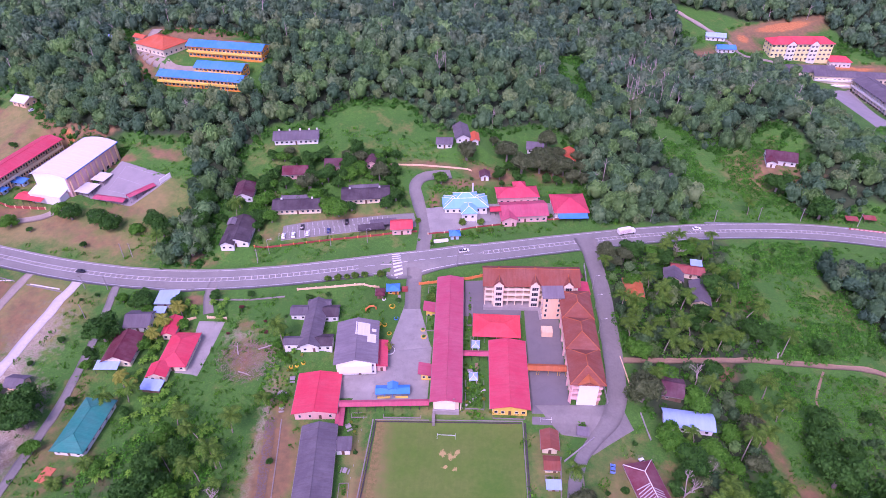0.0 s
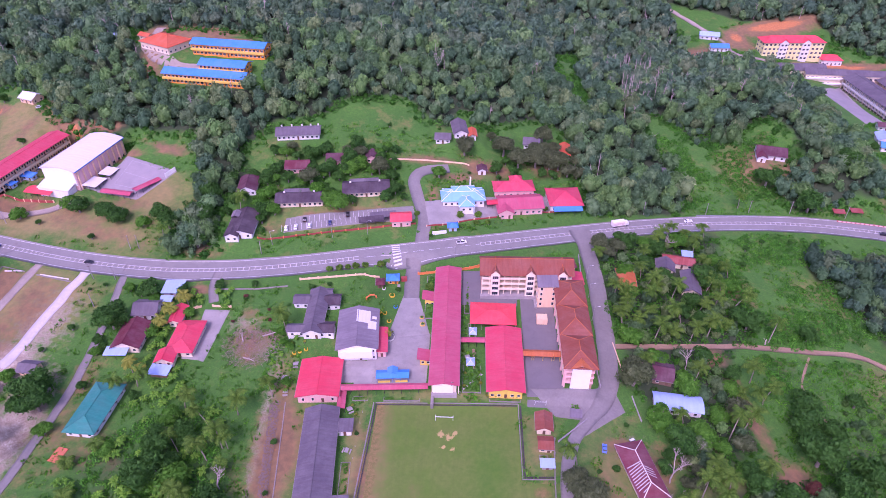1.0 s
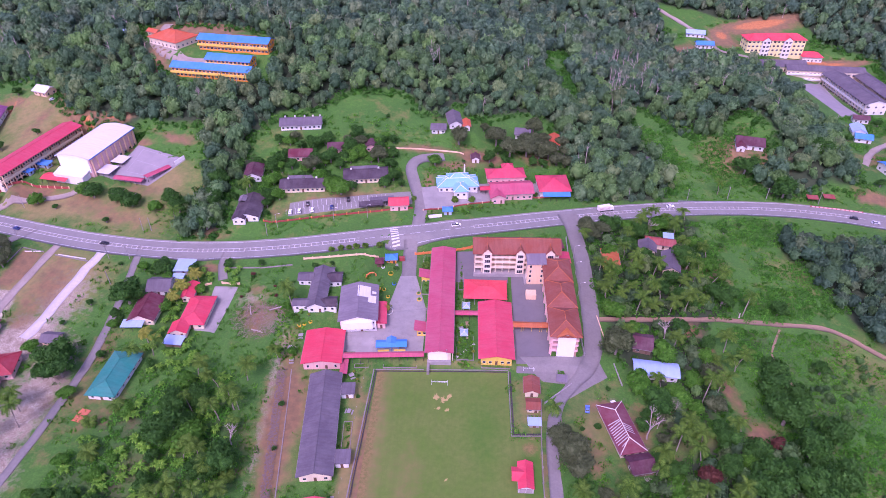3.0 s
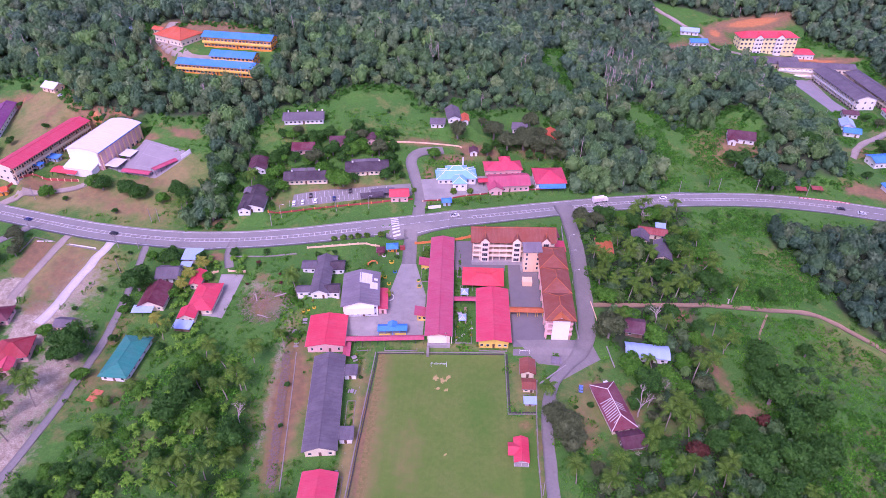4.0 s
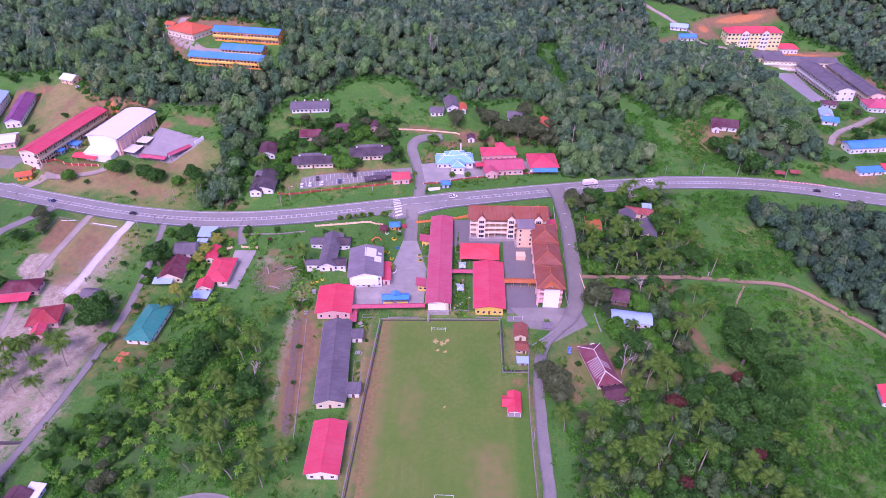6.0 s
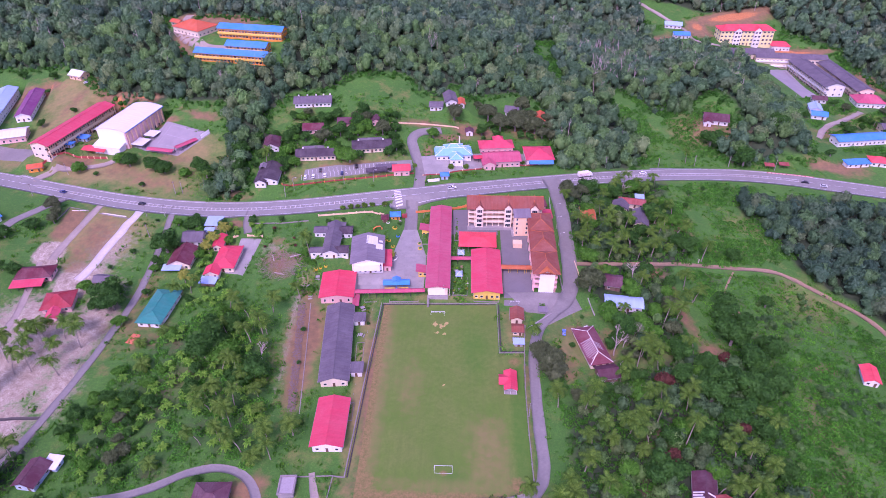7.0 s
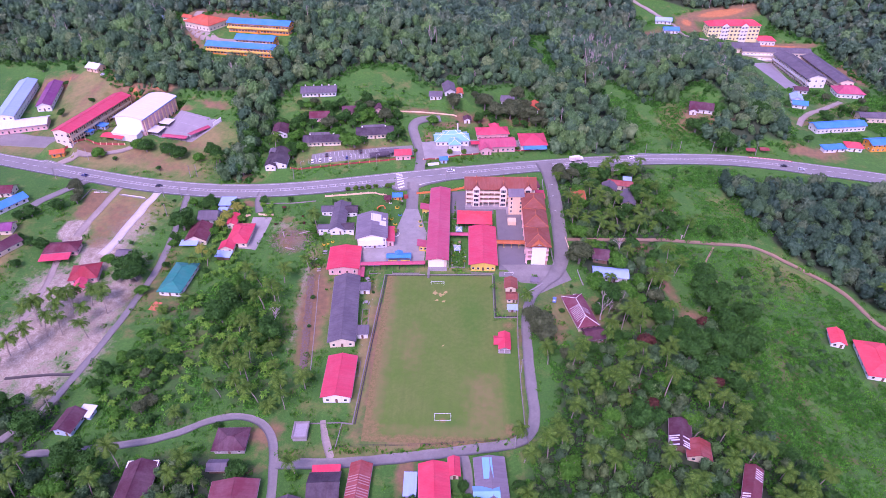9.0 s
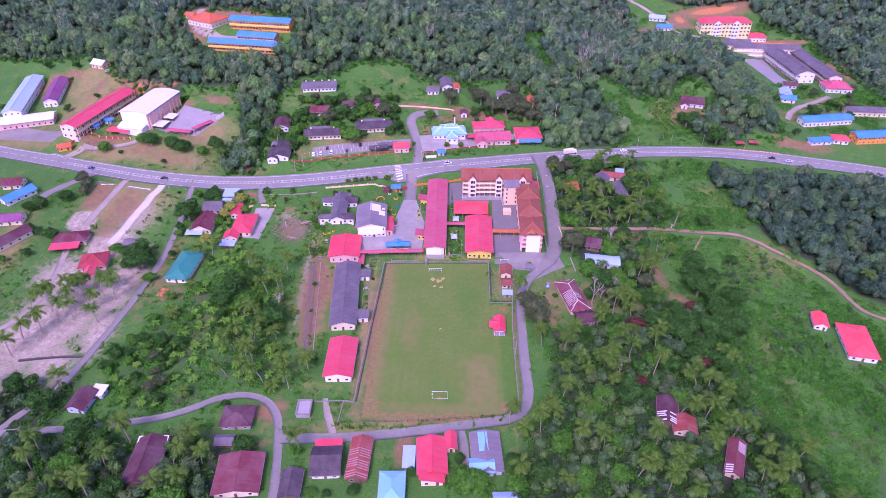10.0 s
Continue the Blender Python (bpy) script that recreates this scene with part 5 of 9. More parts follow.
nb = house(287.0, 412.5, 60.0, 12.0, -5, 8.6, "gable", R_SLATE, W_CREAM, "two-storey cream school block under a grey roof", win=(18, 3), storeys=2, category="school building", name="classroom_block", win_size=(1.8, 1.4), rise=2.4,
      ground=1.5)
for k in (0.15, 0.62):
    m = Mesh()
    m.box(-29.0, 6.0, -6.6, -5.2, 8.6 * k - 0.3, 8.6 * k + 0.8)
    part("gallery", m, W_WHITE, nb)
gallery_house(293.8, 376.5, 18.0, 60.0, 5, 8.4, "W", R_SLATE, W_WHITE, W_CREAM, "long two-storey white school block with galleries under a grey roof", 3.0, 0.8)
gallery_house(316.2, 378.5, 15.0, 74.0, 3, 7.6, "W", R_SLATE, W_CREAM, W_CREAM, "long two-storey cream school block with galleries under a grey roof", 2.6, 0.2)
house(316.5, 334.0, 22.0, 16.0, -6, 4.0, "hip", R_ROSE, W_WHITE, "white canteen under a rose-red roof", win=(6, 3), category="school building", name="canteen")
house(258.4, 299.0, 9.0, 12.0, -16, 3.2, "gable", R_PALE, W_WHITE, "white house under a pale roof", axis="y", win=(2, 2))
house(256.0, 287.5, 11.0, 8.0, -16, 3.0, "gable", R_BLUE, W_WHITE, "house under a bright blue roof", win=(2, 2))
house(272.0, 322.0, 11.0, 7.0, -10, 3.0, "gable", R_PLUM, W_WHITE, "house under a plum roof beside a wood", win=(3, 1))
house(198.5, 467.5, 16.0, 9.0, -12, 3.2, "gable", R_PALE, W_WHITE, "far house under a pale blue roof", win=(4, 2))
house(201.2, 447.6, 15.0, 8.5, -2, 3.2, "gable", R_BLUE, W_WHITE, "far house under a blue roof", win=(4, 2))
house(268.7, 253.6, 38.0, 11.0, 9, 4.2, "gable", R_BLUE, W_WHITE, "white school range under a bright blue roof", rise=1.8, win=(12, 2), category="school building", name="classroom_range")
house(298.0, 231.5, 42.0, 11.0, 7, 5.4, "gable", R_BLUE, W_ORANGE, "orange two-storey range under a bright blue roof", rise=1.8, win=(12, 2), storeys=2, category="school building", name="classroom_range")
house(318.0, 278.0, 44.0, 11.0, -3, 4.0, "gable", R_SLATE, W_CREAM, "low range under a violet-grey roof", rise=1.8, win=(12, 2), category="school building", name="classroom_range")
house(267.5, 226.6, 11.0, 9.0, -10, 3.2, "hip", R_CORAL, W_WHITE, "shop under a coral-red roof beside the road", win=(3, 2), category="shop", name="shop")
house(253.0, 224.0, 16.0, 6.5, 8, 2.8, "mono", R_BLUE, W_WHITE, "row of stalls under a blue roof beside the road", rise=0.6, win=(4, 0), category="shop", name="stall_row")
def ground_mat():
    n = Nodes("grass_and_earth")
    at = n.t.nodes.new("ShaderNodeAttribute")
    at.attribute_name = "cover"
    sep = n.t.nodes.new("ShaderNodeSeparateColor")
    n.link(at.outputs["Color"], sep.inputs[0])
    p = n.world_pos()
    n1, n2, n3, n4 = n.noise(0.05, 5, 0.6, p), n.noise(0.35, 4, 0.65, p), n.noise(2.2, 3, 0.7, p), n.noise(0.11, 5, 0.7, p)
    grass = n.mix(n.ramp(n1, 0.35, 0.65), rgb("356f20"), rgb("50882b"))
    grass = n.mix(n.ramp(n2, 0.35, 0.7), grass, rgb("457622"))
    grass = n.mix(n.math("MULTIPLY", n.ramp(n4, 0.53, 0.7), 0.55), grass, rgb("7d8840"))
    grass = n.mix(n.math("MULTIPLY", n.ramp(n3, 0.35, 0.7), 0.6), grass, rgb("2c5c20"))
    n5 = n.noise(0.9, 5, 0.8, p)
    grass = n.mix(n.math("MULTIPLY", n.ramp(n5, 0.48, 0.62), 0.42), grass, rgb("29561d"))
    grass = n.mix(n.math("MULTIPLY", n.ramp(n5, 0.44, 0.32), 0.38), grass, rgb("66923e"))

    def layer(base, colour, w, nz, sharp=0.22):
        f = n.math("ADD", n.math("MULTIPLY", w, 1.25), n.math("MULTIPLY", n.math("SUBTRACT", nz, 0.5), 1.5))
        return n.mix(n.ramp(f, 0.5 - sharp, 0.5 + sharp), base, colour)

    col = layer(grass, n.mix(n.ramp(n2, 0.3, 0.7), rgb("94834f"), rgb("7e7a48")), sep.outputs["Blue"], n4, 0.35)
    col = layer(col, n.mix(n.ramp(n2, 0.3, 0.7), rgb("2e4026"), rgb("3c4a2e")), at.outputs["Alpha"], n4, 0.3)
    col = layer(col, n.mix(n.ramp(n2, 0.3, 0.75), n.mix(n.ramp(n3, 0.4, 0.62), rgb("d2c7b2"), rgb("9c8b74")), rgb("84745d")), sep.outputs["Green"], n2, 0.22)
    col = layer(col, n.mix(n.ramp(n2, 0.3, 0.7), rgb("94724c"), rgb("746044")), sep.outputs["Red"], n4, 0.25)
    cut = n.ramp(n.math("ADD", sep.outputs["Red"], n.math("MULTIPLY", n.math("SUBTRACT", n2, 0.5), 0.9)), 0.95, 1.25)
    col = n.mix(cut, col, n.mix(n.ramp(n5, 0.35, 0.65), rgb("cf8a50"), rgb("a8683f")))
    return n.done(col, 0.95, n3, 0.6, 0.25)


def build_ground():
    nx, ny = XX.shape
    v = np.stack([XX, YY, ZZ], -1).reshape(-1, 3)
    i = (np.arange(nx - 1)[:, None] * ny + np.arange(ny - 1)).ravel()
    f = np.stack([i, i + ny, i + ny + 1, i + 1], -1)
    me = bpy.data.meshes.new("ground")
    me.vertices.add(len(v))
    me.vertices.foreach_set("co", v.ravel())
    me.loops.add(f.size)
    me.loops.foreach_set("vertex_index", f.ravel())
    me.polygons.add(len(f))
    me.polygons.foreach_set("loop_start", np.arange(len(f)) * 4)
    me.update(calc_edges=True)
    a = me.attributes.new("cover", "FLOAT_COLOR", "POINT")
    a.data.foreach_set("color", np.stack([soil, sand, dry, rough], -1).reshape(-1, 4).astype(np.float32).ravel())
    me.polygons.foreach_set("use_smooth", np.ones(len(f), bool))
    me.materials.append(ground_mat())
    tagged(new("ground", me), "lush green grass, bare orange earth and pale sand of a hilly valley", "ground", kind="structure")


build_ground()


# ---- roads, paths and paved yards, laid on the ground ----
def road_mat(name, hexa, hexb, patch=0.4, stain=0.15):
    n = Nodes(name)
    p = n.world_pos()
    a = n.ramp(n.noise(0.12, 5, 0.65, p), 0.35, 0.68)
    b = n.ramp(n.noise(1.1, 4, 0.7, p), 0.35, 0.7)
    c = n.noise(14, 2, 0.6, p)
    col = n.mix(n.math("MULTIPLY", a, patch), rgb(hexa), rgb(hexb))
    col = n.mix(n.math("MULTIPLY", b, 0.35), col, shade(rgb(hexb), 0.8))
    st = n.ramp(n.noise(0.3, 6, 0.75, p), 0.5, 0.66)
    col = n.mix(n.math("MULTIPLY", st, stain), col, shade(rgb(hexb), 0.55))
    return n.done(col, 0.85, c, 0.4, 0.02)


ASPHALT = road_mat("worn_asphalt", "8c8882", "787470")
LANE = road_mat("village_asphalt", "8c8680", "78726c", 0.5)
YARD = road_mat("courtyard_tarmac", "8e8984", "a6a09a", 0.8, 0.5)
DARKYARD = road_mat("dark_yard_tarmac", "746f70", "827c7c", 0.6, 0.3)
GRAVEL = road_mat("white_gravel", "d2cac6", "b8aea8", 0.6)
EARTH = road_mat("bare_brown_earth", "a08568", "846c55", 0.6)
DIRT = road_mat("beaten_earth", "aa9c8e", "8d8072", 0.6)
COURT = road_mat("court_concrete", "8f898a", "a49a9a", 0.7)
PAINT = plain_mat("road_paint", "d8d4d8", 0.7, 0.5, 1.5)
PAINTY = plain_mat("yellow_road_paint", "d0c6b4", 0.7, 0.5, 1.5)


def spline(pts, step=3.0):
    """Smooth line through plan points."""
    p = [Vector(q) for q in pts]
    p = [2 * p[0] - p[1]] + p + [2 * p[-1] - p[-2]]
    out = []
    for i in range(1, len(p) - 2):
        a, b, c, d = p[i - 1:i + 3]
        m = max(2, int((c - b).length / step))
        for k in range(m):
            t = k / m
            out.append(0.5 * ((2 * b) + (c - a) * t + (2 * a - 5 * b + 4 * c - d) * t * t + (3 * b - a - 3 * c + d) * t ** 3))
    out.append(p[-2])
    return out


def normals(line):
    res = []
    for i in range(len(line)):
        d = (line[min(i + 1, len(line) - 1)] - line[max(i - 1, 0)]).normalized()
        res.append(Vector((-d.y, d.x)))
    return res


def strip(name, pts, width, material, label, category, lift=0.14, rows=5, ragged=0.0, block=2.5):
    line = spline(pts, 2.5)
    wide_at = width if callable(width) else (lambda q, w=width: w)
    nm = normals(line)
    m = Mesh()
    for i, (p, q) in enumerate(zip(line, nm)):
        width = wide_at(p)
        wl, wr = (width / 2 + ragged * noise.noise((p.x * 0.13 + 7 * k, p.y * 0.13, k)) for k in (0, 1))
        for r in range(rows):
            c = p + q * (-wr + (wl + wr) * r / (rows - 1))
            m.v.append((c.x, c.y, H(c.x, c.y) + lift))
        block_rect(p.x, p.y, width + block, width + block, 0, 0)
        if i:
            k = len(m.v) - 2 * rows
            for r in range(rows - 1):
                m.f.append((k + r + rows, k + r + rows + 1, k + r + 1, k + r))
    # turned-down edges, so that the slab has a thickness
    for r in (0, rows - 1):
        k = len(m.v)
        for i in range(len(line)):
            x, y, z = m.v[i * rows + r]
            m.v.append((x, y, z - 0.5))
            if i:
                f = ((i - 1) * rows + r, i * rows + r, k + i, k + i - 1)
                m.f.append(f if r == 0 else f[::-1])
    structure(name, m, material, label, category, True)
    return line, nm


def slab(name, corners, material, label, category, lift=0.12, n=24, block=True):
    """Paved quad draped on the ground; corners in order."""
    a, b, c, d = (Vector(q) for q in corners)
    m = Mesh()
    for i in range(n + 1):
        for j in range(n + 1):
            u, v = i / n, j / n
            q = (a * (1 - u) + b * u) * (1 - v) + (d * (1 - u) + c * u) * v
            m.v.append((q.x, q.y, H(q.x, q.y) + lift - (0.6 if i in (0, n) or j in (0, n) else 0)))
    for i in range(n):
        for j in range(n):
            k = i * (n + 1) + j
            m.f.append((k, k + n + 1, k + n + 2, k + 1))
    if block:
        BLOCK[inside([tuple(q) for q in corners])] = True
    return structure(name, m, material, label, category, True)


MAIN_LINE = [(-420, 228), (-345, 204), (-295, 188), (-251.6, 176.4), (-200.7, 164.6), (-170, 159.6), (-140.8, 157.1), (-113, 157.6), (-86, 160.6), (-59, 165.6), (-31.6, 171.8),
        (-3.6, 178.6), (25.4, 186.5), (55.6, 195.4), (87, 204), (118.9, 210), (150, 212.4), (180, 211.4), (208, 207.3), (226.5, 203), (260, 195.4), (290, 187.5), (350, 172), (430, 150)]
MAIN = [(x, y - 0.9 * math.exp(-((x - 10) / 90) ** 2)) for x, y in MAIN_LINE]
main_line, main_nm = strip("road", MAIN, 12.6, ASPHALT, "worn grey two-lane asphalt main road", "road", 0.2, 7, 0.25, 5)
LANE_E = [(58.5, 198), (60, 188), (61.6, 165), (61.4, 145), (60.8, 125), (59.6, 107), (55.5, 94), (48, 84), (41.6, 75), (38.4, 64), (37.2, 53), (36.8, 40), (36.6, 22), (36.8, 2), (34.5, -6.5), (28, -11.6), (9, -15.4),
          (-12, -19), (-38, -22.6), (-52, -23.2), (-61.4, -23.6)]
strip("lane_east", LANE_E, lambda q: 4.6 + 3.2 * float(ease(78, 104, q.y)) + 3.0 * float(ease(184, 198, q.y)), LANE, "narrow grey asphalt lane round the school", "road", 0.26, 5, 0.35)
strip("lane_south", [(-58, -75), (-58.6, -49), (-60, -36), (-62.5, -23), (-65.5, -13), (-72, -5), (-82, -2.4), (-93, -5), (-103, -11), (-115, -15.6), (-130, -18.8), (-151, -22), (-190, -27)], 3.4, LANE,
      "narrow grey village lane", "road", 0.2, 4, 0.3)
strip("lane_west", [(-157, 160), (-156, 147), (-154, 130), (-152.4, 111), (-151.6, 92), (-151.8, 76), (-153, 54), (-155.5, 30), (-160, 2), (-166, -10), (-176, -28), (-200, -70)], 3.4, LANE,
      "narrow patched village lane through sandy ground", "road", 0.2, 4, 0.4)
strip("gravel_track", [(-173, 160), (-175.2, 155), (-179.5, 131), (-182.5, 108), (-184.5, 99)], 5.0, GRAVEL, "bright white gravel track", "road", 0.13, 4, 0.9)
strip("concrete_drive", [(-197, 163), (-200, 155), (-202.5, 133), (-203.5, 122), (-204, 112)], 4.2, DIRT, "pale concrete drive across an empty plot", "road", 0.13, 4, 0.4)
strip("plot_path", [(-209, 110), (-205, 93), (-200, 70), (-198, 48), (-204, 32), (-214, 16)], 3.0, DIRT, "trodden sandy path along a plot", "path", 0.1, 4, 1.0, 1)
DITCH = plain_mat("wet_ditch_mud", "4a4038", 0.6, 0.5, 0.5)
strip("ditch", [(-186, 13), (-171, 16), (-157, 17)], 1.6, DITCH, "dark muddy ditch across sandy ground", "ditch", 0.1, 4, 0.6, 1)
strip("earth_drive", [(-113, 157), (-113, 148), (-110, 138)], 4.4, LANE, "short grey house drive", "road", 0.2, 4, 0.3)
strip("west_drive", [(-216, 171), (-231, 153), (-239, 141), (-243, 127)], 5.0, LANE, "side road leaving the main road", "road", 0.2, 4, 0.4)
strip("earth_path", [(63.6, 122), (76, 123), (90, 124), (105, 125.5), (120, 126.8), (144, 126.4), (166, 126), (177, 120), (189, 109), (200, 99), (206, 90), (209, 77), (213, 67), (228, 60), (250, 56)], 2.8, EARTH,
      "narrow beaten earth path along a green slope", "path", 0.13, 4, 0.5)
strip("foot_track", [(146, 123.5), (140, 114), (137, 107), (139, 98), (141, 90)], 0.9, EARTH, "trodden brown foot track through grass", "path", 0.12, 4, 0.4, 0)
strip("school_drive", [(-23.6, 172), (-23.3, 160), (-22.8, 146)], 7.0, LANE, "grey school entrance drive", "road", 0.2, 4, 0.2)
strip("office_drive", [(-20.6, 178), (-20.0, 184), (-20.1, 196), (-24.5, 211), (-27.1, 224), (-22, 231), (-9, 234.6)], 6.4, LANE, "grey office drive behind the main road", "road", 0.2, 4, 0.3)
strip("campus_drive", [(-250, 180), (-242.4, 187), (-236, 191.5), (-217.4, 195), (-209.3, 199.6), (-207.5, 204), (-211, 210)], 4.2, DIRT, "pale concrete drive of a school", "road", 0.2, 4, 0.3)
strip("hill_track", [(-206, 352), (-208, 330), (-196, 315), (-178, 306), (-160, 305)], 7.0, DIRT, "pale drive on the hill", "road", 0.2, 4, 0.6)
strip("ridge_track", [(300, 311), (279, 291), (256, 273), (243, 256)], 4.0, DIRT, "pale track on a grassy slope below a school", "road", 0.2, 4, 0.8)
strip("house_drive", [(7.4, -14), (9.6, -22), (10.4, -30), (10.4, -37)], 3.4, LANE, "short grey drive between two houses", "road", 0.12, 4, 0.4, 2)
strip("garden_path", [(1.4, 96), (3.6, 98.4), (6.2, 101.4), (8.8, 104)], 0.8, GRAVEL, "winding pale path in a school garden", "path", 0.12, 4, 0.15, 0)
strip("garden_path", [(5.6, 106.5), (5.8, 112), (5.4, 117)], 1.3, EARTH, "tan path in a school garden", "path", 0.12, 4, 0.15, 0)
strip("field_track", [(-47.5, -3), (-46, -9), (-44, -14.5), (-41.5, -20.5)], 2.6, DIRT, "pale gravel track beside a water tank", "path", 0.12, 4, 0.7, 2)
strip("far_track", [(165, 520), (196, 482), (208, 462), (214, 442), (236, 436)], 4.0, DIRT, "raw earth track on a far hillside", "road", 0.2, 4, 0.8)
slab("school_yard", [(-33, 122), (-12.2, 126), (-12, 95.5), (-44, 95)], YARD, "pale grey tarmac school courtyard", "pavement")
slab("gate_yard", [(-26.4, 149), (-19.6, 149), (-12.4, 124), (-32, 120)], YARD, "pale grey tarmac that widens from the school gate", "pavement", 0.13)
slab("wash_yard", [(-50, 110), (-33, 108), (-33, 98.5), (-50, 98)], YARD, "grey yard beside a school house", "pavement")
slab("east_yard", [(25.5, 162), (41, 162), (41, 88), (25.5, 88)], DARKYARD, "grey tarmac yard between classroom blocks", "pavement", 0.14)
slab("north_yard", [(-1, 166), (25.5, 168), (25.5, 142), (-1, 142)], DARKYARD, "grey tarmac yard behind a long hall", "pavement")
slab("east_apron", [(25.6, 98), (57, 99.5), (51, 84), (36.5, 86)], LANE, "grey tarmac apron beside a lane", "pavement", 0.17)
slab("bend_apron", [(43, 94), (60, 104), (64, 90), (46, 77)], LANE, "wide grey lane junction", "pavement", 0.12)
slab("car_park", [(-90.5, 181.5), (-22.5, 195.5), (-24.5, 205), (-91, 191.5)], ASPHALT, "grey marked car park", "pavement", 0.2)
slab("office_plaza", [(-18.5, 190.5), (48, 211), (47, 226), (-22, 208)], YARD, "grey paved forecourt of offices", "pavement", 0.35, 40)
slab("ball_court", [(-203, 211), (-170, 203), (-154, 224), (-188, 237)], COURT, "grey concrete ball court", "pavement", 0.25)
slab("far_court", [(259, 393), (284, 408), (282, 337), (262, 326)], COURT, "pale pinkish school court", "pavement", 0.25)
slab("campus_yard", [(-330, 224), (-262, 214), (-262, 200), (-330, 208)], LANE, "grey yard behind a school", "pavement", 0.15)
slab("house_yard", [(-113, 135), (-101, 135), (-104, 105), (-114, 106)], YARD, "grey concrete yard beside a red house", "pavement")


# ---- football field ----
def field_mat():
    n = Nodes("mown_field_grass")
    p = n.world_pos()
    a = n.ramp(n.noise(0.06, 5, 0.65, p), 0.4, 0.62)
    b = n.ramp(n.noise(0.5, 4, 0.7, p), 0.35, 0.7)
    c = n.noise(5, 2, 0.7, p)
    at = n.t.nodes.new("ShaderNodeAttribute")
    at.attribute_name = "turf"
    sep = n.t.nodes.new("ShaderNodeSeparateColor")
    n.link(at.outputs["Color"], sep.inputs[0])
    # long faint mowing lanes
    st = n.add("ShaderNodeMapping")
    st.inputs["Scale"].default_value = (0.55, 0.02, 1.0)
    n.link(p, st.inputs["Vector"])
    lanes = n.ramp(n.noise(1.0, 3, 0.6, st.outputs[0]), 0.4, 0.62)
    col = n.mix(a, rgb("5a7a26"), rgb("6c7e36"))
    col = n.mix(n.math("MULTIPLY", lanes, 0.35), col, rgb("5e722e"))
    col = n.mix(n.math("MULTIPLY", b, 0.4), col, rgb("44681e"))
    spread = n.math("MULTIPLY", n.math("SUBTRACT", n.noise(0.25, 5, 0.7, p), 0.5), 0.9)
    col = n.mix(n.ramp(n.math("ADD", sep.outputs["Blue"], spread), 0.25, 0.85, 0.0, 0.75), col, rgb("41711b"))
    dry_c = n.mix(n.ramp(n.noise(0.35, 4, 0.7, p), 0.38, 0.62), rgb("837a46"), rgb("8f7650"))
    col = n.mix(n.ramp(n.math("ADD", sep.outputs["Red"], spread), 0.3, 0.85, 0.0, 0.9), col, dry_c)
    bare = n.mix(n.ramp(n.noise(0.8, 4, 0.75, p), 0.4, 0.6), rgb("8d7648"), rgb("6f6c38"))
    col = n.mix(n.ramp(n.math("ADD", at.outputs["Alpha"], spread), 0.42, 0.72), col, bare)
    col = n.mix(n.ramp(n.math("ADD", sep.outputs["Green"], n.math("MULTIPLY", n.math("SUBTRACT", n.noise(0.7, 4, 0.75, p), 0.5), 1.6)), 0.5, 0.64), col, rgb("b09a60"))
    return n.done(col, 0.95, c, 0.4, 0.06)


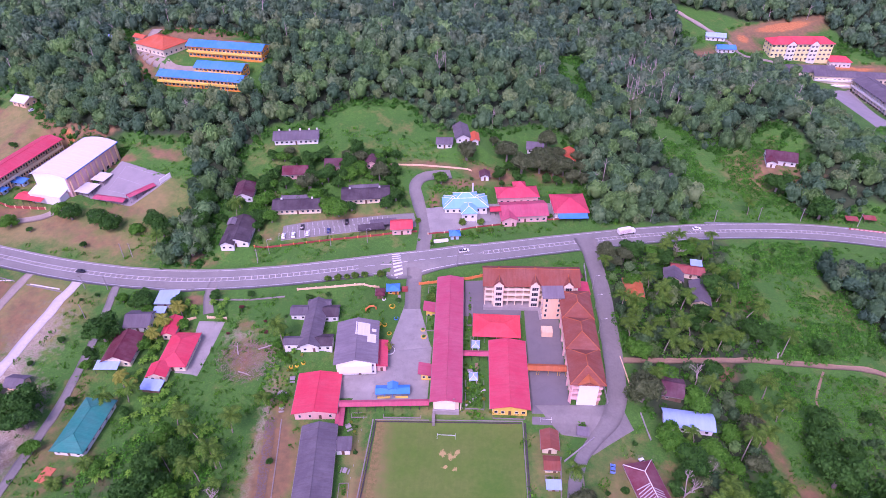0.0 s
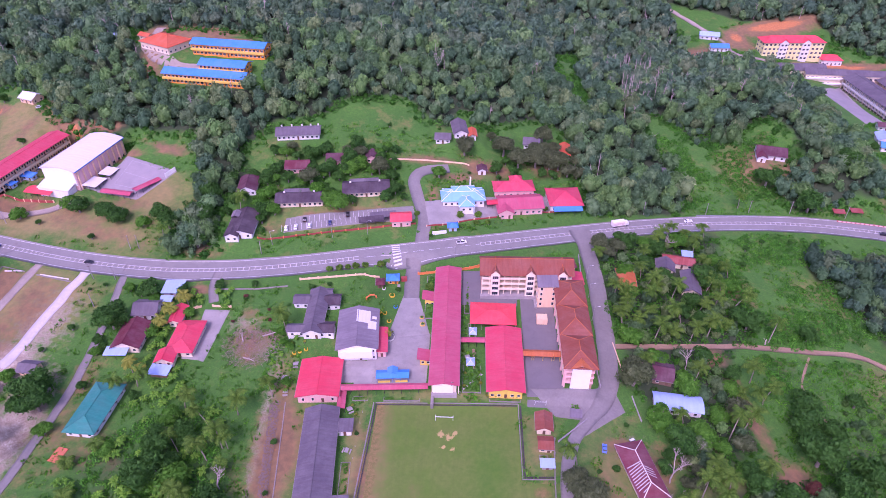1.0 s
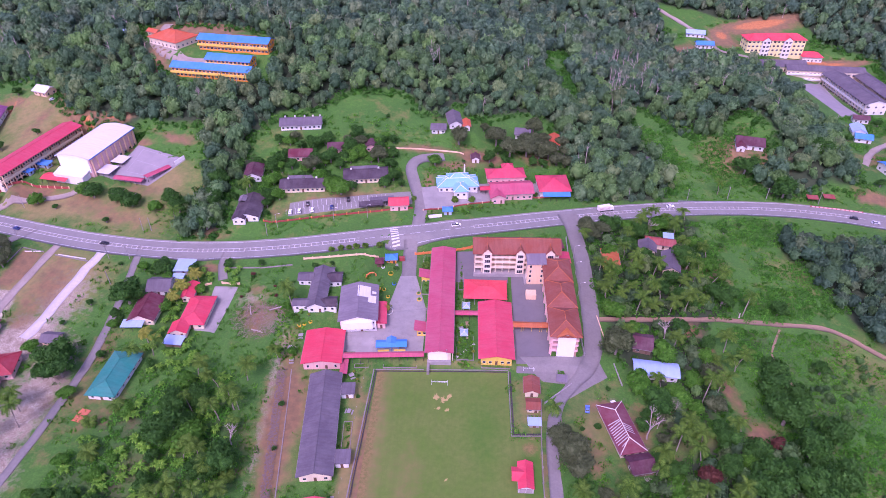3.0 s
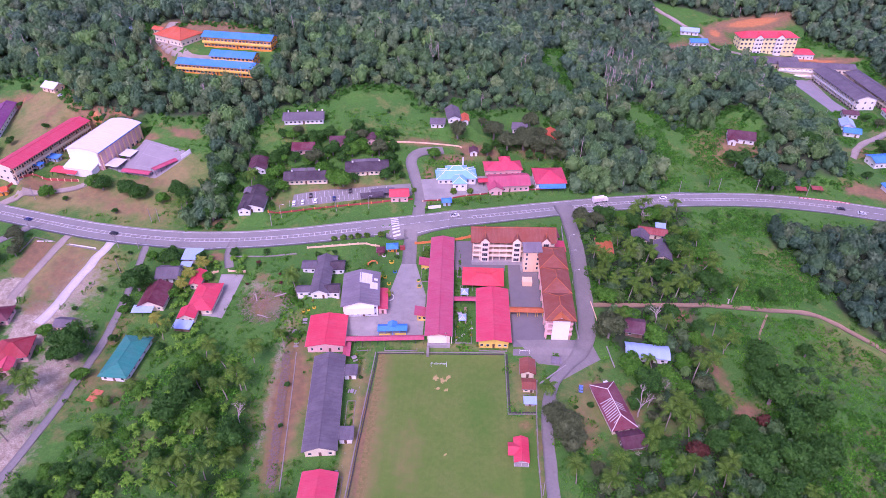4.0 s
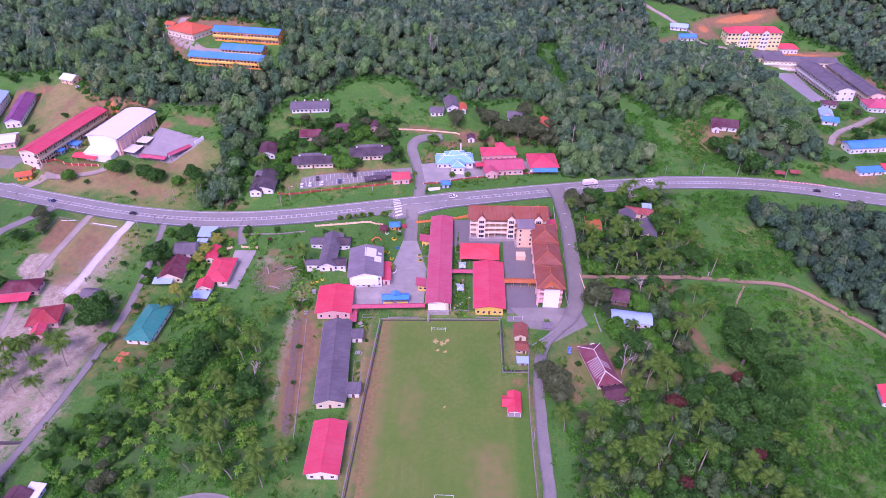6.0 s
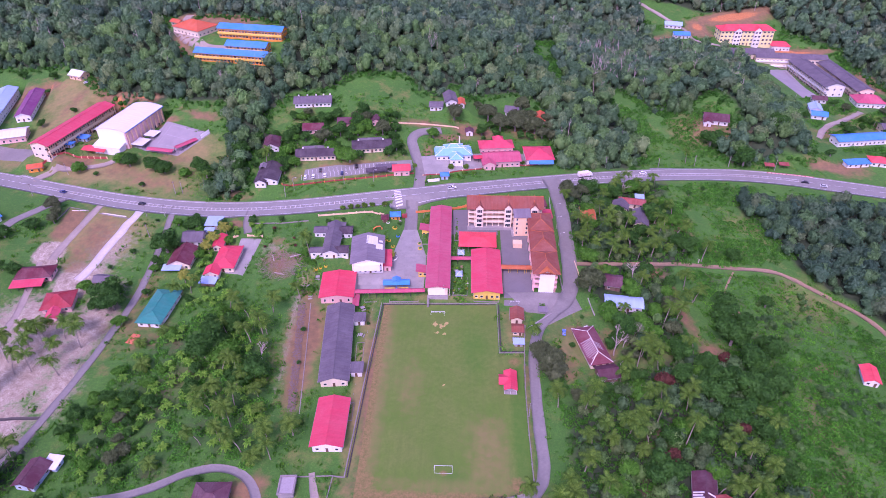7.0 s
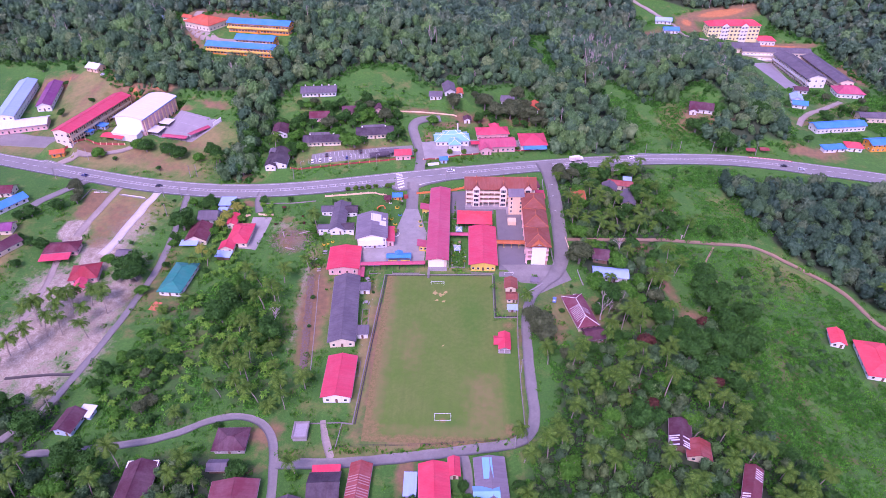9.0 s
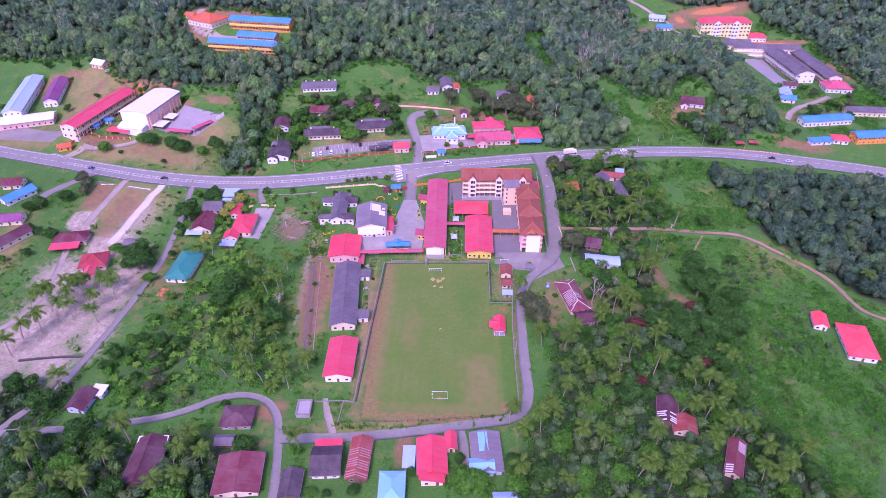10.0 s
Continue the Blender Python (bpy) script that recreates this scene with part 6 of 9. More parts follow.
def build_field():
    m, turf, step = Mesh(), [], 1.25
    xs, ys = np.arange(-31.25, 32.6, step), np.arange(-12.5, 90.1, step)
    for x in xs:
        for y in ys:
            # the east edge runs in at the huts
            xe = x
            if y > 58 and x > 22:
                xe = 22.0 + (x - 22) * 0.02
            m.v.append((xe, y, 0.06 if y < 84 else max(0.06, H(xe, y) + 0.1)))
            # dry: thin patches; pale: bare sand by the goals; lush: greener turf; bare: trodden brown edges
            edge_w, edge_s, edge_e = x + 31.3, y + 12.5, 32.5 - x
            bare = max(0.95 * math.exp(-(edge_w / 4.2) ** 2), 0.9 * math.exp(-(edge_s / 4.6) ** 2), 0.45 * math.exp(-(edge_e / 1.6) ** 2), 0.5 * math.exp(-((y - 89.6) / 1.5) ** 2))
            bare = max(bare, *(0.8 * math.exp(-((x - cx) ** 2 + (y - cy) ** 2) / r ** 2) for cx, cy, r in ((-28, -6, 6), (27, -6, 5), (29, 54, 4), (0, -1.5, 2))))
            pale = max(0.95 * math.exp(-((x - cx) ** 2 + (y - cy) ** 2) / r ** 2) for cx, cy, r in ((-6.4, 76.5, 1.8), (-3.4, 75.4, 1.7), (-1.2, 77.2, 1.5), (-5.2, 71.0, 1.2), (-1.8, 70.4, 1.2), (-1, 40, 0.8)))
            dry = max(0.75 * math.exp(-(edge_w / 8.5) ** 2), 0.62 * ease(26.5 - 0.05 * abs(y - 12), 24.5, x) * math.exp(-(((x - 17) / 12) ** 2 + ((y - 8) / 20) ** 4)))
            dry = max(dry, 0.5 * math.exp(-(((x + 15) / 9) ** 2 + ((y - 38) / 26) ** 2)), 0.5 * math.exp(-((y + 7) / 5) ** 2))
            lush = max(0.8 * ease(24.5, 27.5, x) * ease(60, 50, y), 0.6 * math.exp(-(((x - 12) / 10) ** 2 + ((y - 62) / 24) ** 2)), 0.7 * math.exp(-(((x - 3) / 9) ** 2 + ((y + 3) / 4) ** 2)))
            turf.append((dry, pale, lush, bare))
    ny = len(ys)
    for i in range(len(xs) - 1):
        for j in range(ny - 1):
            k = i * ny + j
            m.f.append((k, k + ny, k + ny + 1, k + 1))
    me = m.data("football_field", field_mat(), True)
    me.attributes.new("turf", "FLOAT_COLOR", "POINT").data.foreach_set("color", np.array(turf, np.float32).ravel())
    BLOCK[inside([(-34, -13), (34, -13), (34, 58), (24, 59), (24, 92), (-34, 92)])] = True
    tagged(new("football_field", me), "mown olive-green football field worn brown along its edges", "field", kind="structure")


build_field()


# ---- plants ----
def leaf_mat(name, dark, light, attr=None, rough=0.6):
    """Leaves: colour varies from leaf to leaf and from plant to plant."""
    n = Nodes(name)
    isl = n.t.nodes.new("ShaderNodeNewGeometry").outputs["Random Per Island"]
    p = n.world_pos()
    rnd = n.t.nodes.new("ShaderNodeObjectInfo").outputs["Random"]
    col = n.mix(isl, rgb(dark), rgb(light))
    col = n.mix(n.math("MULTIPLY", n.ramp(n.noise(0.22, 3, 0.6, p), 0.35, 0.65), 0.55), col, shade(rgb(dark), 0.85))
    if attr:
        at = n.t.nodes.new("ShaderNodeAttribute")
        at.attribute_name = attr
        col = n.mix(1.0, col, at.outputs["Color"], "MULTIPLY")
    else:
        col = n.mix(n.math("MULTIPLY", rnd, 0.45), col, shade(rgb(light), 0.62))
    m = n.done(col, rough)
    n.bsdf.inputs["Specular IOR Level"].default_value = 0.2
    tr = n.t.nodes.new("ShaderNodeBsdfTranslucent")
    n.link(col, tr.inputs["Color"])
    mx = n.t.nodes.new("ShaderNodeMixShader")
    mx.inputs[0].default_value = 0.36
    n.link(n.bsdf.outputs[0], mx.inputs[1])
    n.link(tr.outputs[0], mx.inputs[2])
    n.link(mx.outputs[0], n.t.nodes["Material Output"].inputs["Surface"])
    return m


LEAF = leaf_mat("broad_leaves", "2a5a22", "528c34")
LEAF_OLIVE = leaf_mat("olive_leaves", "4c5e36", "7a885c")
LEAF_BRIGHT = leaf_mat("bright_leaves", "3a7c1f", "6cac38")
LEAF_RED = leaf_mat("red_brown_leaves", "5a3430", "8a5a48")
PALMLEAF = leaf_mat("palm_fronds", "3a6c20", "7a9e36")
PALMYELLOW = leaf_mat("yellow_palm_fronds", "788c2e", "b4b648")
BANANALEAF = leaf_mat("banana_leaves", "428822", "8cbe3c")
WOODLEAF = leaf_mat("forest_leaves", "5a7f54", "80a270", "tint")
SCRUBLEAF = leaf_mat("scrub_leaves", "347c20", "66a638", "tint")
BARK = plain_mat("grey_bark", "8a7d74", 0.9, 0.5, 1.2)
PALMBARK = plain_mat("palm_trunk", "9a8c80", 0.9, 0.4, 1.5)
DEADWOOD = plain_mat("bleached_wood", "b3a39c", 0.9, 0.4, 1.2)

ICO_V = [(0, 0, -1), (0.724, -0.526, -0.447), (-0.276, -0.851, -0.447), (-0.894, 0, -0.447), (-0.276, 0.851, -0.447), (0.724, 0.526, -0.447),
         (0.276, -0.851, 0.447), (-0.724, -0.526, 0.447), (-0.724, 0.526, 0.447), (0.276, 0.851, 0.447), (0.894, 0, 0.447), (0, 0, 1)]
ICO_F = [(0, 1, 2), (1, 0, 5), (0, 2, 3), (0, 3, 4), (0, 4, 5), (1, 5, 10), (2, 1, 6), (3, 2, 7), (4, 3, 8), (5, 4, 9), (1, 10, 6), (2, 6, 7), (3, 7, 8), (4, 8, 9), (5, 9, 10),
         (6, 10, 11), (7, 6, 11), (8, 7, 11), (9, 8, 11), (10, 9, 11)]


def crown_arrays(seed, R, tall, lobes, cards, size, droop=0.0):
    """Leaf clumps round several lobes: vertices, triangles. The crown's centre is the origin."""
    g = np.random.default_rng(seed)
    cen = np.zeros((lobes, 3))
    rad = np.zeros(lobes)
    for i in range(lobes):
        a, r = g.uniform(0, 6.283), R * g.uniform(0.25, 0.62) * (0 if i == 0 else 1)
        cen[i] = (r * math.cos(a), r * math.sin(a), tall * g.uniform(-0.35, 0.32) * (0 if i == 0 else 1))
        rad[i] = R * (g.uniform(0.62, 0.72) if i == 0 else g.uniform(0.32, 0.52))
    V, F = [], []
    iv, jf = np.array(ICO_V), np.array(ICO_F)
    flat = tall / R
    for i in range(lobes):
        k = sum(len(v) for v in V)
        bump = 1 + g.uniform(-0.22, 0.12, (12, 1))
        V.append(cen[i] + iv * bump * rad[i] * 0.86 * np.array((1, 1, flat)))
        F.append(jf + k)
    pick_l = g.choice(lobes, cards, p=rad ** 2 / (rad ** 2).sum())
    d = g.normal(size=(cards, 3))
    d /= np.linalg.norm(d, axis=1)[:, None]
    d[:, 2] = np.where(d[:, 2] < -0.25, -d[:, 2], d[:, 2])
    pos = cen[pick_l] + d * rad[pick_l][:, None] * g.uniform(0.86, 1.12, (cards, 1)) * np.array((1, 1, flat))
    nrm = d + g.normal(size=(cards, 3)) * 0.55
    nrm /= np.linalg.norm(nrm, axis=1)[:, None]
    t1 = np.cross(nrm, g.normal(size=(cards, 3)))
    t1 /= np.linalg.norm(t1, axis=1)[:, None]
    t2 = np.cross(nrm, t1)
    s = size * g.uniform(0.6, 1.3, (cards, 1))
    q = np.stack([pos - t1 * s - t2 * s * 0.45, pos + t2 * s * 0.75 - nrm * s * 0.12, pos + t1 * s - t2 * s * 0.3 + nrm * s * 0.1], 1).reshape(-1, 3)
    k = sum(len(v) for v in V)
    V.append(q)
    b = k + 3 * np.arange(cards)
    F.append(np.stack([b, b + 1, b + 2], 1))
    return np.concatenate(V), np.concatenate(F)


def tri_mesh(name, V, F, material, tint=None):
    me = bpy.data.meshes.new(name)
    me.vertices.add(len(V))
    me.vertices.foreach_set("co", np.asarray(V, np.float32).ravel())
    me.loops.add(F.size)
    me.loops.foreach_set("vertex_index", F.astype(np.int32).ravel())
    me.polygons.add(len(F))
    me.polygons.foreach_set("loop_start", np.arange(len(F), dtype=np.int32) * 3)
    me.update(calc_edges=True)
    if tint is not None:
        me.attributes.new("tint", "FLOAT_COLOR", "POINT").data.foreach_set("color", np.asarray(tint, np.float32).ravel())
    me.materials.append(material)
    return me


def trunk_mesh(seed, height, r, limbs=4, reach=2.5, material=BARK):
    g = random.Random(seed)
    m = Mesh()
    bx, by = g.uniform(-0.4, 0.4), g.uniform(-0.4, 0.4)
    m.tube([(0, 0, -1.0), (bx * 0.3, by * 0.3, height * 0.4), (bx, by, height)], [r * 1.25, r * 0.9, r * 0.5], 7)
    for i in range(limbs):
        a, z = 6.283 * i / limbs + g.uniform(-0.4, 0.4), height * g.uniform(0.5, 0.8)
        k = z / height
        m.tube([(bx * k, by * k, z), (bx * k + math.cos(a) * reach * 0.5, by * k + math.sin(a) * reach * 0.5, z + reach * 0.45), (math.cos(a) * reach, math.sin(a) * reach, z + reach * 0.8)], [r * 0.5, r * 0.33, r * 0.12], 5)
    return m.data("trunk", material)


def tree_kind(seed, R, height, leaf, label, cards=620, size=0.62, lobes=7, squash=0.8, name="tree"):
    """Template of a broad-leaved tree, kept below the land and copied."""
    root = thing(name, 0, 0, 0, 0, label, name.replace("_", " "))
    part("trunk", trunk_mesh(seed, height - R * squash * 0.8, 0.22 + R * 0.04, 4, R * 0.55), None, root)
    V, F = crown_arrays(seed, R, R * squash, lobes, int(cards * 1.7), size * 0.82)
    part("crown", tri_mesh("crown", V + np.array((0, 0, height - R * squash)), F, leaf), None, root)
    return root


def palm_kind(seed, height, leaf, label, fronds=15, length=5.0, lean=1.2):
    g = random.Random(seed)
    root = thing("palm_tree", 0, 0, 0, 0, label, "palm tree")
    a = g.uniform(0, 6.28)
    top = (math.cos(a) * lean, math.sin(a) * lean, height)
    m = Mesh()
    m.tube([(0, 0, -0.8), (top[0] * 0.2, top[1] * 0.2, height * 0.35), (top[0] * 0.6, top[1] * 0.6, height * 0.72), top], [0.26, 0.2, 0.17, 0.16], 7)
    part("trunk", m, PALMBARK, root)
    V, F = [], []
    for i in range(fronds):
        az, el = 6.283 * i / fronds * 2.4 + g.uniform(-0.25, 0.25), g.uniform(-0.35, 1.15)
        L = length * g.uniform(0.8, 1.1)
        pts, p, e = [], Vector(top), el
        for k in range(8):
            pts.append(p.copy())
            p = p + Vector((math.cos(az) * math.cos(e), math.sin(az) * math.cos(e), math.sin(e))) * L / 7
            e -= 0.15 + 0.04 * k
        side = Vector((-math.sin(az), math.cos(az), 0))
        for k in range(1, 8):
            fw = (pts[k] - pts[k - 1]).normalized()
            for half in (0.0, 0.5):
                q = pts[k - 1].lerp(pts[k], half)
                ll = 1.15 * math.sin(math.pi * min(0.97, (k + half) / 8.2)) + 0.2
                for s in (-1, 1):
                    tip = q + side * s * ll + fw * ll * 0.55 + Vector((0, 0, -0.45 * ll))
                    n = len(V)
                    V += [tuple(q - fw * 0.17), tuple(q + fw * 0.19), tuple(tip)]
                    F.append((n, n + 1, n + 2))
        for k in range(7):
            n = len(V)
            V += [tuple(pts[k] + side * 0.05), tuple(pts[k] - side * 0.05), tuple(pts[k + 1])]
            F.append((n, n + 1, n + 2))
    part("crown", tri_mesh("crown", np.array(V), np.array(F), leaf), None, root)
    return root


def banana_kind(seed, label):
    g = random.Random(seed)
    root = thing("banana_plant", 0, 0, 0, 0, label, "banana plant")
    m = Mesh()
    m.tube([(0, 0, -0.6), (0.05, 0, 1.2), (0.1, 0.05, 2.2)], [0.2, 0.16, 0.09], 6)
    part("stem", m, BANANALEAF, root)
    V, F = [], []
    for i in range(9):
        az, e = 6.283 * i / 9 + g.uniform(-0.3, 0.3), g.uniform(0.6, 1.2)
        L, p = g.uniform(2.0, 2.9), Vector((0.1, 0.05, 1.9))
        side = Vector((-math.sin(az), math.cos(az), 0))
        rows = []
        for k in range(6):
            w = 0.42 * math.sin(math.pi * (0.1 + 0.86 * k / 5))
            rows.append((p - side * w + Vector((0, 0, -0.12)), p.copy(), p + side * w + Vector((0, 0, -0.12))))
            p = p + Vector((math.cos(az) * math.cos(e), math.sin(az) * math.cos(e), math.sin(e))) * L / 5
            e -= 0.42
        for k in range(5):
            for c in (0, 1):
                n = len(V)
                V += [tuple(q) for q in (rows[k][c], rows[k][c + 1], rows[k + 1][c + 1], rows[k + 1][c])]
                F += [(n, n + 1, n + 2), (n, n + 2, n + 3)]
    part("leaves", tri_mesh("leaves", np.array(V), np.array(F), BANANALEAF), None, root)
    return root


def bare_kind(seed, height, label, spread=0.55):
    g = random.Random(seed)
    root = thing("bare_tree", 0, 0, 0, 0, label, "tree")
    m = Mesh()

    def grow(p, d, L, r, depth):
        q = p + d * L
        m.tube([tuple(p), tuple(p.lerp(q, 0.5) + Vector((g.uniform(-1, 1), g.uniform(-1, 1), 0)) * L * 0.06), tuple(q)], [r, r * 0.8, r * 0.55], 5)
        if depth:
            for _ in range(3 if depth > 1 else 4):
                e = (d + Vector((g.uniform(-1, 1), g.uniform(-1, 1), g.uniform(-0.2, 0.7))) * spread * 1.5).normalized()
                grow(q, e, L * g.uniform(0.5, 0.75), r * 0.55, depth - 1)

    grow(Vector((0, 0, -0.5)), Vector((0, 0, 1)), height * 0.42, 0.3, 4)
    part("crown", m, DEADWOOD, root)
    return root


PLANTED = []


def plant(kinds, x, y, g, scale=(0.85, 1.15), gap=0.0, force=False):
    """A copy of one of the kinds at a plan point, unless something stands there."""
    if not force and blocked(x, y):
        return None
    if gap and any((x - a) ** 2 + (y - b) ** 2 < gap * gap for a, b in PLANTED):
        return None
    PLANTED.append((x, y))
    src = g.choice(kinds)
    s = g.uniform(*scale)
    ob = copy_thing(src, pose(x, y, H(x, y) - 0.1, 0, 0, g.uniform(0, 360)))
    ob.scale = (s, s, s * g.uniform(0.92, 1.1))
    return ob


def drop_kind(kind):
    for o in (*kind.children_recursive, kind):
        bpy.data.objects.remove(o)


g5 = random.Random(5)
T_ROUND = [tree_kind(11, 4.4, 8.0, LEAF, "broad-leaved tree with a dense dark green crown", 700, 0.55, 8, 0.85), tree_kind(12, 5.2, 9.8, LEAF, "tall broad-leaved tree with a lumpy dark green crown", 860, 0.55, 9, 0.88),
           tree_kind(13, 3.6, 6.8, LEAF, "small broad-leaved tree with a dark green crown", 500, 0.5, 7, 0.88)]
T_OLIVE = [tree_kind(21, 5.6, 9.6, LEAF_OLIVE, "large tree with a greyish olive crown", 980, 0.5, 10, 0.8), tree_kind(22, 4.6, 8.0, LEAF_OLIVE, "tree with a thin olive-grey crown", 600, 0.5, 8, 0.8)]
T_BRIGHT = [tree_kind(31, 3.8, 6.4, LEAF_BRIGHT, "fruit tree with a bright green crown", 560, 0.5, 7, 0.8, "fruit_tree"), tree_kind(32, 4.8, 6.6, LEAF_BRIGHT, "spreading tree with bright green leaves", 760, 0.6, 9, 0.62, "fruit_tree")]
T_RED = [tree_kind(41, 3.0, 5.8, LEAF_RED, "small tree with reddish brown leaves", 460, 0.5)]
T_BUSH = [tree_kind(35, 5.4, 7.0, LEAF, "large round bush with dense green leaves on a verge", 900, 0.55, 9, 0.66, "bush"), tree_kind(36, 4.4, 5.8, LEAF_BRIGHT, "round bush with bright green leaves", 640, 0.5, 8, 0.68, "bush")]
PALMS = [palm_kind(51, 9.5, PALMLEAF, "tall coconut palm with drooping green fronds"), palm_kind(52, 8.0, PALMLEAF, "leaning coconut palm with green fronds", 14, 4.8, 2.4), palm_kind(53, 11.0, PALMLEAF, "very tall coconut palm with a small crown", 16, 5.2, 1.6), palm_kind(56, 10.5, PALMLEAF, "slanting coconut palm with a full green crown", 17, 5.0, 4.2)]
PALMS_Y = [palm_kind(54, 7.0, PALMYELLOW, "palm with yellowish green fronds", 15, 4.4, 0.6)]
OILPALM = [palm_kind(55, 4.0, PALMLEAF, "low thick palm with arching fronds", 20, 5.0, 0.3)]
BANANAS = [banana_kind(61, "banana plant with broad yellow-green leaves"), banana_kind(62, "tattered banana plant with broad leaves")]
BARES = [bare_kind(71, 9.0, "leafless grey tree with branching limbs"), bare_kind(72, 12.0, "tall dead tree with pale limbs", 0.4)]

def plant_all(kinds, pts, scale, gap=0.0, free=True):
    for x, y in pts:
        plant(kinds, x, y, g5, scale, gap, force=free and not blocked(x, y))


plant_all(PALMS, [(-73, 121), (-83, 82), (-84, 67), (-104, 84), (-85, 36), (-132, 93), (-126, 93), (95, 193), (76, 154), (87, 127), (105, 145), (124, 165), (117, 154), (97, 128), (104, 129), (131, 130), (116, 108), (118, 98)], (0.85, 1.12), 1.5, False)
plant_all(PALMS, [(107, 86), (82, 55), (92, 58), (73, 46), (147, 225), (-145, 174), (-113, 195)], (0.85, 1.12), 1.5, False)
plant_all(PALMS, [(45, 30), (55, 27), (62, 42), (63, 14), (51, 0), (46, -13), (69, 23), (77, 33), (85, 61), (77, 52), (71, 18), (78, 15), (92, 15), (111, 15), (114, 9), (108, -7), (112, -14), (104, -23)], (0.85, 1.12), 1.5, False)
plant_all(PALMS, [(85, -21), (118, 0), (120, -11), (124, -31), (48, -44), (40, -18), (31, -20), (42, 66), (220, 87), (99, 80), (119, 100), (60, 20), (56, 13), (75, 20), (90, 51), (90, -34), (84, -42)], (0.85, 1.12), 1.5, False)
plant_all(PALMS, [(-175, 40), (-156.5, 29), (-152.5, 60), (-161.5, 55), (-154, 53.5), (-163, 39), (-191, 26), (-184, 30), (-180, 48), (-189, 58), (-175, 52), (-168, 47), (-184, 54), (-153, -31), (-123, -39), (-116, -43), (-95, -28), (-88, -36)], (0.85, 1.12), 1.5, False)
plant_all(PALMS, [(-98, -38), (-90, -46), (-64, 2), (-66, 8), (-83, 16), (-82, 67), (-49, -36), (-58, 13), (-93, 23), (-94, 32), (-88, 62), (-124, -51), (-100, -50), (-133, -47), (-151, -40), (-72, 91), (-190, 15)], (0.85, 1.12), 1.5, False)
for x, y in ((-125, 130), (-126, 122), (-121, 137), (-131, 100), (-127, 98)):
    plant(PALMS_Y, x, y, g5, (0.8, 1.0), force=True)
plant_all(T_ROUND, [(-139, 142), (-148, 122), (-163, 86), (93, 163), (-152, 190), (-146, 184), (-134, 184), (-130, 204), (-128, 188), (-128, 172), (-99, 57), (-105, 52), (-99, 70), (-80, 41), (-87, 37), (-106, 65), (99, 49), (111, 56)], (1.05, 1.5))
plant_all(T_ROUND, [(109, 38), (101, 30), (111, 28), (167, 243), (182, 222), (207, 246), (-81, -52), (-115, -50), (-133, -55)], (1.05, 1.5))
plant_all(T_OLIVE, [(45, 250), (-1, 247), (21, 251), (29, 243), (39, 246), (52, 247), (-81, 216), (43, 51), (40, 56), (45, 45)], (1.05, 1.5))
plant_all(T_BRIGHT, [(-59, 226), (-63, 199), (-43, 198), (-101, 205), (-90, 197), (-14, 227), (89, 101), (106, 102), (99, 65), (88, 82), (97, 88), (74, 86), (-93, -52), (-26, -46), (-8, -41), (8, -42), (12, -43), (29, -43)], (1.05, 1.5))
plant_all(T_BRIGHT, [(70, -23), (80, -28), (67, -38), (62, -8), (128, -41), (-76, 210), (-68, 201), (-95, 193), (-104, 200), (89, 91)], (1.05, 1.5))
plant_all(T_RED, [(116, 22), (90, 44), (121, 60), (84, 6)], (1.05, 1.5))
plant(T_OLIVE[:1], 68.5, 103, g5, (1.5, 1.55), force=True)
plant_all(T_OLIVE, [(66, 184), (71, 188), (75, 183), (70, 178)], (0.9, 1.1))
plant_all(T_ROUND, [(132, 96), (138, 84), (143, 66), (128, 72), (120, 48), (126, 40), (132, 58), (118, 30), (124, 22), (112, 46), (136, 44), (130, 88)], (1.2, 1.7))
plant_all(T_OLIVE, [(-228, 150), (-223, 153), (-219, 148), (-232, 155), (-217, 141)], (0.7, 0.95))
plant_all(T_BUSH, [(-225, 136), (-236, 127), (-240, 124), (-178, 94)], (0.85, 1.1))
plant_all(BARES, [(78, 66), (84, 72), (16, 286)], (0.5, 0.75))
for x, y in ((-204, 198.6), (-196.7, 194.8), (-180.6, 192), (-173, 188.5), (-160, 186), (-226, 190)):
    plant(T_BUSH, x, y, g5, (1.0, 1.25), force=True)
for x, y in ((148, 132.6), (131, 79), (134, 74), (154, 99.6), (98.8, 117.5), (128, 84)):
    plant(T_ROUND, x, y, g5, (0.9, 1.2), force=True)
for x, y in ((101, 189), (73, 61), (91, 112), (130, 414), (152, 422), (119, 412), (-19, 315), (-80, 51), (-155, 264), (-170, 273), (140, 405), (44, 400), (180, 330), (160, 340), (205, 330)):
    plant(BARES, x, y, g5, (0.9, 1.3))


def scatter(mask, n, kinds, gap, scale, seed):
    g = random.Random(seed)
    cells = np.argwhere(mask & (abs(XX) < 330) & (YY > -72) & (YY < 420))
    made = 0
    for _ in range(n * 6):
        i, j = cells[g.randrange(len(cells))]
        x, y = GX[i] + g.uniform(-1, 1), GY[j] + g.uniform(-1, 1)
        if plant(kinds, x, y, g, scale, gap):
            made += 1
        if made >= n:
            break


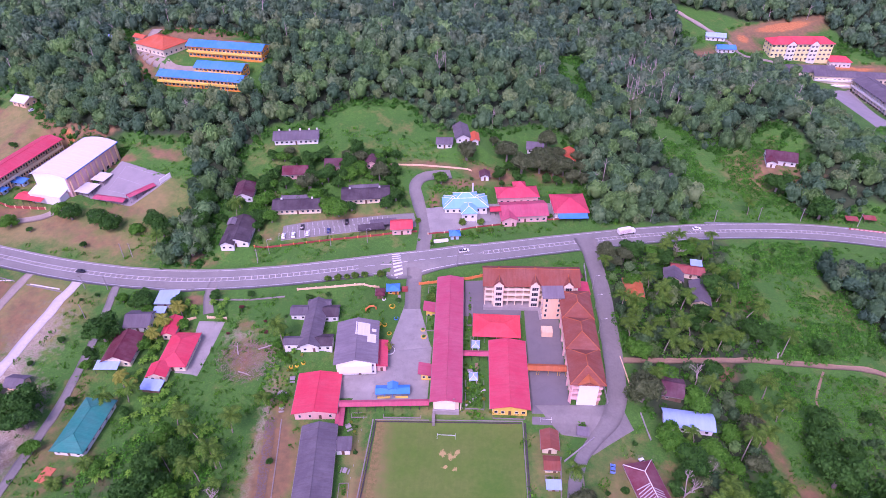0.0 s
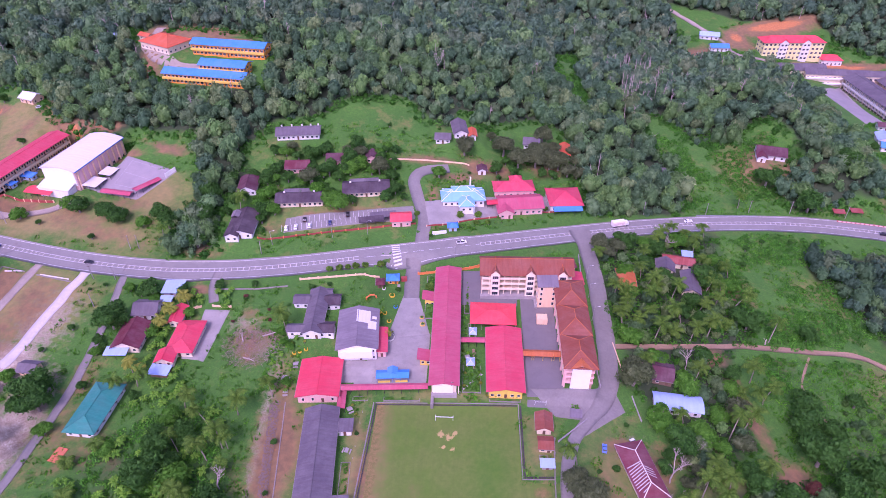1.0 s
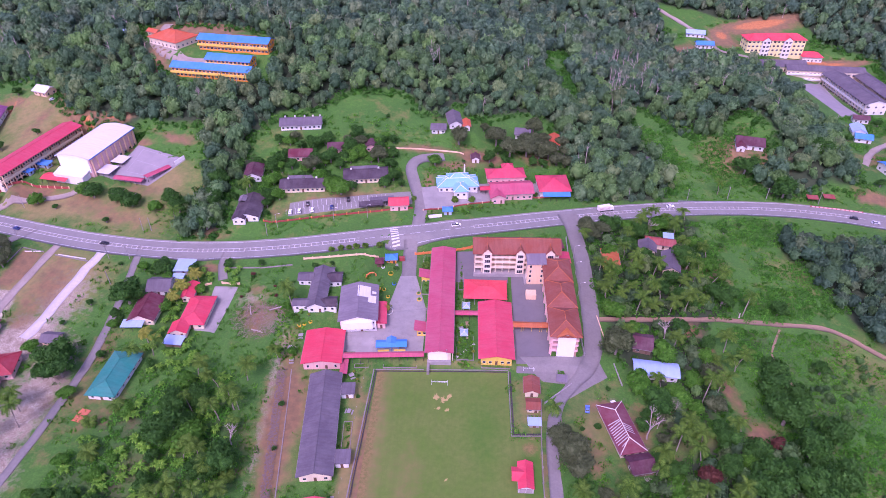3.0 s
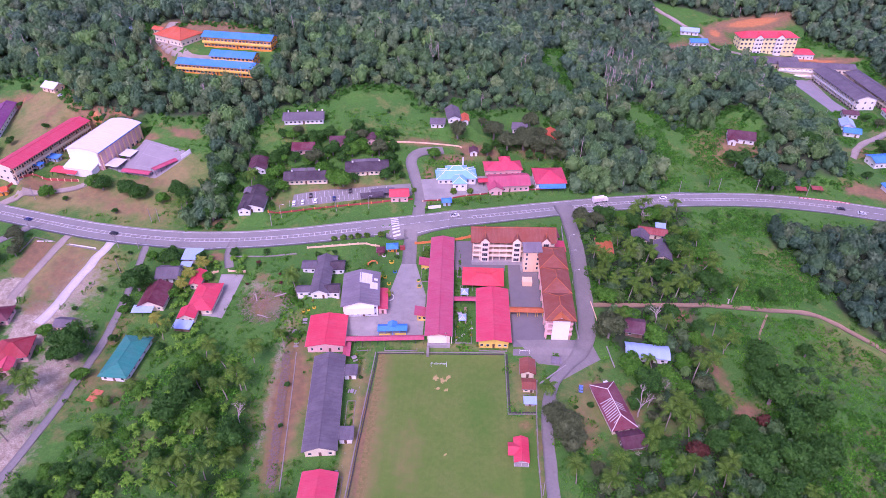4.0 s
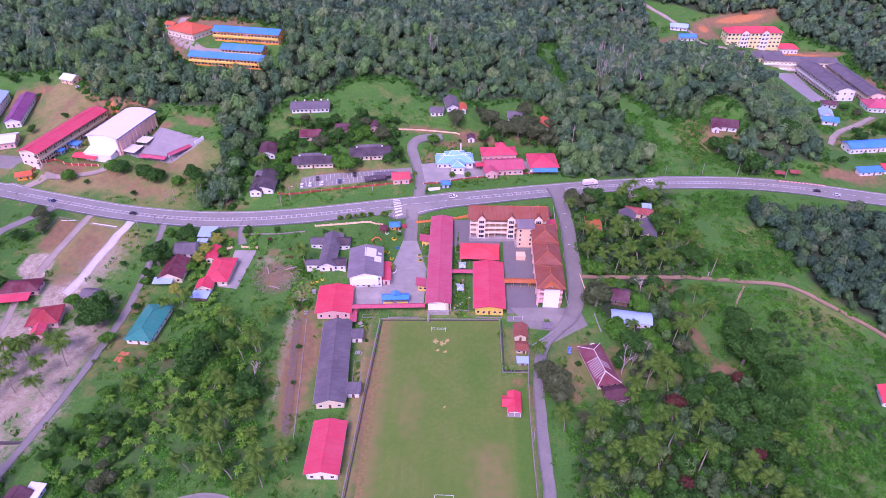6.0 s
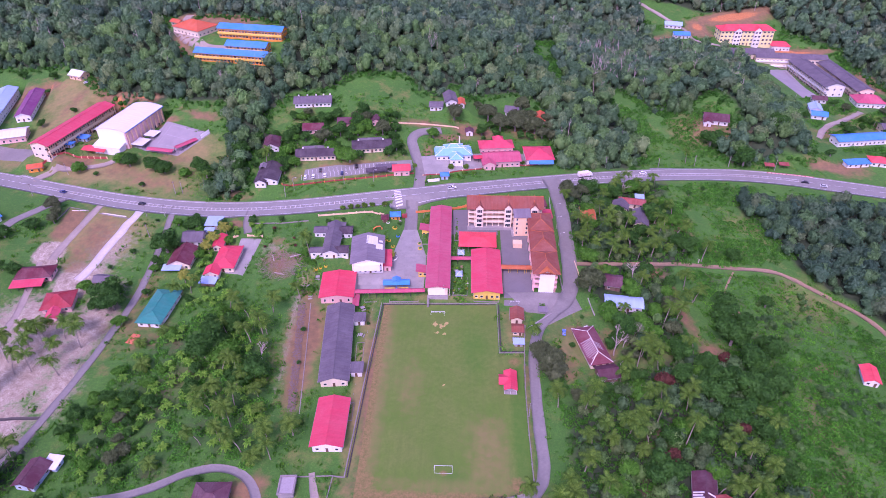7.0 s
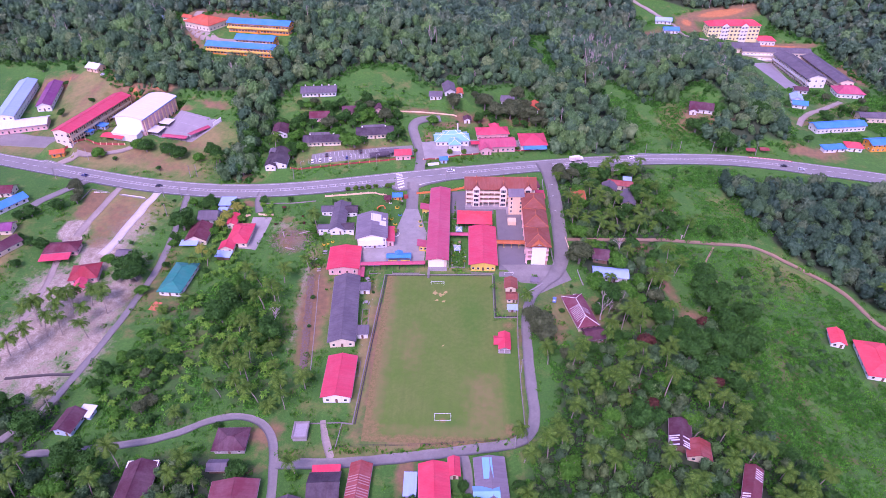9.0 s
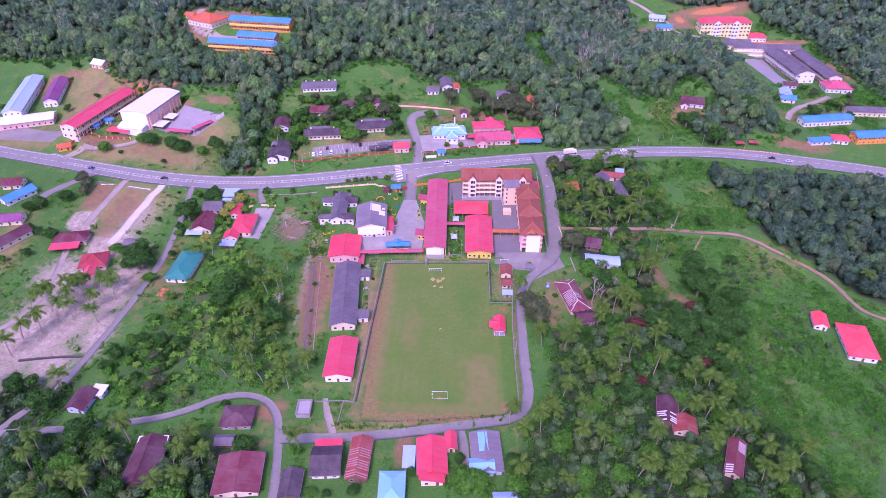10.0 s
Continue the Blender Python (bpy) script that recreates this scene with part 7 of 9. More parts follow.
scatter(inside([(28, 238), (64, 242), (64, 272), (28, 268)]), 10, T_OLIVE, 5.0, (0.9, 1.25), 75)
scatter(inside([(262, 262), (360, 290), (350, 335), (275, 330)]), 10, T_ROUND + T_OLIVE, 5.0, (0.7, 1.0), 74)
scatter(WOOD_A, 20, PALMS, 4.4, (0.85, 1.15), 97)
scatter(WOOD_B, 44, PALMS, 4.4, (0.85, 1.15), 98)
scatter(SW_WOOD, 22, PALMS, 4.6, (0.85, 1.15), 99)
scatter(SW_PLOT & (XX > -100), 14, PALMS, 4.6, (0.75, 1.05), 100)
scatter(inside([(-100, 214), (-36, 222), (-34, 246), (-100, 240)]), 26, T_ROUND + T_OLIVE + T_BRIGHT, 3.4, (0.7, 1.05), 78)
scatter(inside([(-100, 192), (-30, 206), (-30, 222), (-100, 212)]), 16, T_ROUND + T_BRIGHT, 3.4, (0.45, 0.75), 73)
scatter(inside([(-124, 178), (-96, 180), (-90, 222), (-124, 222)]), 9, T_ROUND, 4.4, (0.7, 1.0), 79)
scatter(inside([(-160, 62), (-120, 92), (-104, 152), (-150, 150)]), 16, T_ROUND + T_BRIGHT, 4.0, (0.5, 0.85), 77)
scatter(inside([(-60, -30), (30, -22), (30, -60), (-60, -60)]), 6, T_BUSH + T_BRIGHT, 3.4, (0.35, 0.6), 76)
for x, y in ((-44.8, -46.9), (-29.7, -46.5), (-9.9, -38), (8.2, -31.3), (6.4, -38.6), (13.2, -40.4), (28.1, -32.0), (-94.5, -27.9)):
    plant(T_BUSH, x, y, g5, (0.5, 0.7), force=True)
for x, y in ((-52.6, -29.2), (33.8, -12.4), (39.7, -9.2)):
    plant(PALMS, x, y, g5, (0.9, 1.05), force=True)
scatter(WOOD_A, 30, T_ROUND + T_BRIGHT + T_OLIVE[1:] + T_ROUND, 4.4, (0.9, 1.3), 81)
scatter(WOOD_A, 14, OILPALM + PALMS, 4.0, (0.8, 1.0), 82)
scatter(WOOD_B, 36, T_ROUND + T_BRIGHT + T_ROUND, 4.8, (0.9, 1.3), 83)
scatter(SW_WOOD, 18, T_ROUND + T_BRIGHT + T_ROUND, 5.0, (0.9, 1.3), 84)
scatter(SW_PLOT, 10, T_ROUND + T_BRIGHT, 6.0, (0.6, 1.0), 85)
scatter(inside([(-150, 8), (-140, 30), (-118, 26), (-112, 4), (-128, -10), (-139, -2)]), 22, T_ROUND + T_OLIVE[1:] + T_BRIGHT, 3.2, (0.45, 0.85), 104)
plant_all(PALMS, [(-193, 52), (-178, 58), (-187, 44), (-171, 60), (-197, 44), (-181, 38), (-165, 62), (-176, 66)], (0.85, 1.1), 1.5, False)
plant_all(T_ROUND, [(-162, 88), (-158, 80), (-166, 80)], (0.9, 1.25))
plant(T_BRIGHT[1:], -97, 50, g5, (1.5, 1.6), force=True)
for x, y in ((-66, 206), (-60, 203), (-40, 205), (-36, 211), (-97, 200), (-72, 222), (-64, 224), (-58, 227), (-44, 226), (-38, 230), (-100, 221), (-80, 216), (-78, 238), (-62, 240), (-84, 234), (-44, 242), (-104, 236)):
    plant(T_ROUND, x, y, g5, (0.75, 1.05))
scatter(SW_PLOT, 110, BANANAS, 2.2, (0.8, 1.25), 86)
scatter(SW_PLOT, 8, OILPALM, 5.0, (0.7, 1.0), 87)
scatter(inside([(-112, 196), (-30, 212), (-40, 240), (-116, 232)]), 14, T_ROUND + T_BRIGHT, 5.5, (0.6, 0.95), 88)
scatter(inside([(10, 232), (60, 240), (60, 262), (8, 262)]), 8, T_OLIVE + T_ROUND, 5.0, (0.6, 0.9), 91)
scatter(inside([(-128, 96), (-119, 96), (-119, 136), (-130, 136)]), 18, BANANAS, 1.8, (0.8, 1.15), 101)
scatter(inside([(-74, 92), (-66, 92), (-66, 128), (-80, 128)]), 14, BANANAS + T_BRIGHT[:1], 2.6, (0.45, 0.8), 102)
scatter(inside([(40, 40), (60, 36), (74, 72), (90, 84), (88, 60), (64, 30)]), 16, T_ROUND + T_OLIVE + BARES[:1], 3.6, (0.45, 0.8), 103)
plant_all(T_RED, [(-96, 141), (-84, 134), (-98, 127), (-82, 128)], (0.3, 0.45))
scatter(inside([(-126, 134), (-103, 134), (-103, 150), (-126, 150)]), 10, BANANAS, 2.0, (0.8, 1.1), 92)
scatter(inside([(-130, 84), (-108, 84), (-108, 100), (-130, 100)]), 14, BANANAS, 2.2, (0.9, 1.2), 93)
scatter(inside([(-290, 90), (-215, 60), (-215, 150), (-290, 150)]), 8, T_ROUND + T_BRIGHT, 6, (0.6, 1.0), 94)
scatter(inside([(-330, 240), (-260, 200), (-250, 290), (-330, 310)]), 6, T_ROUND, 7, (0.6, 0.9), 95)
scatter(inside([(200, 225), (260, 232), (330, 290), (250, 300)]), 6, T_ROUND + PALMS[:1], 7, (0.6, 0.9), 96)


def sow(name, mask, spacing, kinds, palette, material, label, category, scale, seed, lift, span=(-72, 590), free=False):
    """Uncountable growth as one mesh: crowns from a few kinds, each with its own tint."""
    g = np.random.default_rng(seed)
    Vs, Fs, Ts, n = [], [], [], 0
    for y in np.arange(span[0], span[1], spacing):
        for x in np.arange(-435, 435, spacing):
            if abs(x) > 150 + 0.62 * (y + 60):
                continue
            px, py = x + g.uniform(-0.5, 0.5) * spacing, y + g.uniform(-0.5, 0.5) * spacing
            i, j = cell(px, py)
            if not mask[i, j] or (BLOCK[i, j] and not free):
                continue
            V, F, hh = kinds[g.integers(len(kinds))]
            s = g.uniform(*scale) * (1 + 0.25 * noise.noise((px * 0.02, py * 0.02, 3.0)))
            a = g.uniform(0, 6.283)
            R = np.array(((math.cos(a), -math.sin(a), 0), (math.sin(a), math.cos(a), 0), (0, 0, g.uniform(0.95, 1.7))))
            P = V @ R.T * s
            P += (px, py, H(px, py) + lift * s * g.uniform(0.8, 1.3))
            Vs.append(P)
            Fs.append(F + n)
            n += len(P)
            c = np.array(palette[min(int(g.random() ** 1.3 * len(palette)), len(palette) - 1)]) * g.uniform(0.8, 1.2)
            Ts.append(np.tile((*c, 1.0), (len(P), 1)))
    me = tri_mesh(name, np.concatenate(Vs), np.concatenate(Fs), material, np.concatenate(Ts))
    tagged(new(name, me), label, category, kind="stuff")
    return len(Vs)


def far_kind(seed, R, squash, lobes, cards, size):
    V, F = crown_arrays(seed, R, R * squash, lobes, cards, size)
    return V, F, R


FAR = [far_kind(s, R, q, lo, int(c * 1.5), sz * 0.8) for s, R, q, lo, c, sz in ((101, 4.2, 0.9, 4, 135, 0.7), (102, 5.0, 0.8, 5, 160, 0.75), (103, 3.6, 1.15, 3, 110, 0.66), (104, 4.6, 1.0, 5, 145, 0.7), (105, 3.0, 1.3, 3, 95, 0.62))]
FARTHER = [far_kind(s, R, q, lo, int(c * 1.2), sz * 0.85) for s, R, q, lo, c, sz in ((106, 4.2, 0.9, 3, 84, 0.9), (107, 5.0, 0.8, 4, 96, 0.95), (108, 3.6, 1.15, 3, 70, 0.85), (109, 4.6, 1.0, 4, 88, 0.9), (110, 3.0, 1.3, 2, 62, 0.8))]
WOODS = [(0.72, 0.80, 0.86), (0.80, 0.88, 0.86), (0.92, 1.0, 0.84), (0.64, 0.72, 0.84), (1.04, 1.12, 0.82), (0.96, 0.94, 0.94), (1.18, 1.22, 0.84), (1.18, 1.02, 1.08), (1.35, 1.08, 1.02)]
DIM = [(a * 0.86, b * 0.9, c * 0.72) for a, b, c in WOODS]
sow("forest", FOREST, 6.1, FAR, [(a * 1.0, b * 1.02, c * 0.98) for a, b, c in WOODS], WOODLEAF, "dense tropical forest of lumpy dark green crowns", "forest", (0.72, 1.6), 201, 3.6, (160, 345))
# The raised blue tints these far crowns as haze over distance would.
sow("forest", FOREST, 6.4, FARTHER, [(a * 1.02, b * 0.98, c * 1.16) for a, b, c in WOODS], WOODLEAF, "far hillside forest with crowns tinted bluer for haze", "forest", (0.8, 1.7), 214, 3.6, (345, 550))
sow("east_wood", EAST_WOOD, 5.2, FAR, [(a * 0.72, b * 0.76, c * 0.86) for a, b, c in WOODS], WOODLEAF, "dense dark green wood below the road", "forest", (0.7, 1.4), 202, 3.6, (40, 200))
sow("grove", (soft(WOOD_A | WOOD_B | SW_WOOD, 1) > 0.9) | inside([(-142, 176), (-122, 176), (-118, 232), (-138, 232)]) | inside([(70, 212), (124, 226), (122, 256), (70, 250)]), 5.8, FAR, DIM, WOODLEAF, "crowded small trees between the larger ones", "grove", (0.45, 1.05), 207, 2.4, (-72, 260))
wide = soft(FOREST, 7)
FRINGE = [far_kind(s, R, q, lo, int(c * 1.9), sz * 0.8) for s, R, q, lo, c, sz in ((141, 4.0, 1.1, 3, 52, 0.85), (142, 3.4, 1.4, 2, 44, 0.8), (143, 4.6, 0.9, 3, 58, 0.9))]
sow("forest_fringe", (wide > 0.36) & (wide < 0.93) & ~clearings, 4.4, FRINGE, [(a * 0.95, b * 0.94, c * 1.0) for a, b, c in WOODS[:7]], WOODLEAF, "small trees and creepers that close the forest edge", "forest", (0.38, 0.85), 213, 1.2, (160, 480))
LOW = [far_kind(s, R, q, lo, int(c * 1.6), sz * 0.8) for s, R, q, lo, c, sz in ((111, 1.3, 0.7, 3, 34, 0.42), (112, 1.7, 0.6, 3, 44, 0.45), (113, 1.0, 0.9, 2, 26, 0.38))]
GREENS = [(0.66, 0.74, 0.66), (0.78, 0.84, 0.7), (0.9, 0.95, 0.75), (0.6, 0.68, 0.64), (1.0, 1.0, 0.7)]
def tuft(seed, n, h, r):
    """Upright blades of weeds."""
    g = np.random.default_rng(seed)
    V, F = [], []
    for k in range(n):
        a, d = g.uniform(0, 6.283), r * math.sqrt(g.random())
        x, y, b = d * math.cos(a), d * math.sin(a), g.uniform(0, 6.283)
        hh, w = h * g.uniform(0.5, 1.2), h * g.uniform(0.3, 0.6)
        c, s = math.cos(b) * w, math.sin(b) * w
        V += [(x - c, y - s, 0.0), (x + c, y + s, 0.05), (x + c * 0.4 - s * 0.8, y + s * 0.4 + c * 0.8, hh)]
        F.append((3 * k, 3 * k + 1, 3 * k + 2))
    return np.array(V), np.array(F), h


TUFTS = [tuft(121, 14, 0.55, 1.2), tuft(122, 18, 0.7, 1.5), tuft(123, 12, 0.45, 1.0)]
def creeper(seed, n, r, h, size):
    """Low spread of overlapping leaves, highest in the middle."""
    g = np.random.default_rng(seed)
    V, F = [], []
    for k in range(n):
        a, d = g.uniform(0, 6.283), r * math.sqrt(g.random())
        c = np.array((d * math.cos(a), d * math.sin(a), h * (1 - (d / r) ** 2) * g.uniform(0.6, 1.1) + 0.1))
        nr = np.array((math.cos(a) * d / r, math.sin(a) * d / r, 1.1)) + g.normal(size=3) * 0.45
        t1 = np.cross(nr, g.normal(size=3))
        t1 *= size * g.uniform(0.6, 1.3) / np.linalg.norm(t1)
        t2 = np.cross(nr / np.linalg.norm(nr), t1) * 0.7
        V += [c - t1 - t2 * 0.6, c + t1 - t2 * 0.5, c + t2]
        F.append((3 * k, 3 * k + 1, 3 * k + 2))
    return np.array(V), np.array(F), h


CREEP = [creeper(131, 46, 1.5, 0.6, 0.34), creeper(132, 54, 1.8, 0.9, 0.36), creeper(133, 38, 1.3, 0.4, 0.32), creeper(134, 44, 1.2, 1.1, 0.36)]
CREEPS = [(0.84, 0.94, 0.92), (0.9, 1.0, 0.92), (0.98, 1.06, 0.95), (0.78, 0.88, 0.88), (1.08, 1.12, 0.95), (1.05, 1.05, 0.9)]
under = (WOOD_A | WOOD_B | SW_WOOD)
sow("plot_growth", SW_PLOT & (np.sin(XX * 0.31 + YY * 0.17) + np.sin(YY * 0.27 - XX * 0.11) > -0.5), 2.7, CREEP, [(a * 1.1, b * 1.1, c * 0.95) for a, b, c in CREEPS], SCRUBLEAF, "rank green growth on a banana plot", "undergrowth", (0.6, 1.4), 212, 0.0, (-20, 90))
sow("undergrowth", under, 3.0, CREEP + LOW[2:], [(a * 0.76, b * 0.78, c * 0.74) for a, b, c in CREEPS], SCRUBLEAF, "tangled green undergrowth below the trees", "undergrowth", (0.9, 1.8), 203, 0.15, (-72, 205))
CLUMP = np.vectorize(lambda a, b: noise.noise((a * 0.035, b * 0.035, 4.0)) + 0.5 * noise.noise((a * 0.09, b * 0.09, 2.0)))(XX, YY)
STREAK = np.vectorize(lambda a, b: noise.noise(((a * 0.9 + b * 0.35) * 0.05, (b * 0.9 - a * 0.35) * 0.017, 21.0)) + 0.6 * noise.noise((a * 0.11, b * 0.11, 5.0)))(XX, YY)
sow("hillside_grass", HILL_E & (STREAK <= 0.02), 1.8, TUFTS, [(1.1, 1.2, 0.8), (1.25, 1.28, 0.8), (1.0, 1.1, 0.8), (1.4, 1.25, 0.85)], SCRUBLEAF, "long bright grass on a slope", "grass", (0.6, 1.1), 211, 0.0, (-72, 130))
sow("hillside_scrub", HILL_E & (STREAK > -0.02), 2.1, CREEP, [(a * 0.9, b * 0.96, c * 0.8) for a, b, c in CREEPS], SCRUBLEAF, "creeping green scrub on a slope", "scrub", (0.6, 1.5), 204, 0.0, (-72, 130))
sow("slope_thicket", HILL_E & (CLUMP > 0.22), 4.6, FAR, [(a * 0.78, b * 0.9, c * 0.55) for a, b, c in WOODS[:6]], WOODLEAF, "clumps of low trees on a scrubby slope", "thicket", (0.3, 0.55), 209, 1.0, (-72, 120))
edge = soft(FOREST, 3)
sow("forest_edge", (edge > 0.03) & (edge < 0.6), 3.0, CREEP + LOW, [(a * 0.66, b * 0.7, c * 0.8) for a, b, c in CREEPS], SCRUBLEAF, "green scrub along the forest edge", "scrub", (0.8, 2.0), 205, 0.2, (160, 480))
patchy = inside(VALLEY) | (inside(RIGHT_CLEAR) & (soil < 0.3)) | inside([(246, 240), (380, 235), (372, 345), (264, 335), (250, 300)]) | inside([(125, 206), (200, 204), (190, 140), (128, 122), (118, 165)]) | inside([(118, 226), (176, 236), (186, 288), (120, 320)])
sow("slope_scrub", patchy & (np.vectorize(lambda a, b: noise.noise((a * 0.06, b * 0.06, 9.0)))(XX, YY) > -0.1), 2.3, CREEP, CREEPS, SCRUBLEAF, "patches of green scrub on open grass", "scrub", (0.6, 1.5), 206, 0.1, (110, 500))


MEADOW = [(0.95, 1.0, 0.8), (1.05, 1.1, 0.8), (1.15, 1.15, 0.85), (1.3, 1.15, 0.85), (0.85, 0.92, 0.75), (1.4, 1.15, 0.95)]
WILD = np.vectorize(lambda a, b: noise.noise((a * 0.05, b * 0.05, 14.0)) + 0.7 * noise.noise((a * 0.16, b * 0.16, 11.0)))(XX, YY)
open_land = (abs(XX) < 240) & (YY < 262) & ~FOREST & ~EAST_WOOD & ~WOOD_A & ~WOOD_B & ~SW_WOOD & ~inside([(-32, 94), (54, 94), (54, 170), (-32, 170)]) & ~inside([(-100, 160), (60, 200), (60, 186), (-100, 148)])
GARDEN = inside([(0.5, 93.5), (9.6, 93.5), (9.6, 117), (0.5, 117)]) | inside([(0.5, 121), (3.4, 121), (3.4, 160), (0.5, 160)]) | inside([(-33, 92.6), (24, 92.6), (24, 95.5), (-33, 95.5)]) | inside([(-78, 96), (-64, 96), (-64, 122), (-78, 122)]) | inside([(-36, 126), (-33, 126), (-33, 146), (-36, 146)])
GARDEN |= inside([(-16, 196), (-10, 198), (-14, 222), (-20, 220)]) | inside([(-14, 220), (14, 226), (12, 233), (-16, 230)]) | inside([(-18, 187.5), (50, 207), (50, 209.5), (-18, 190)]) | inside([(-60, -27), (30, -20), (30, -50), (-60, -50)]) & (WILD > 0.15)
VERGE = inside([(-38, -17.6), (-8, -16.2), (25, -11.8), (31, -8.5), (30, -6), (24, -9.2), (-8, -13), (-38, -14.4)]) | inside([(-36.6, 90), (-39.6, 8), (-41.2, 8), (-38.4, 90)])
sow("verge_weeds", VERGE, 1.3, TUFTS + LOW[2:], [(0.9, 1.0, 0.75), (1.1, 1.15, 0.7), (0.7, 0.8, 0.7), (1.4, 1.25, 0.8)], SCRUBLEAF, "rank weeds along a fence and a drain", "weeds", (0.5, 0.95), 215, 0.0, (-30, 95), True)
sow("garden_plants", GARDEN, 1.7, LOW, [(1.0, 1.05, 0.8), (1.2, 1.2, 0.7), (0.8, 0.9, 0.75), (1.6, 1.35, 0.6), (1.3, 0.8, 0.7)], SCRUBLEAF, "small garden shrubs, some yellow-leaved and some red", "garden plants", (0.3, 0.75), 210, 0.15, (-60, 236))
sow("weeds", open_land & ~HILL_E & (WILD > -0.05) & (sand < 0.45) & (dry < 0.45) & (soil < 0.4), 2.5, TUFTS, MEADOW, SCRUBLEAF, "tufts of weeds and tall grass on open ground", "weeds", (0.6, 1.3), 208, 0.0, (-72, 262))


def pale_trunks():
    """Pale trunks with a few limbs that stand up through the forest."""
    g = random.Random(301)
    cells = np.argwhere(FOREST & (abs(XX) < 400) & (YY > 170) & (YY < 520))
    stand = np.argwhere(FOREST & (np.hypot((XX - 118) / 26, (YY - 350) / 55) < 1))
    m = Mesh()
    for k in range(190):
        some = stand if k < 70 else cells
        i, j = some[g.randrange(len(some))]
        x, y = GX[i] + g.uniform(-1, 1), GY[j] + g.uniform(-1, 1)
        z, h = H(x, y), g.uniform(9, 15)
        lx, ly = g.uniform(-1.2, 1.2), g.uniform(-1.2, 1.2)
        m.tube([(x, y, z), (x + lx * 0.4, y + ly * 0.4, z + h * 0.6), (x + lx, y + ly, z + h)], [0.26, 0.2, 0.08], 4)
        for k in range(3):
            a, q = g.uniform(0, 6.283), g.uniform(0.55, 0.9)
            px, py, pz = x + lx * q, y + ly * q, z + h * q
            e = g.uniform(1.5, 3.2)
            m.tube([(px, py, pz), (px + e * math.cos(a), py + e * math.sin(a), pz + e * 0.8)], [0.12, 0.04], 3)
    tagged(new("forest_trunks", m.data("forest_trunks", DEADWOOD)), "pale bare trunks and limbs standing up through the forest", "tree trunks", kind="stuff")


pale_trunks()
for kind in T_ROUND + T_OLIVE + T_BRIGHT + T_BUSH + T_RED + PALMS + PALMS_Y + OILPALM + BANANAS + BARES:
    drop_kind(kind)


# ---- road markings ----
def marks(name, quads, material, label, lift):
    """Thin painted bars; each quad is a run of plan points with a half width."""
    m = Mesh()
    for pts, hw in quads:
        p = [Vector(q) for q in pts]
        nm = normals(p)
        k = len(m.v)
        for q, n in zip(p, nm):
            for s in (-1, 1):
                c = q + n * s * hw
                m.v.append((c.x, c.y, H(c.x, c.y) + lift))
        for i in range(len(p) - 1):
            m.f.append((k + 2 * i, k + 2 * i + 2, k + 2 * i + 3, k + 2 * i + 1))
    structure(name, m, material, label, "road marking")


quads, yquads = [], []
for side in (-1, 1):
    pts = [p + n * side * 5.2 for p, n in zip(main_line, main_nm)]
    for i in range(0, len(pts) - 6, 6):
        quads.append((pts[i:i + 7], 0.09))
for i in range(len(main_line) - 1):
    p, n = main_line[i], main_nm[i]
    d = (main_line[i + 1] - p)
    ladder = -245 < p.x < -50 or 8 < p.x < 215
    if ladder:
        for s in (-1, 1):
            quads.append(([p + n * s * 1.0, p + d + n * s * 1.0], 0.09))
        yquads.append(([p - n * 0.95, p + n * 0.95], 0.15))
    elif i % 3 < 2:
        quads.append(([p, p + d], 0.09))
i0 = min(range(len(main_line)), key=lambda i: abs(main_line[i].x + 31.5))
p0, n0 = main_line[i0], main_nm[i0]
d0 = Vector((n0.y, -n0.x))
for k in range(9):
    c = p0 + n0 * (-5.2 + 1.3 * k)
    quads.append(([c - d0 * 2.0, c + d0 * 2.0], 0.32))
for s in (-1, 1):
    quads.append(([p0 + d0 * s * 3.2 - n0 * 5.4, p0 + d0 * s * 3.2 + n0 * 5.4], 0.18))
marks("lane_markings", quads, PAINT, "white lane lines and a zebra crossing", 0.235)
marks("median_hatching", yquads, PAINTY, "faded hatched bars along the middle of the road", 0.25)
stalls = []
for row, (a, b, n) in enumerate((((-89.5, 182.6), (-39.5, 193.0), 22), ((-87.0, 191.2), (-39.5, 201.0), 21))):
    for k in range(n):
        q = Vector(a).lerp(Vector(b), k / (n - 1))
        u = Vector((-0.2, 0.98)) * (4.4 if row == 0 else -4.2)
        stalls.append(([q, q + u], 0.07))
marks("stall_lines", stalls, PAINT, "white parking stall lines", 0.245)
court = []
COURTPAINT = plain_mat("worn_court_paint", "aaa2a4", 0.8, 0.6, 1.5)
for a, b in (((-187, 215), (-169, 210)), ((-169, 210), (-159, 223)), ((-159, 223), (-183, 232)), ((-183, 232), (-187, 215)), ((-185, 224), (-164, 216))):
    court.append(([Vector(a).lerp(Vector(b), k / 8) for k in range(9)], 0.12))
marks("court_lines", court, COURTPAINT, "faded white lines on a ball court", 0.3)


# ---- boundary walls, drains and fences ----
# Near-black colour for the shadow inside the drains, given to low walls beside them.
SHADOWDRAIN = plain_mat("drain_shadow_black", "3a3431", 0.9, 0.6, 0.5)
def run(pts, step=2.0):
    out = []
    for a, b in zip(pts[:-1], pts[1:]):
        a, b = Vector(a), Vector(b)
        n = max(1, int((b - a).length / step))
        out += [a.lerp(b, k / n) for k in range(n)]
    return out + [Vector(pts[-1])]


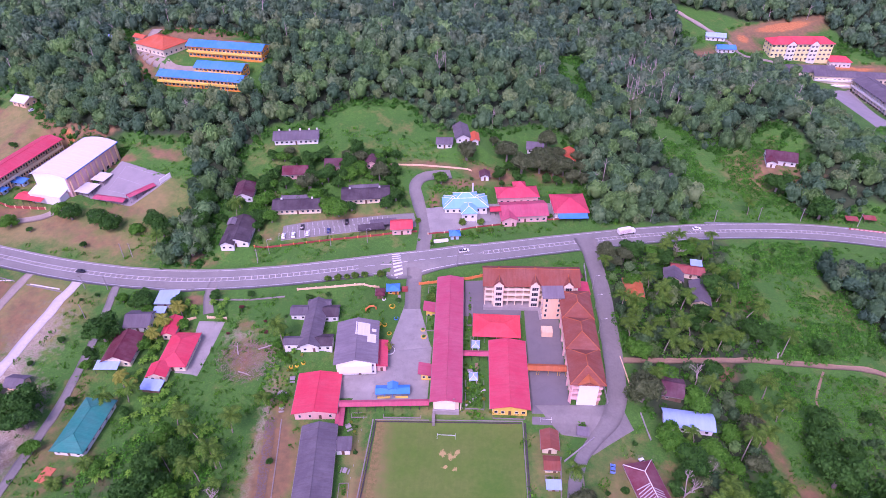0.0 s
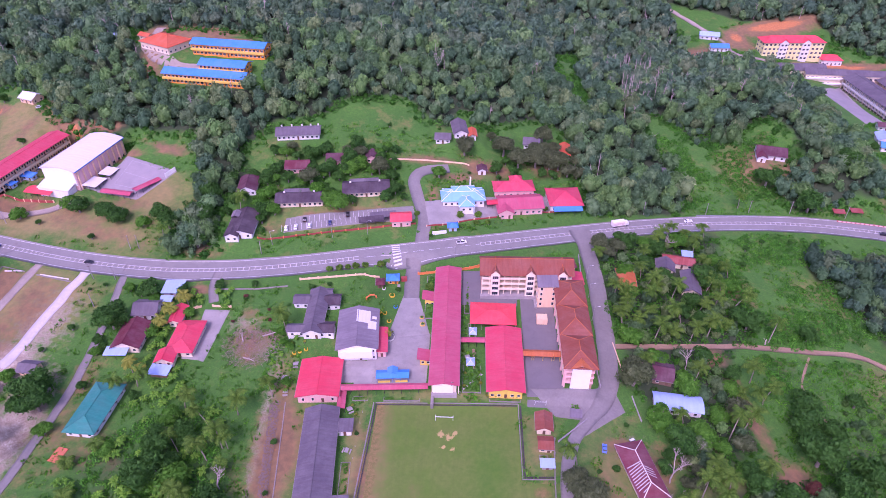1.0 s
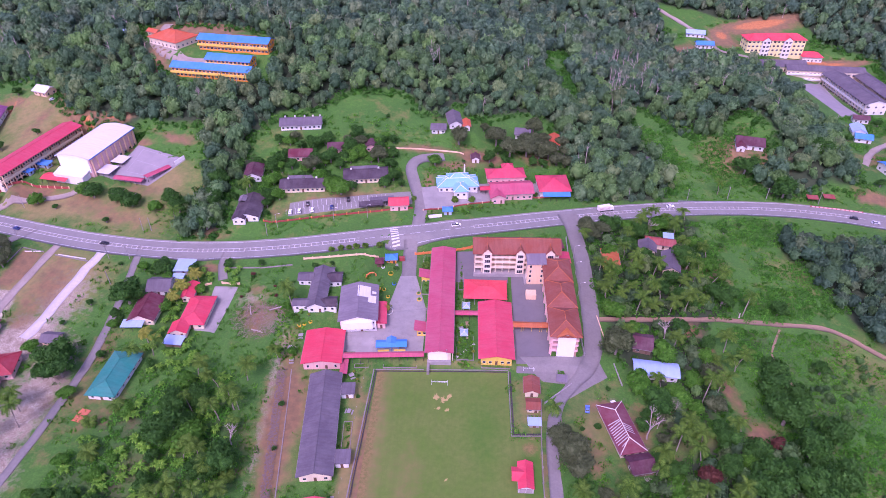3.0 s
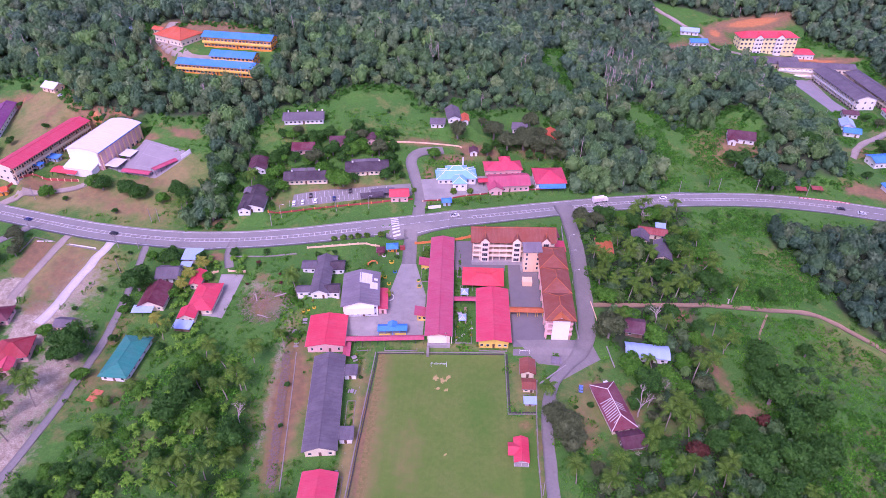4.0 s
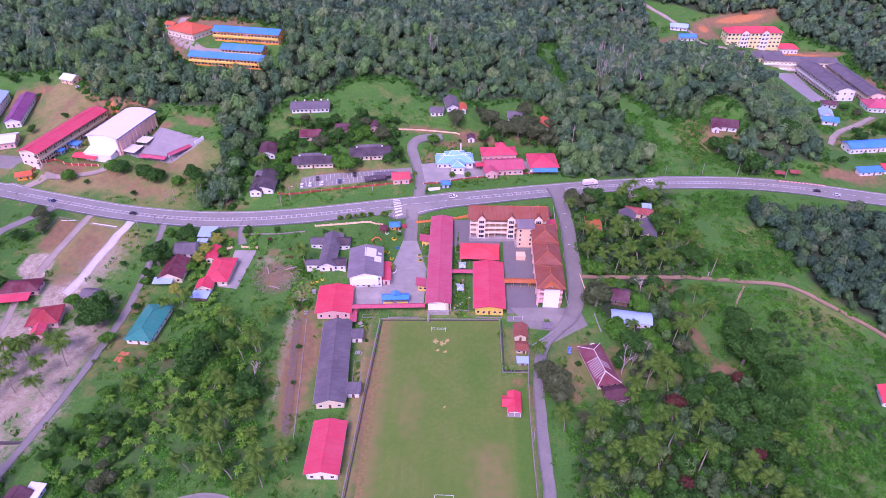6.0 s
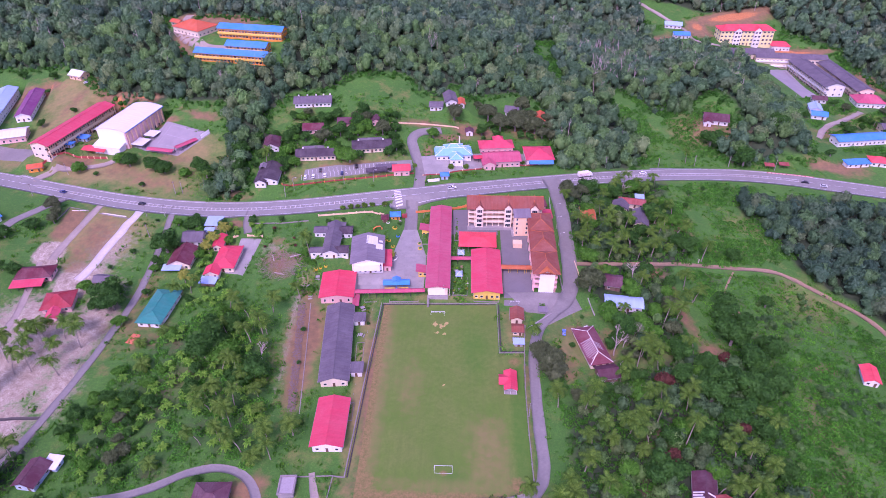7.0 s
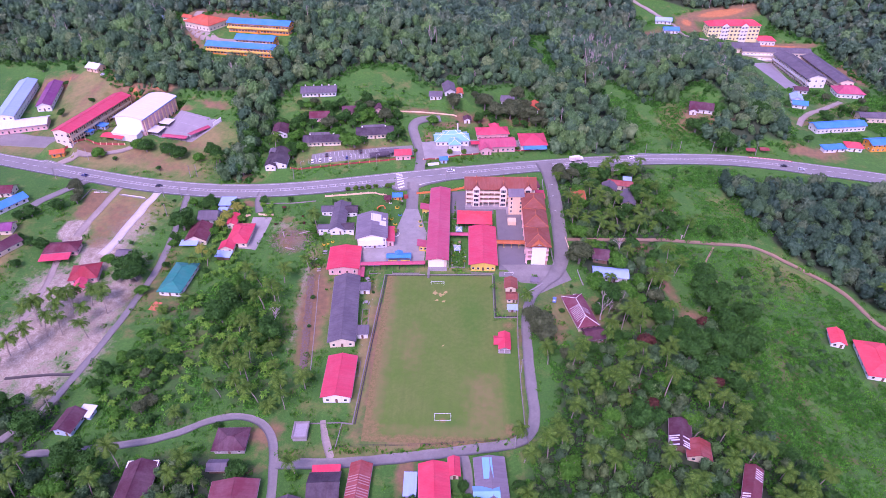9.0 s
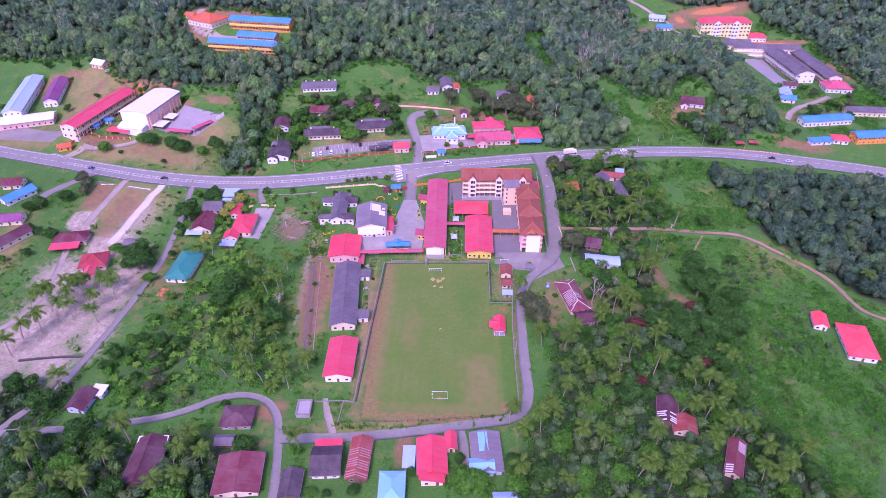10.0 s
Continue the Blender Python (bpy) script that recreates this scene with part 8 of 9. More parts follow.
def long_wall(name, pts, h, th, material, label, category="wall", cap=None, base=-0.8, piers=0.0, pier_mat=None):
    """Boundary wall or drain edge that follows the ground; returns its object."""
    line = run(pts)
    nm = normals(line)
    m = Mesh()
    for i, (p, n) in enumerate(zip(line, nm)):
        z = H(p.x, p.y)
        for s, zz in ((-1, base), (-1, h), (1, h), (1, base)):
            c = p + n * s * th / 2
            m.v.append((c.x, c.y, z + zz))
        if i:
            k = 4 * (i - 1)
            m.f += [(k + a, k + b, k + b + 4, k + a + 4) for a, b in ((0, 1), (1, 2), (2, 3))]
    e = len(m.v)
    m.f += [(3, 2, 1, 0), (e - 4, e - 3, e - 2, e - 1)]
    ob = structure(name, m, material, label, category)
    if piers:
        src = Mesh()
        src.box(-th * 0.9, th * 0.9, -th * 0.9, th * 0.9, base, h + 0.25)
        me = src.data("pier", pier_mat or material)
        acc = 0.0
        for i, p in enumerate(line):
            if i == 0 or acc >= piers:
                part("pier", me, None, ob, at=pose(p.x, p.y, H(p.x, p.y)))
                acc = 0.0
            acc += 2.0
    return ob


def chain_fence(name, pts, h, label, step=3.0, rail=True, material=METAL):
    root = tagged(new(name), label, "fence")
    root.matrix_basis = pose(pts[0][0], pts[0][1], H(*pts[0]))
    inv = root.matrix_basis.inverted()
    src = Mesh()
    src.tube([(0, 0, -0.5), (0, 0, h)], 0.06, 5)
    me = src.data("post", material)
    line = run(pts, step)
    for p in line:
        part("post", me, None, root, at=inv @ pose(p.x, p.y, H(p.x, p.y)))
    if rail:
        for z in (h - 0.05, h * 0.5):
            m = Mesh()
            m.tube([tuple(inv @ Vector((p.x, p.y, H(p.x, p.y) + z))) for p in line], 0.04, 4)
            part("rail", m, material, root)


long_wall("boundary_wall", [(-99.5, 176.4), (-60, 184.2), (-24.0, 191.2)], 0.9, 0.3, REDPAINT, "low red painted wall below a car park", piers=6, pier_mat=ORANGEPAINT)
long_wall("boundary_wall", [(-20.8, 161.9), (7.2, 167.5), (15.4, 169.6), (30, 173.2)], 1.3, 0.3, ORANGEPAINT, "orange painted school wall along the road", piers=4)
long_wall("boundary_wall", [(-74.2, 152.6), (-60, 154.6), (-38.5, 158.0)], 0.9, 0.3, W_PEACH, "low peach school wall along the verge", piers=4)
long_wall("boundary_wall", [(-121, 135.3), (-114.5, 135.6)], 1.1, 0.3, W_PEACH, "peach front wall of a house yard", piers=3)
long_wall("boundary_wall", [(-109.5, 135.7), (-101.3, 135.3)], 1.1, 0.3, W_PEACH, "peach front wall of a house yard", piers=3)
long_wall("boundary_wall", [(-109.6, 145.9), (-93.5, 146.3), (-79.1, 148.6)], 0.35, 0.7, DRAIN, "stone-edged roadside drain in grass")
long_wall("boundary_wall", [(-212.8, 152.6), (-204.5, 153.2)], 0.5, 0.25, W_WHITE, "low white plot wall")
long_wall("boundary_wall", [(-195.5, 151.4), (-181, 149.2)], 0.5, 0.25, W_WHITE, "low white plot wall")
long_wall("boundary_wall", [(-255.5, 191.5), (-248.2, 198.0), (-239.8, 203), (-231, 203.5), (-214, 201.8)], 1.4, 0.25, REDPAINT, "red school fence wall with pale posts", piers=4, pier_mat=W_PEACH)
long_wall("boundary_wall", [(55.0, 100.6), (54.2, 114.4), (53.8, 128.7), (55.0, 157.1), (55.6, 178)], 1.5, 0.25, W_GREY, "stained grey school wall along a lane", piers=6)
long_wall("boundary_wall", [(36.2, 75.0), (48.0, 85.4)], 0.8, 0.3, W_GREY, "stained grey wall beside a lane bend")
long_wall("boundary_wall", [(-18.5, 190.5), (5, 198), (30, 205.5), (60, 213.5)], 0.7, 0.3, REDPAINT, "low red wall of offices along the road", piers=7, pier_mat=W_PEACH)
long_wall("boundary_wall", [(63.6, 124.0), (65.4, 108.4)], 0.5, 0.35, W_PEACH, "low peach wall in grass beside a lane")
long_wall("boundary_wall", [(67.0, 97.5), (68.5, 86.0)], 0.7, 0.3, W_GREY, "grey garden wall under a large tree")
long_wall("boundary_wall", [(-44, 236.5), (-24, 238.5), (2, 240.0)], 0.8, 0.3, W_PEACH, "pale retaining wall below a lawn")
long_wall("boundary_wall", [(122.9, 217.3), (154.8, 218.0)], 0.7, 0.2, METAL, "grey roadside guard rail")
long_wall("boundary_wall", [(195.1, 214.5), (208, 212.5), (221.0, 210.0)], 0.7, 0.3, W_PINK, "red and white kerb rail along a bend", piers=2, pier_mat=REDPAINT)
long_wall("boundary_wall", [(-160, 219), (-156, 224)], 2.6, 0.3, W_WHITE, "pale practice wall at a ball court")
long_wall("drain_wall", [(-31.6, 89.2), (-33.4, 40), (-34.6, -4.5)], 0.4, 0.42, SHADOWDRAIN, "low wall coloured near black for the shadow in a field drain", "drain")
long_wall("drain_wall", [(-32.6, 89.6), (-34.4, 40), (-35.6, -4.8)], 0.5, 0.4, DRAIN, "grey concrete drain wall along a football field", "drain")
long_wall("plot_wall", [(-197, 151), (-179, 147.5)], 0.7, 0.25, DRAIN, "low pale concrete wall at the head of an empty plot", "wall")
long_wall("plot_wall", [(-217, 144), (-215.4, 155.4), (-203.5, 152.8)], 0.6, 0.2, DRAIN, "low pale concrete wall round a bare plot", "wall")
long_wall("drain_wall", [(-31.9, 89.6), (-12, 90.1)], 0.3, 0.3, DRAIN, "grey concrete drain wall at the head of the field", "drain")
long_wall("drain_wall", [(-10.5, 90.2), (22.6, 91.0)], 0.3, 0.3, DRAIN, "grey concrete drain wall at the head of the field", "drain")
long_wall("drain_wall", [(-31.2, 88.9), (22.0, 90.2)], 0.3, 0.4, SHADOWDRAIN, "low wall coloured near black for the drain's shadow at the field head", "drain")
long_wall("drain_wall", [(22.6, 90.8), (22.6, 59.2), (33.6, 59.6)], 0.35, 0.3, DRAIN, "grey concrete drain wall round small huts", "drain")
long_wall("drain_wall", [(23.4, 90.4), (23.4, 60.0), (33.4, 60.4)], 0.3, 0.6, SHADOWDRAIN, "low wall coloured near black for the drain's shadow round small huts", "drain")
long_wall("drain_wall", [(35.0, 76), (33.6, 60), (32.6, 40), (32.4, 16), (32.6, -3.5)], 0.8, 0.3, DRAIN, "weathered concrete wall between field and lane", "wall", piers=5)
long_wall("drain_wall", [(-53.5, -5.0), (-39.8, -4.2), (-35.8, -4.6)], 0.5, 0.3, DRAIN, "grey drain wall beside a water tank", "drain")
long_wall("drain_wall", [(-39.8, -4.4), (-40.6, -16.5)], 0.4, 0.3, DRAIN, "grey drain wall beside a grass corner", "drain")
long_wall("drain_wall", [(-66.5, 88.3), (-62.0, 55), (-57.9, 23.1)], 0.3, 0.35, DRAIN, "old concrete drain along a fallow strip", "drain")
chain_fence("field_fence", [(-39, -15.6), (-8.1, -14.0), (24.8, -10.6), (31, -7)], 1.6, "thin post and wire fence along the lane", 4.0, material=DARKMETAL)
chain_fence("field_fence", [(-36.2, 90), (-37.4, 50), (-38.4, 6)], 1.2, "thin post fence beside school ranges", 5.0, False)
chain_fence("strip_fence", [(-68.2, 88.3), (-64.0, 55), (-59.9, 23.1)], 1.4, "old fence along a fallow strip", 4.0, material=TIMBER)
m = Mesh()
for k in range(900):
    t = g5.random()
    x, y = -70.6 + 9.2 * t + g5.uniform(-1.6, 1.6), 88 - 64 * t + g5.uniform(-2, 2)
    s = g5.uniform(0.15, 0.42)
    z = H(x, y)
    m.prism([(x + s * math.cos(a + k) * g5.uniform(0.7, 1.2), y + s * math.sin(a + k) * g5.uniform(0.7, 1.2)) for a in (0, 1.3, 2.6, 3.9, 5.1)], z - 0.1, z + s * 0.7)
tagged(new("rubble", m.data("rubble", plain_mat("broken_rubble", "7c675c", 0.9, 0.6, 0.8))), "strip of broken pinkish grey rubble beside a drain", "rubble", kind="stuff")


# ---- goals, vehicles, poles ----
def goal(x, y, yaw, w, h, label, depth=1.6):
    root = thing("goal", x, y, 0.05 if y < 84 else H(x, y), yaw, label, "goal", "football goals")
    for s, nm in ((-1, "post"), (1, "post")):
        m = Mesh()
        m.tube([(s * w / 2, 0, -0.2), (s * w / 2, 0, h)], 0.065, 7)
        part(nm, m, WHITEPAINT, root)
        m = Mesh()
        m.tube([(s * w / 2, 0, h), (s * w / 2, depth * 0.6, h - 0.2), (s * w / 2, depth, 0)], 0.05, 5)
        part("stay", m, WHITEPAINT, root)
    m = Mesh()
    m.tube([(-w / 2 - 0.05, 0, h), (w / 2 + 0.05, 0, h)], 0.065, 7)
    part("crossbar", m, WHITEPAINT, root)
    m = Mesh()
    m.tube([(-w / 2, depth, 0.05), (w / 2, depth, 0.05)], 0.05, 5)
    part("base_bar", m, WHITEPAINT, root)


goal(0, 0, 180, 6.5, 2.3, "white football goal without a net on worn grass")
goal(-5.3, 82.7, 0, 6.5, 2.3, "white football goal without a net near the school")
goal(31.0, 91.0, 0, 4.2, 1.9, "small white goal frame stored on tarmac")


def car_kind(hexa, label, L=4.2, W=1.7, h=1.45, pickup=False):
    paint = plain_mat("car_paint", hexa, 0.3, 0.1)
    root = thing("car", 0, 0, 0, 0, label, "car")
    m = Mesh()
    prof = [(-L / 2, 0.35), (-L / 2, 0.85), (-L / 2 + 0.3, 0.95), (L / 2 - 1.0, 0.95), (L / 2 - 0.1, 0.8), (L / 2, 0.45), (L / 2 - 0.1, 0.3), (-L / 2 + 0.1, 0.28)]
    k = len(prof)
    m.v = [(x, -W / 2, z) for x, z in prof] + [(x, W / 2, z) for x, z in prof]
    m.f = [(i, (i + 1) % k, (i + 1) % k + k, i + k) for i in range(k)] + [tuple(reversed(range(k))), tuple(range(k, 2 * k))]
    m.f = [f[::-1] for f in m.f]
    body = part("body", m, paint, root)
    a, b = (-L / 2 + 0.45, L / 2 - 1.15) if not pickup else (-L / 2 + 1.9, L / 2 - 1.0)
    for nm, inset, z0, z1, mat in (("glasshouse", 0.0, 0.94, h - 0.14, GLASS), ("roof", 0.28, h - 0.15, h, paint)):
        m = Mesh()
        x0, x1, y0 = a + inset * 1.3, b - inset * 2.0, W / 2 - 0.06 - inset * 0.5
        t0, t1, u = (a + 0.36, b - 0.56, y0 - 0.14) if nm == "glasshouse" else (x0 + 0.1, x1 - 0.1, y0 - 0.08)
        m.v = [(x0, -y0, z0), (x1, -y0, z0), (x1, y0, z0), (x0, y0, z0), (t0, -u, z1), (t1, -u, z1), (t1, u, z1), (t0, u, z1)]
        m.f = [(3, 2, 1, 0), (4, 5, 6, 7), (0, 1, 5, 4), (1, 2, 6, 5), (2, 3, 7, 6), (3, 0, 4, 7)]
        part(nm, m, mat, root)
    if pickup:
        m = Mesh()
        m.box(-L / 2 + 0.15, a - 0.1, -W / 2 + 0.15, W / 2 - 0.15, 0.952, 0.97)
        part("load_bed", m, DARKMETAL, root)
    for sx in (-1, 1):
        for sy in (-1, 1):
            m = Mesh()
            m.tube([(sx * L * 0.31, sy * (W / 2 - 0.18), 0.31), (sx * L * 0.31, sy * (W / 2 + 0.02), 0.31)], 0.31, 10)
            wh = part("wheel", m, TYRE, root)
            m = Mesh()
            m.tube([(sx * L * 0.31, sy * (W / 2 - 0.1), 0.31), (sx * L * 0.31, sy * (W / 2 + 0.035), 0.31)], 0.17, 8)
            part("rim", m, METAL, wh)
    for sy in (-1, 1):
        m = Mesh()
        m.box(L / 2 - 0.14, L / 2 + 0.01, sy * 0.6 - 0.18, sy * 0.6 + 0.18, 0.6, 0.74)
        part("headlight", m, WHITEPAINT, root)
        m = Mesh()
        m.box(-L / 2 - 0.01, -L / 2 + 0.1, sy * 0.62 - 0.14, sy * 0.62 + 0.14, 0.66, 0.84)
        part("tail_light", m, REDPAINT, root)
    return root


CARS = [car_kind("eeeef0", "white saloon car on asphalt"), car_kind("24242a", "black saloon car"), car_kind("2f3f78", "dark blue hatchback car", 3.9), car_kind("c6c8ce", "silver car"), car_kind("e8e8ea", "white pickup truck on the road", 4.9, 1.8, 1.65, True),
        car_kind("5f82c8", "light blue hatchback car", 3.7)]


def park(kind, x, y, yaw, lift, label):
    ob = copy_thing(CARS[kind], pose(x, y, H(x, y) + lift, 0, 0, yaw))
    tagged(ob, label, "car")


for k, x, y, yaw, lab in ((0, -87.6, 184.6, 99, "white saloon car in a parking stall"), (0, -83.0, 185.4, 99, "white saloon car in a parking stall"), (1, -79.6, 190.6, 99, "black saloon car in a parking stall"),
                          (0, -76.4, 186.6, 99, "white saloon car in a parking stall"), (2, -66.5, 188.8, 99, "dark blue hatchback in a parking stall"), (1, -58.6, 195.0, 99, "black saloon car in a parking stall"),
                          (3, -51.6, 191.8, 99, "silver car in a parking stall")):
    park(k, x, y, yaw, 0.22, lab)
park(1, -176.2, 160.0, -4, 0.22, "black saloon car driving on the main road")
park(4, -0.9, 180.6, 14, 0.22, "white pickup driving on the main road")
park(0, 117.3, 211.6, 10, 0.22, "white saloon car driving on the main road")
park(2, -226, 169.0, 167, 0.22, "dark blue hatchback driving on the main road")
park(0, 63.6, 75.6, 112, 0.1, "white car parked beside a striped house")
park(5, 52.4, 72.6, 80, 0.1, "light blue hatchback parked beside a lane")
park(3, 224, 201.0, -14, 0.22, "silver car driving on the main road")
park(1, 214, 204.6, 166, 0.22, "black car driving on the main road")
park(3, -262, 284.0, 40, 0.1, "silver car parked on a grassy slope")
for c in CARS:
    drop_kind(c)


def lorry(x, y, yaw):
    root = thing("lorry", x, y, H(x, y) + 0.22, yaw, "white box lorry with a pale cab driving on the road", "lorry")
    m = Mesh()
    m.box(-4.6, 2.3, -1.2, 1.2, 1.0, 3.5)
    box = part("cargo_box", m, plain_mat("lorry_box", "efe6e2", 0.5, 0.15), root)
    m = Mesh()
    for z in (1.5, 2.0, 2.5):
        m.box(-4.2, 1.8, -1.215, -1.2, z, z + 0.14)
    part("side_bars", m, plain_mat("faded_print", "c88a86", 0.6, 0.3), box)
    m = Mesh()
    prof = [(2.45, 0.55), (4.5, 0.55), (4.55, 1.4), (4.2, 2.5), (2.45, 2.6)]
    m.v = [(a, -1.1, b) for a, b in prof] + [(a, 1.1, b) for a, b in prof]
    m.f = [(4, 3, 2, 1, 0), (5, 6, 7, 8, 9)] + [(i, (i + 1) % 5, (i + 1) % 5 + 5, i + 5) for i in range(5)]
    cab = part("cab", m, WHITEPAINT, root)
    m = Mesh()
    m.face((4.56, -0.95, 1.5), (4.56, 0.95, 1.5), (4.25, 0.92, 2.42), (4.25, -0.92, 2.42))
    m.face((4.5, -0.95, 1.48), (4.5, 0.95, 1.48), (4.18, 0.92, 2.42), (4.18, -0.92, 2.42))
    part("windscreen", m, GLASS, cab)
    m = Mesh()
    m.box(-4.4, 4.2, -0.5, 0.5, 0.55, 0.98)
    part("chassis", m, DARKMETAL, root)
    for px in (-3.4, -2.2, 3.4):
        for s in (-1, 1):
            m = Mesh()
            m.tube([(px, s * 0.8, 0.48), (px, s * 1.15, 0.48)], 0.48, 10)
            part("wheel", m, TYRE, root)


lorry(80.1, 204.2, 17)


def pole(x, y, h, label, lamp=False, yaw=0.0, lean=0.0):
    root = thing("utility_pole", x, y, H(x, y), yaw, label, "pole", "roadside poles")
    m = Mesh()
    m.tube([(0, 0, -0.8), (lean * 0.5, 0, h * 0.5), (lean, 0, h)], [0.15, 0.12, 0.09] if lamp else [0.19, 0.16, 0.12], 7)
    part("shaft", m, CONC, root)
    m = Mesh()
    if lamp:
        m.tube([(lean, 0, h - 0.2), (lean + 0.8, 0, h + 0.25), (lean + 1.8, 0, h + 0.3)], 0.06, 5)
        arm = part("arm", m, METAL, root)
        m = Mesh()
        m.box(lean + 1.5, lean + 2.3, -0.15, 0.15, h + 0.2, h + 0.36)
        part("lamp_head", m, TRIM, arm)
    else:
        m.box(lean - 0.9, lean + 0.9, -0.06, 0.06, h - 0.7, h - 0.55)
        part("crossarm", m, TIMBER, root)


for x, y, lamp in ((-231.5, 186.5, 0), (-160.6, 170.2, 0), (-156.4, 170.4, 0), (-221.3, 161.6, 0), (-241.8, 165.1, 0), (-169.8, 150.2, 0), (-159.5, 150.1, 0), (-126, 179, 0), (151.4, 221, 0), (172.6, 220.5, 0), (67.9, 212, 0),
                   (94.7, 216, 0), (-64, 180, 1), (-47, 183, 1), (-92, 174, 1), (-4, 171, 1), (56.6, 136, 1), (57.0, 150, 1), (57.4, 162, 1), (-161.9, 133.3, 0), (33, 25, 0), (-3, 93.2, 0), (28, -14, 0), (-96, 168, 0), (128, 218, 0), (200, 217, 0)):
    pole(x, y, 8.0, "slim street lamp post with a short arm" if lamp else "grey concrete utility pole with a crossarm", bool(lamp), g5.uniform(-20, 20), g5.uniform(-0.3, 0.3))
g5.seed(77)


# ---- school garden and play things ----
def arch(x, y, yaw):
    root = thing("play_arch", x, y, H(x, y), yaw, "bent orange play arch on grass", "play equipment")
    m = Mesh()
    m.tube([(-2.6, 0, -0.2), (-2.3, 0, 1.6), (-0.6, 0, 2.5), (1.2, 0, 2.2), (2.0, 0.3, 1.0), (2.2, 0.3, -0.2)], 0.38, 8)
    part("tube", m, ORANGEPAINT, root)


def ring_bed(x, y, r, label, mat=YELLOWPAINT):
    root = thing("planter", x, y, H(x, y), 0, label, "planter")
    m = Mesh()
    n = 12
    for i in range(n):
        a, b = 6.283 * i / n, 6.283 * (i + 1) / n
        k = len(m.v)
        for rr, z in ((r, -0.3), (r, 0.4), (r - 0.22, 0.4), (r - 0.22, -0.3)):
            m.v += [(rr * math.cos(a), rr * math.sin(a), z), (rr * math.cos(b), rr * math.sin(b), z)]
        m.f += [(k + 0, k + 1, k + 3, k + 2), (k + 2, k + 3, k + 5, k + 4), (k + 4, k + 5, k + 7, k + 6)]
    part("rim", m, mat, root)
    big = "large" in label
    V, F = crown_arrays(int(abs(x * 7 + y)), r * (1.35 if big else 0.85), r * (1.1 if big else 0.7), 4 if big else 2, 160 if big else 40, 0.4 if big else 0.25)
    part("shrub", tri_mesh("shrub", V + np.array((0, 0, 2.2 if big else 0.6)), F, PALMYELLOW if big else LEAF_BRIGHT), None, root)


def picnic(x, y, yaw, label="low concrete garden table with benches"):
    root = thing("garden_table", x, y, H(x, y), yaw, label, "table")
    m = Mesh()
    m.box(-1.0, 1.0, -0.7, 0.7, 0.68, 0.78)
    part("tabletop", m, CONC, root)
    m = Mesh()
    m.box(-0.3, 0.3, -0.3, 0.3, -0.3, 0.678)
    part("pedestal", m, CONC, root)
    for s in (-1, 1):
        m = Mesh()
        m.box(-1.0, 1.0, s * 1.35 - 0.2, s * 1.35 + 0.2, -0.3, 0.44)
        part("bench", m, CONC, root)


def kerb_bed(x, y, w, d, yaw, label):
    root = thing("garden_bed", x, y, H(x, y), yaw, label, "garden bed")
    m = Mesh()
    for a in ((-w / 2, w / 2, -d / 2, -d / 2 + 0.2), (-w / 2, w / 2, d / 2 - 0.2, d / 2), (-w / 2, -w / 2 + 0.2, -d / 2 + 0.201, d / 2 - 0.201), (w / 2 - 0.2, w / 2, -d / 2 + 0.201, d / 2 - 0.201)):
        m.box(*a, -0.4, 0.22)
    part("kerb", m, DRAIN, root)
    V, F = [], []
    n = 0
    for k in range(max(3, int(w * d / 2))):
        v, f = crown_arrays(k + int(abs(x)), 0.55, 0.45, 1, 22, 0.22)
        V.append(v + np.array((g5.uniform(-w / 2 + 0.8, w / 2 - 0.8), g5.uniform(-d / 2 + 0.8, d / 2 - 0.8), 0.4)))
        F.append(f + n)
        n += len(v)
    part("planting", tri_mesh("planting", np.concatenate(V), np.concatenate(F), LEAF_BRIGHT), None, root)["kind"] = "stuff"


arch(-40.0, 142.5, 20)
for x, y, r, lab in ((-31.5, 147.0, 1.3, "round yellow planter on grass"), (-35.6, 150.6, 0.9, "small pale planter on grass"), (-29.2, 140.2, 1.0, "blue and white planter by a drive"), (-31.2, 131.4, 1.0, "round planter by a courtyard"),
                     (-30.4, 122.0, 2.6, "large round planter with a yellowish shrub"), (-36.0, 136.0, 1.0, "yellow tyre planter on grass"), (-33.6, 136.2, 1.0, "yellow tyre planter on grass"), (-38.2, 136.0, 1.0, "yellow tyre planter on grass"),
                     (-66.0, 112.5, 0.8, "yellow tyre planter on grass"), (-63.5, 113.4, 0.8, "yellow tyre planter on grass"), (-68.2, 111.8, 0.8, "yellow tyre planter on grass"), (-16.6, 130, 1.2, "round planter beside a porch"), (-17.2, 134, 1.0, "round planter beside a porch")):
    ring_bed(x, y, r, lab, BLUEPAINT if "blue" in lab else (TRIM if "pale" in lab or "large" in lab else YELLOWPAINT))
for x, y, yaw in ((-66.5, 106.5, 8), (-69.0, 99.5, 75), (-67.5, 93.0, 5), (-41.2, 86, 30), (-39.5, 68.0, 80), (-40.0, 30.5, 0), (3.0, 112.0, 10)):
    picnic(x, y, yaw)
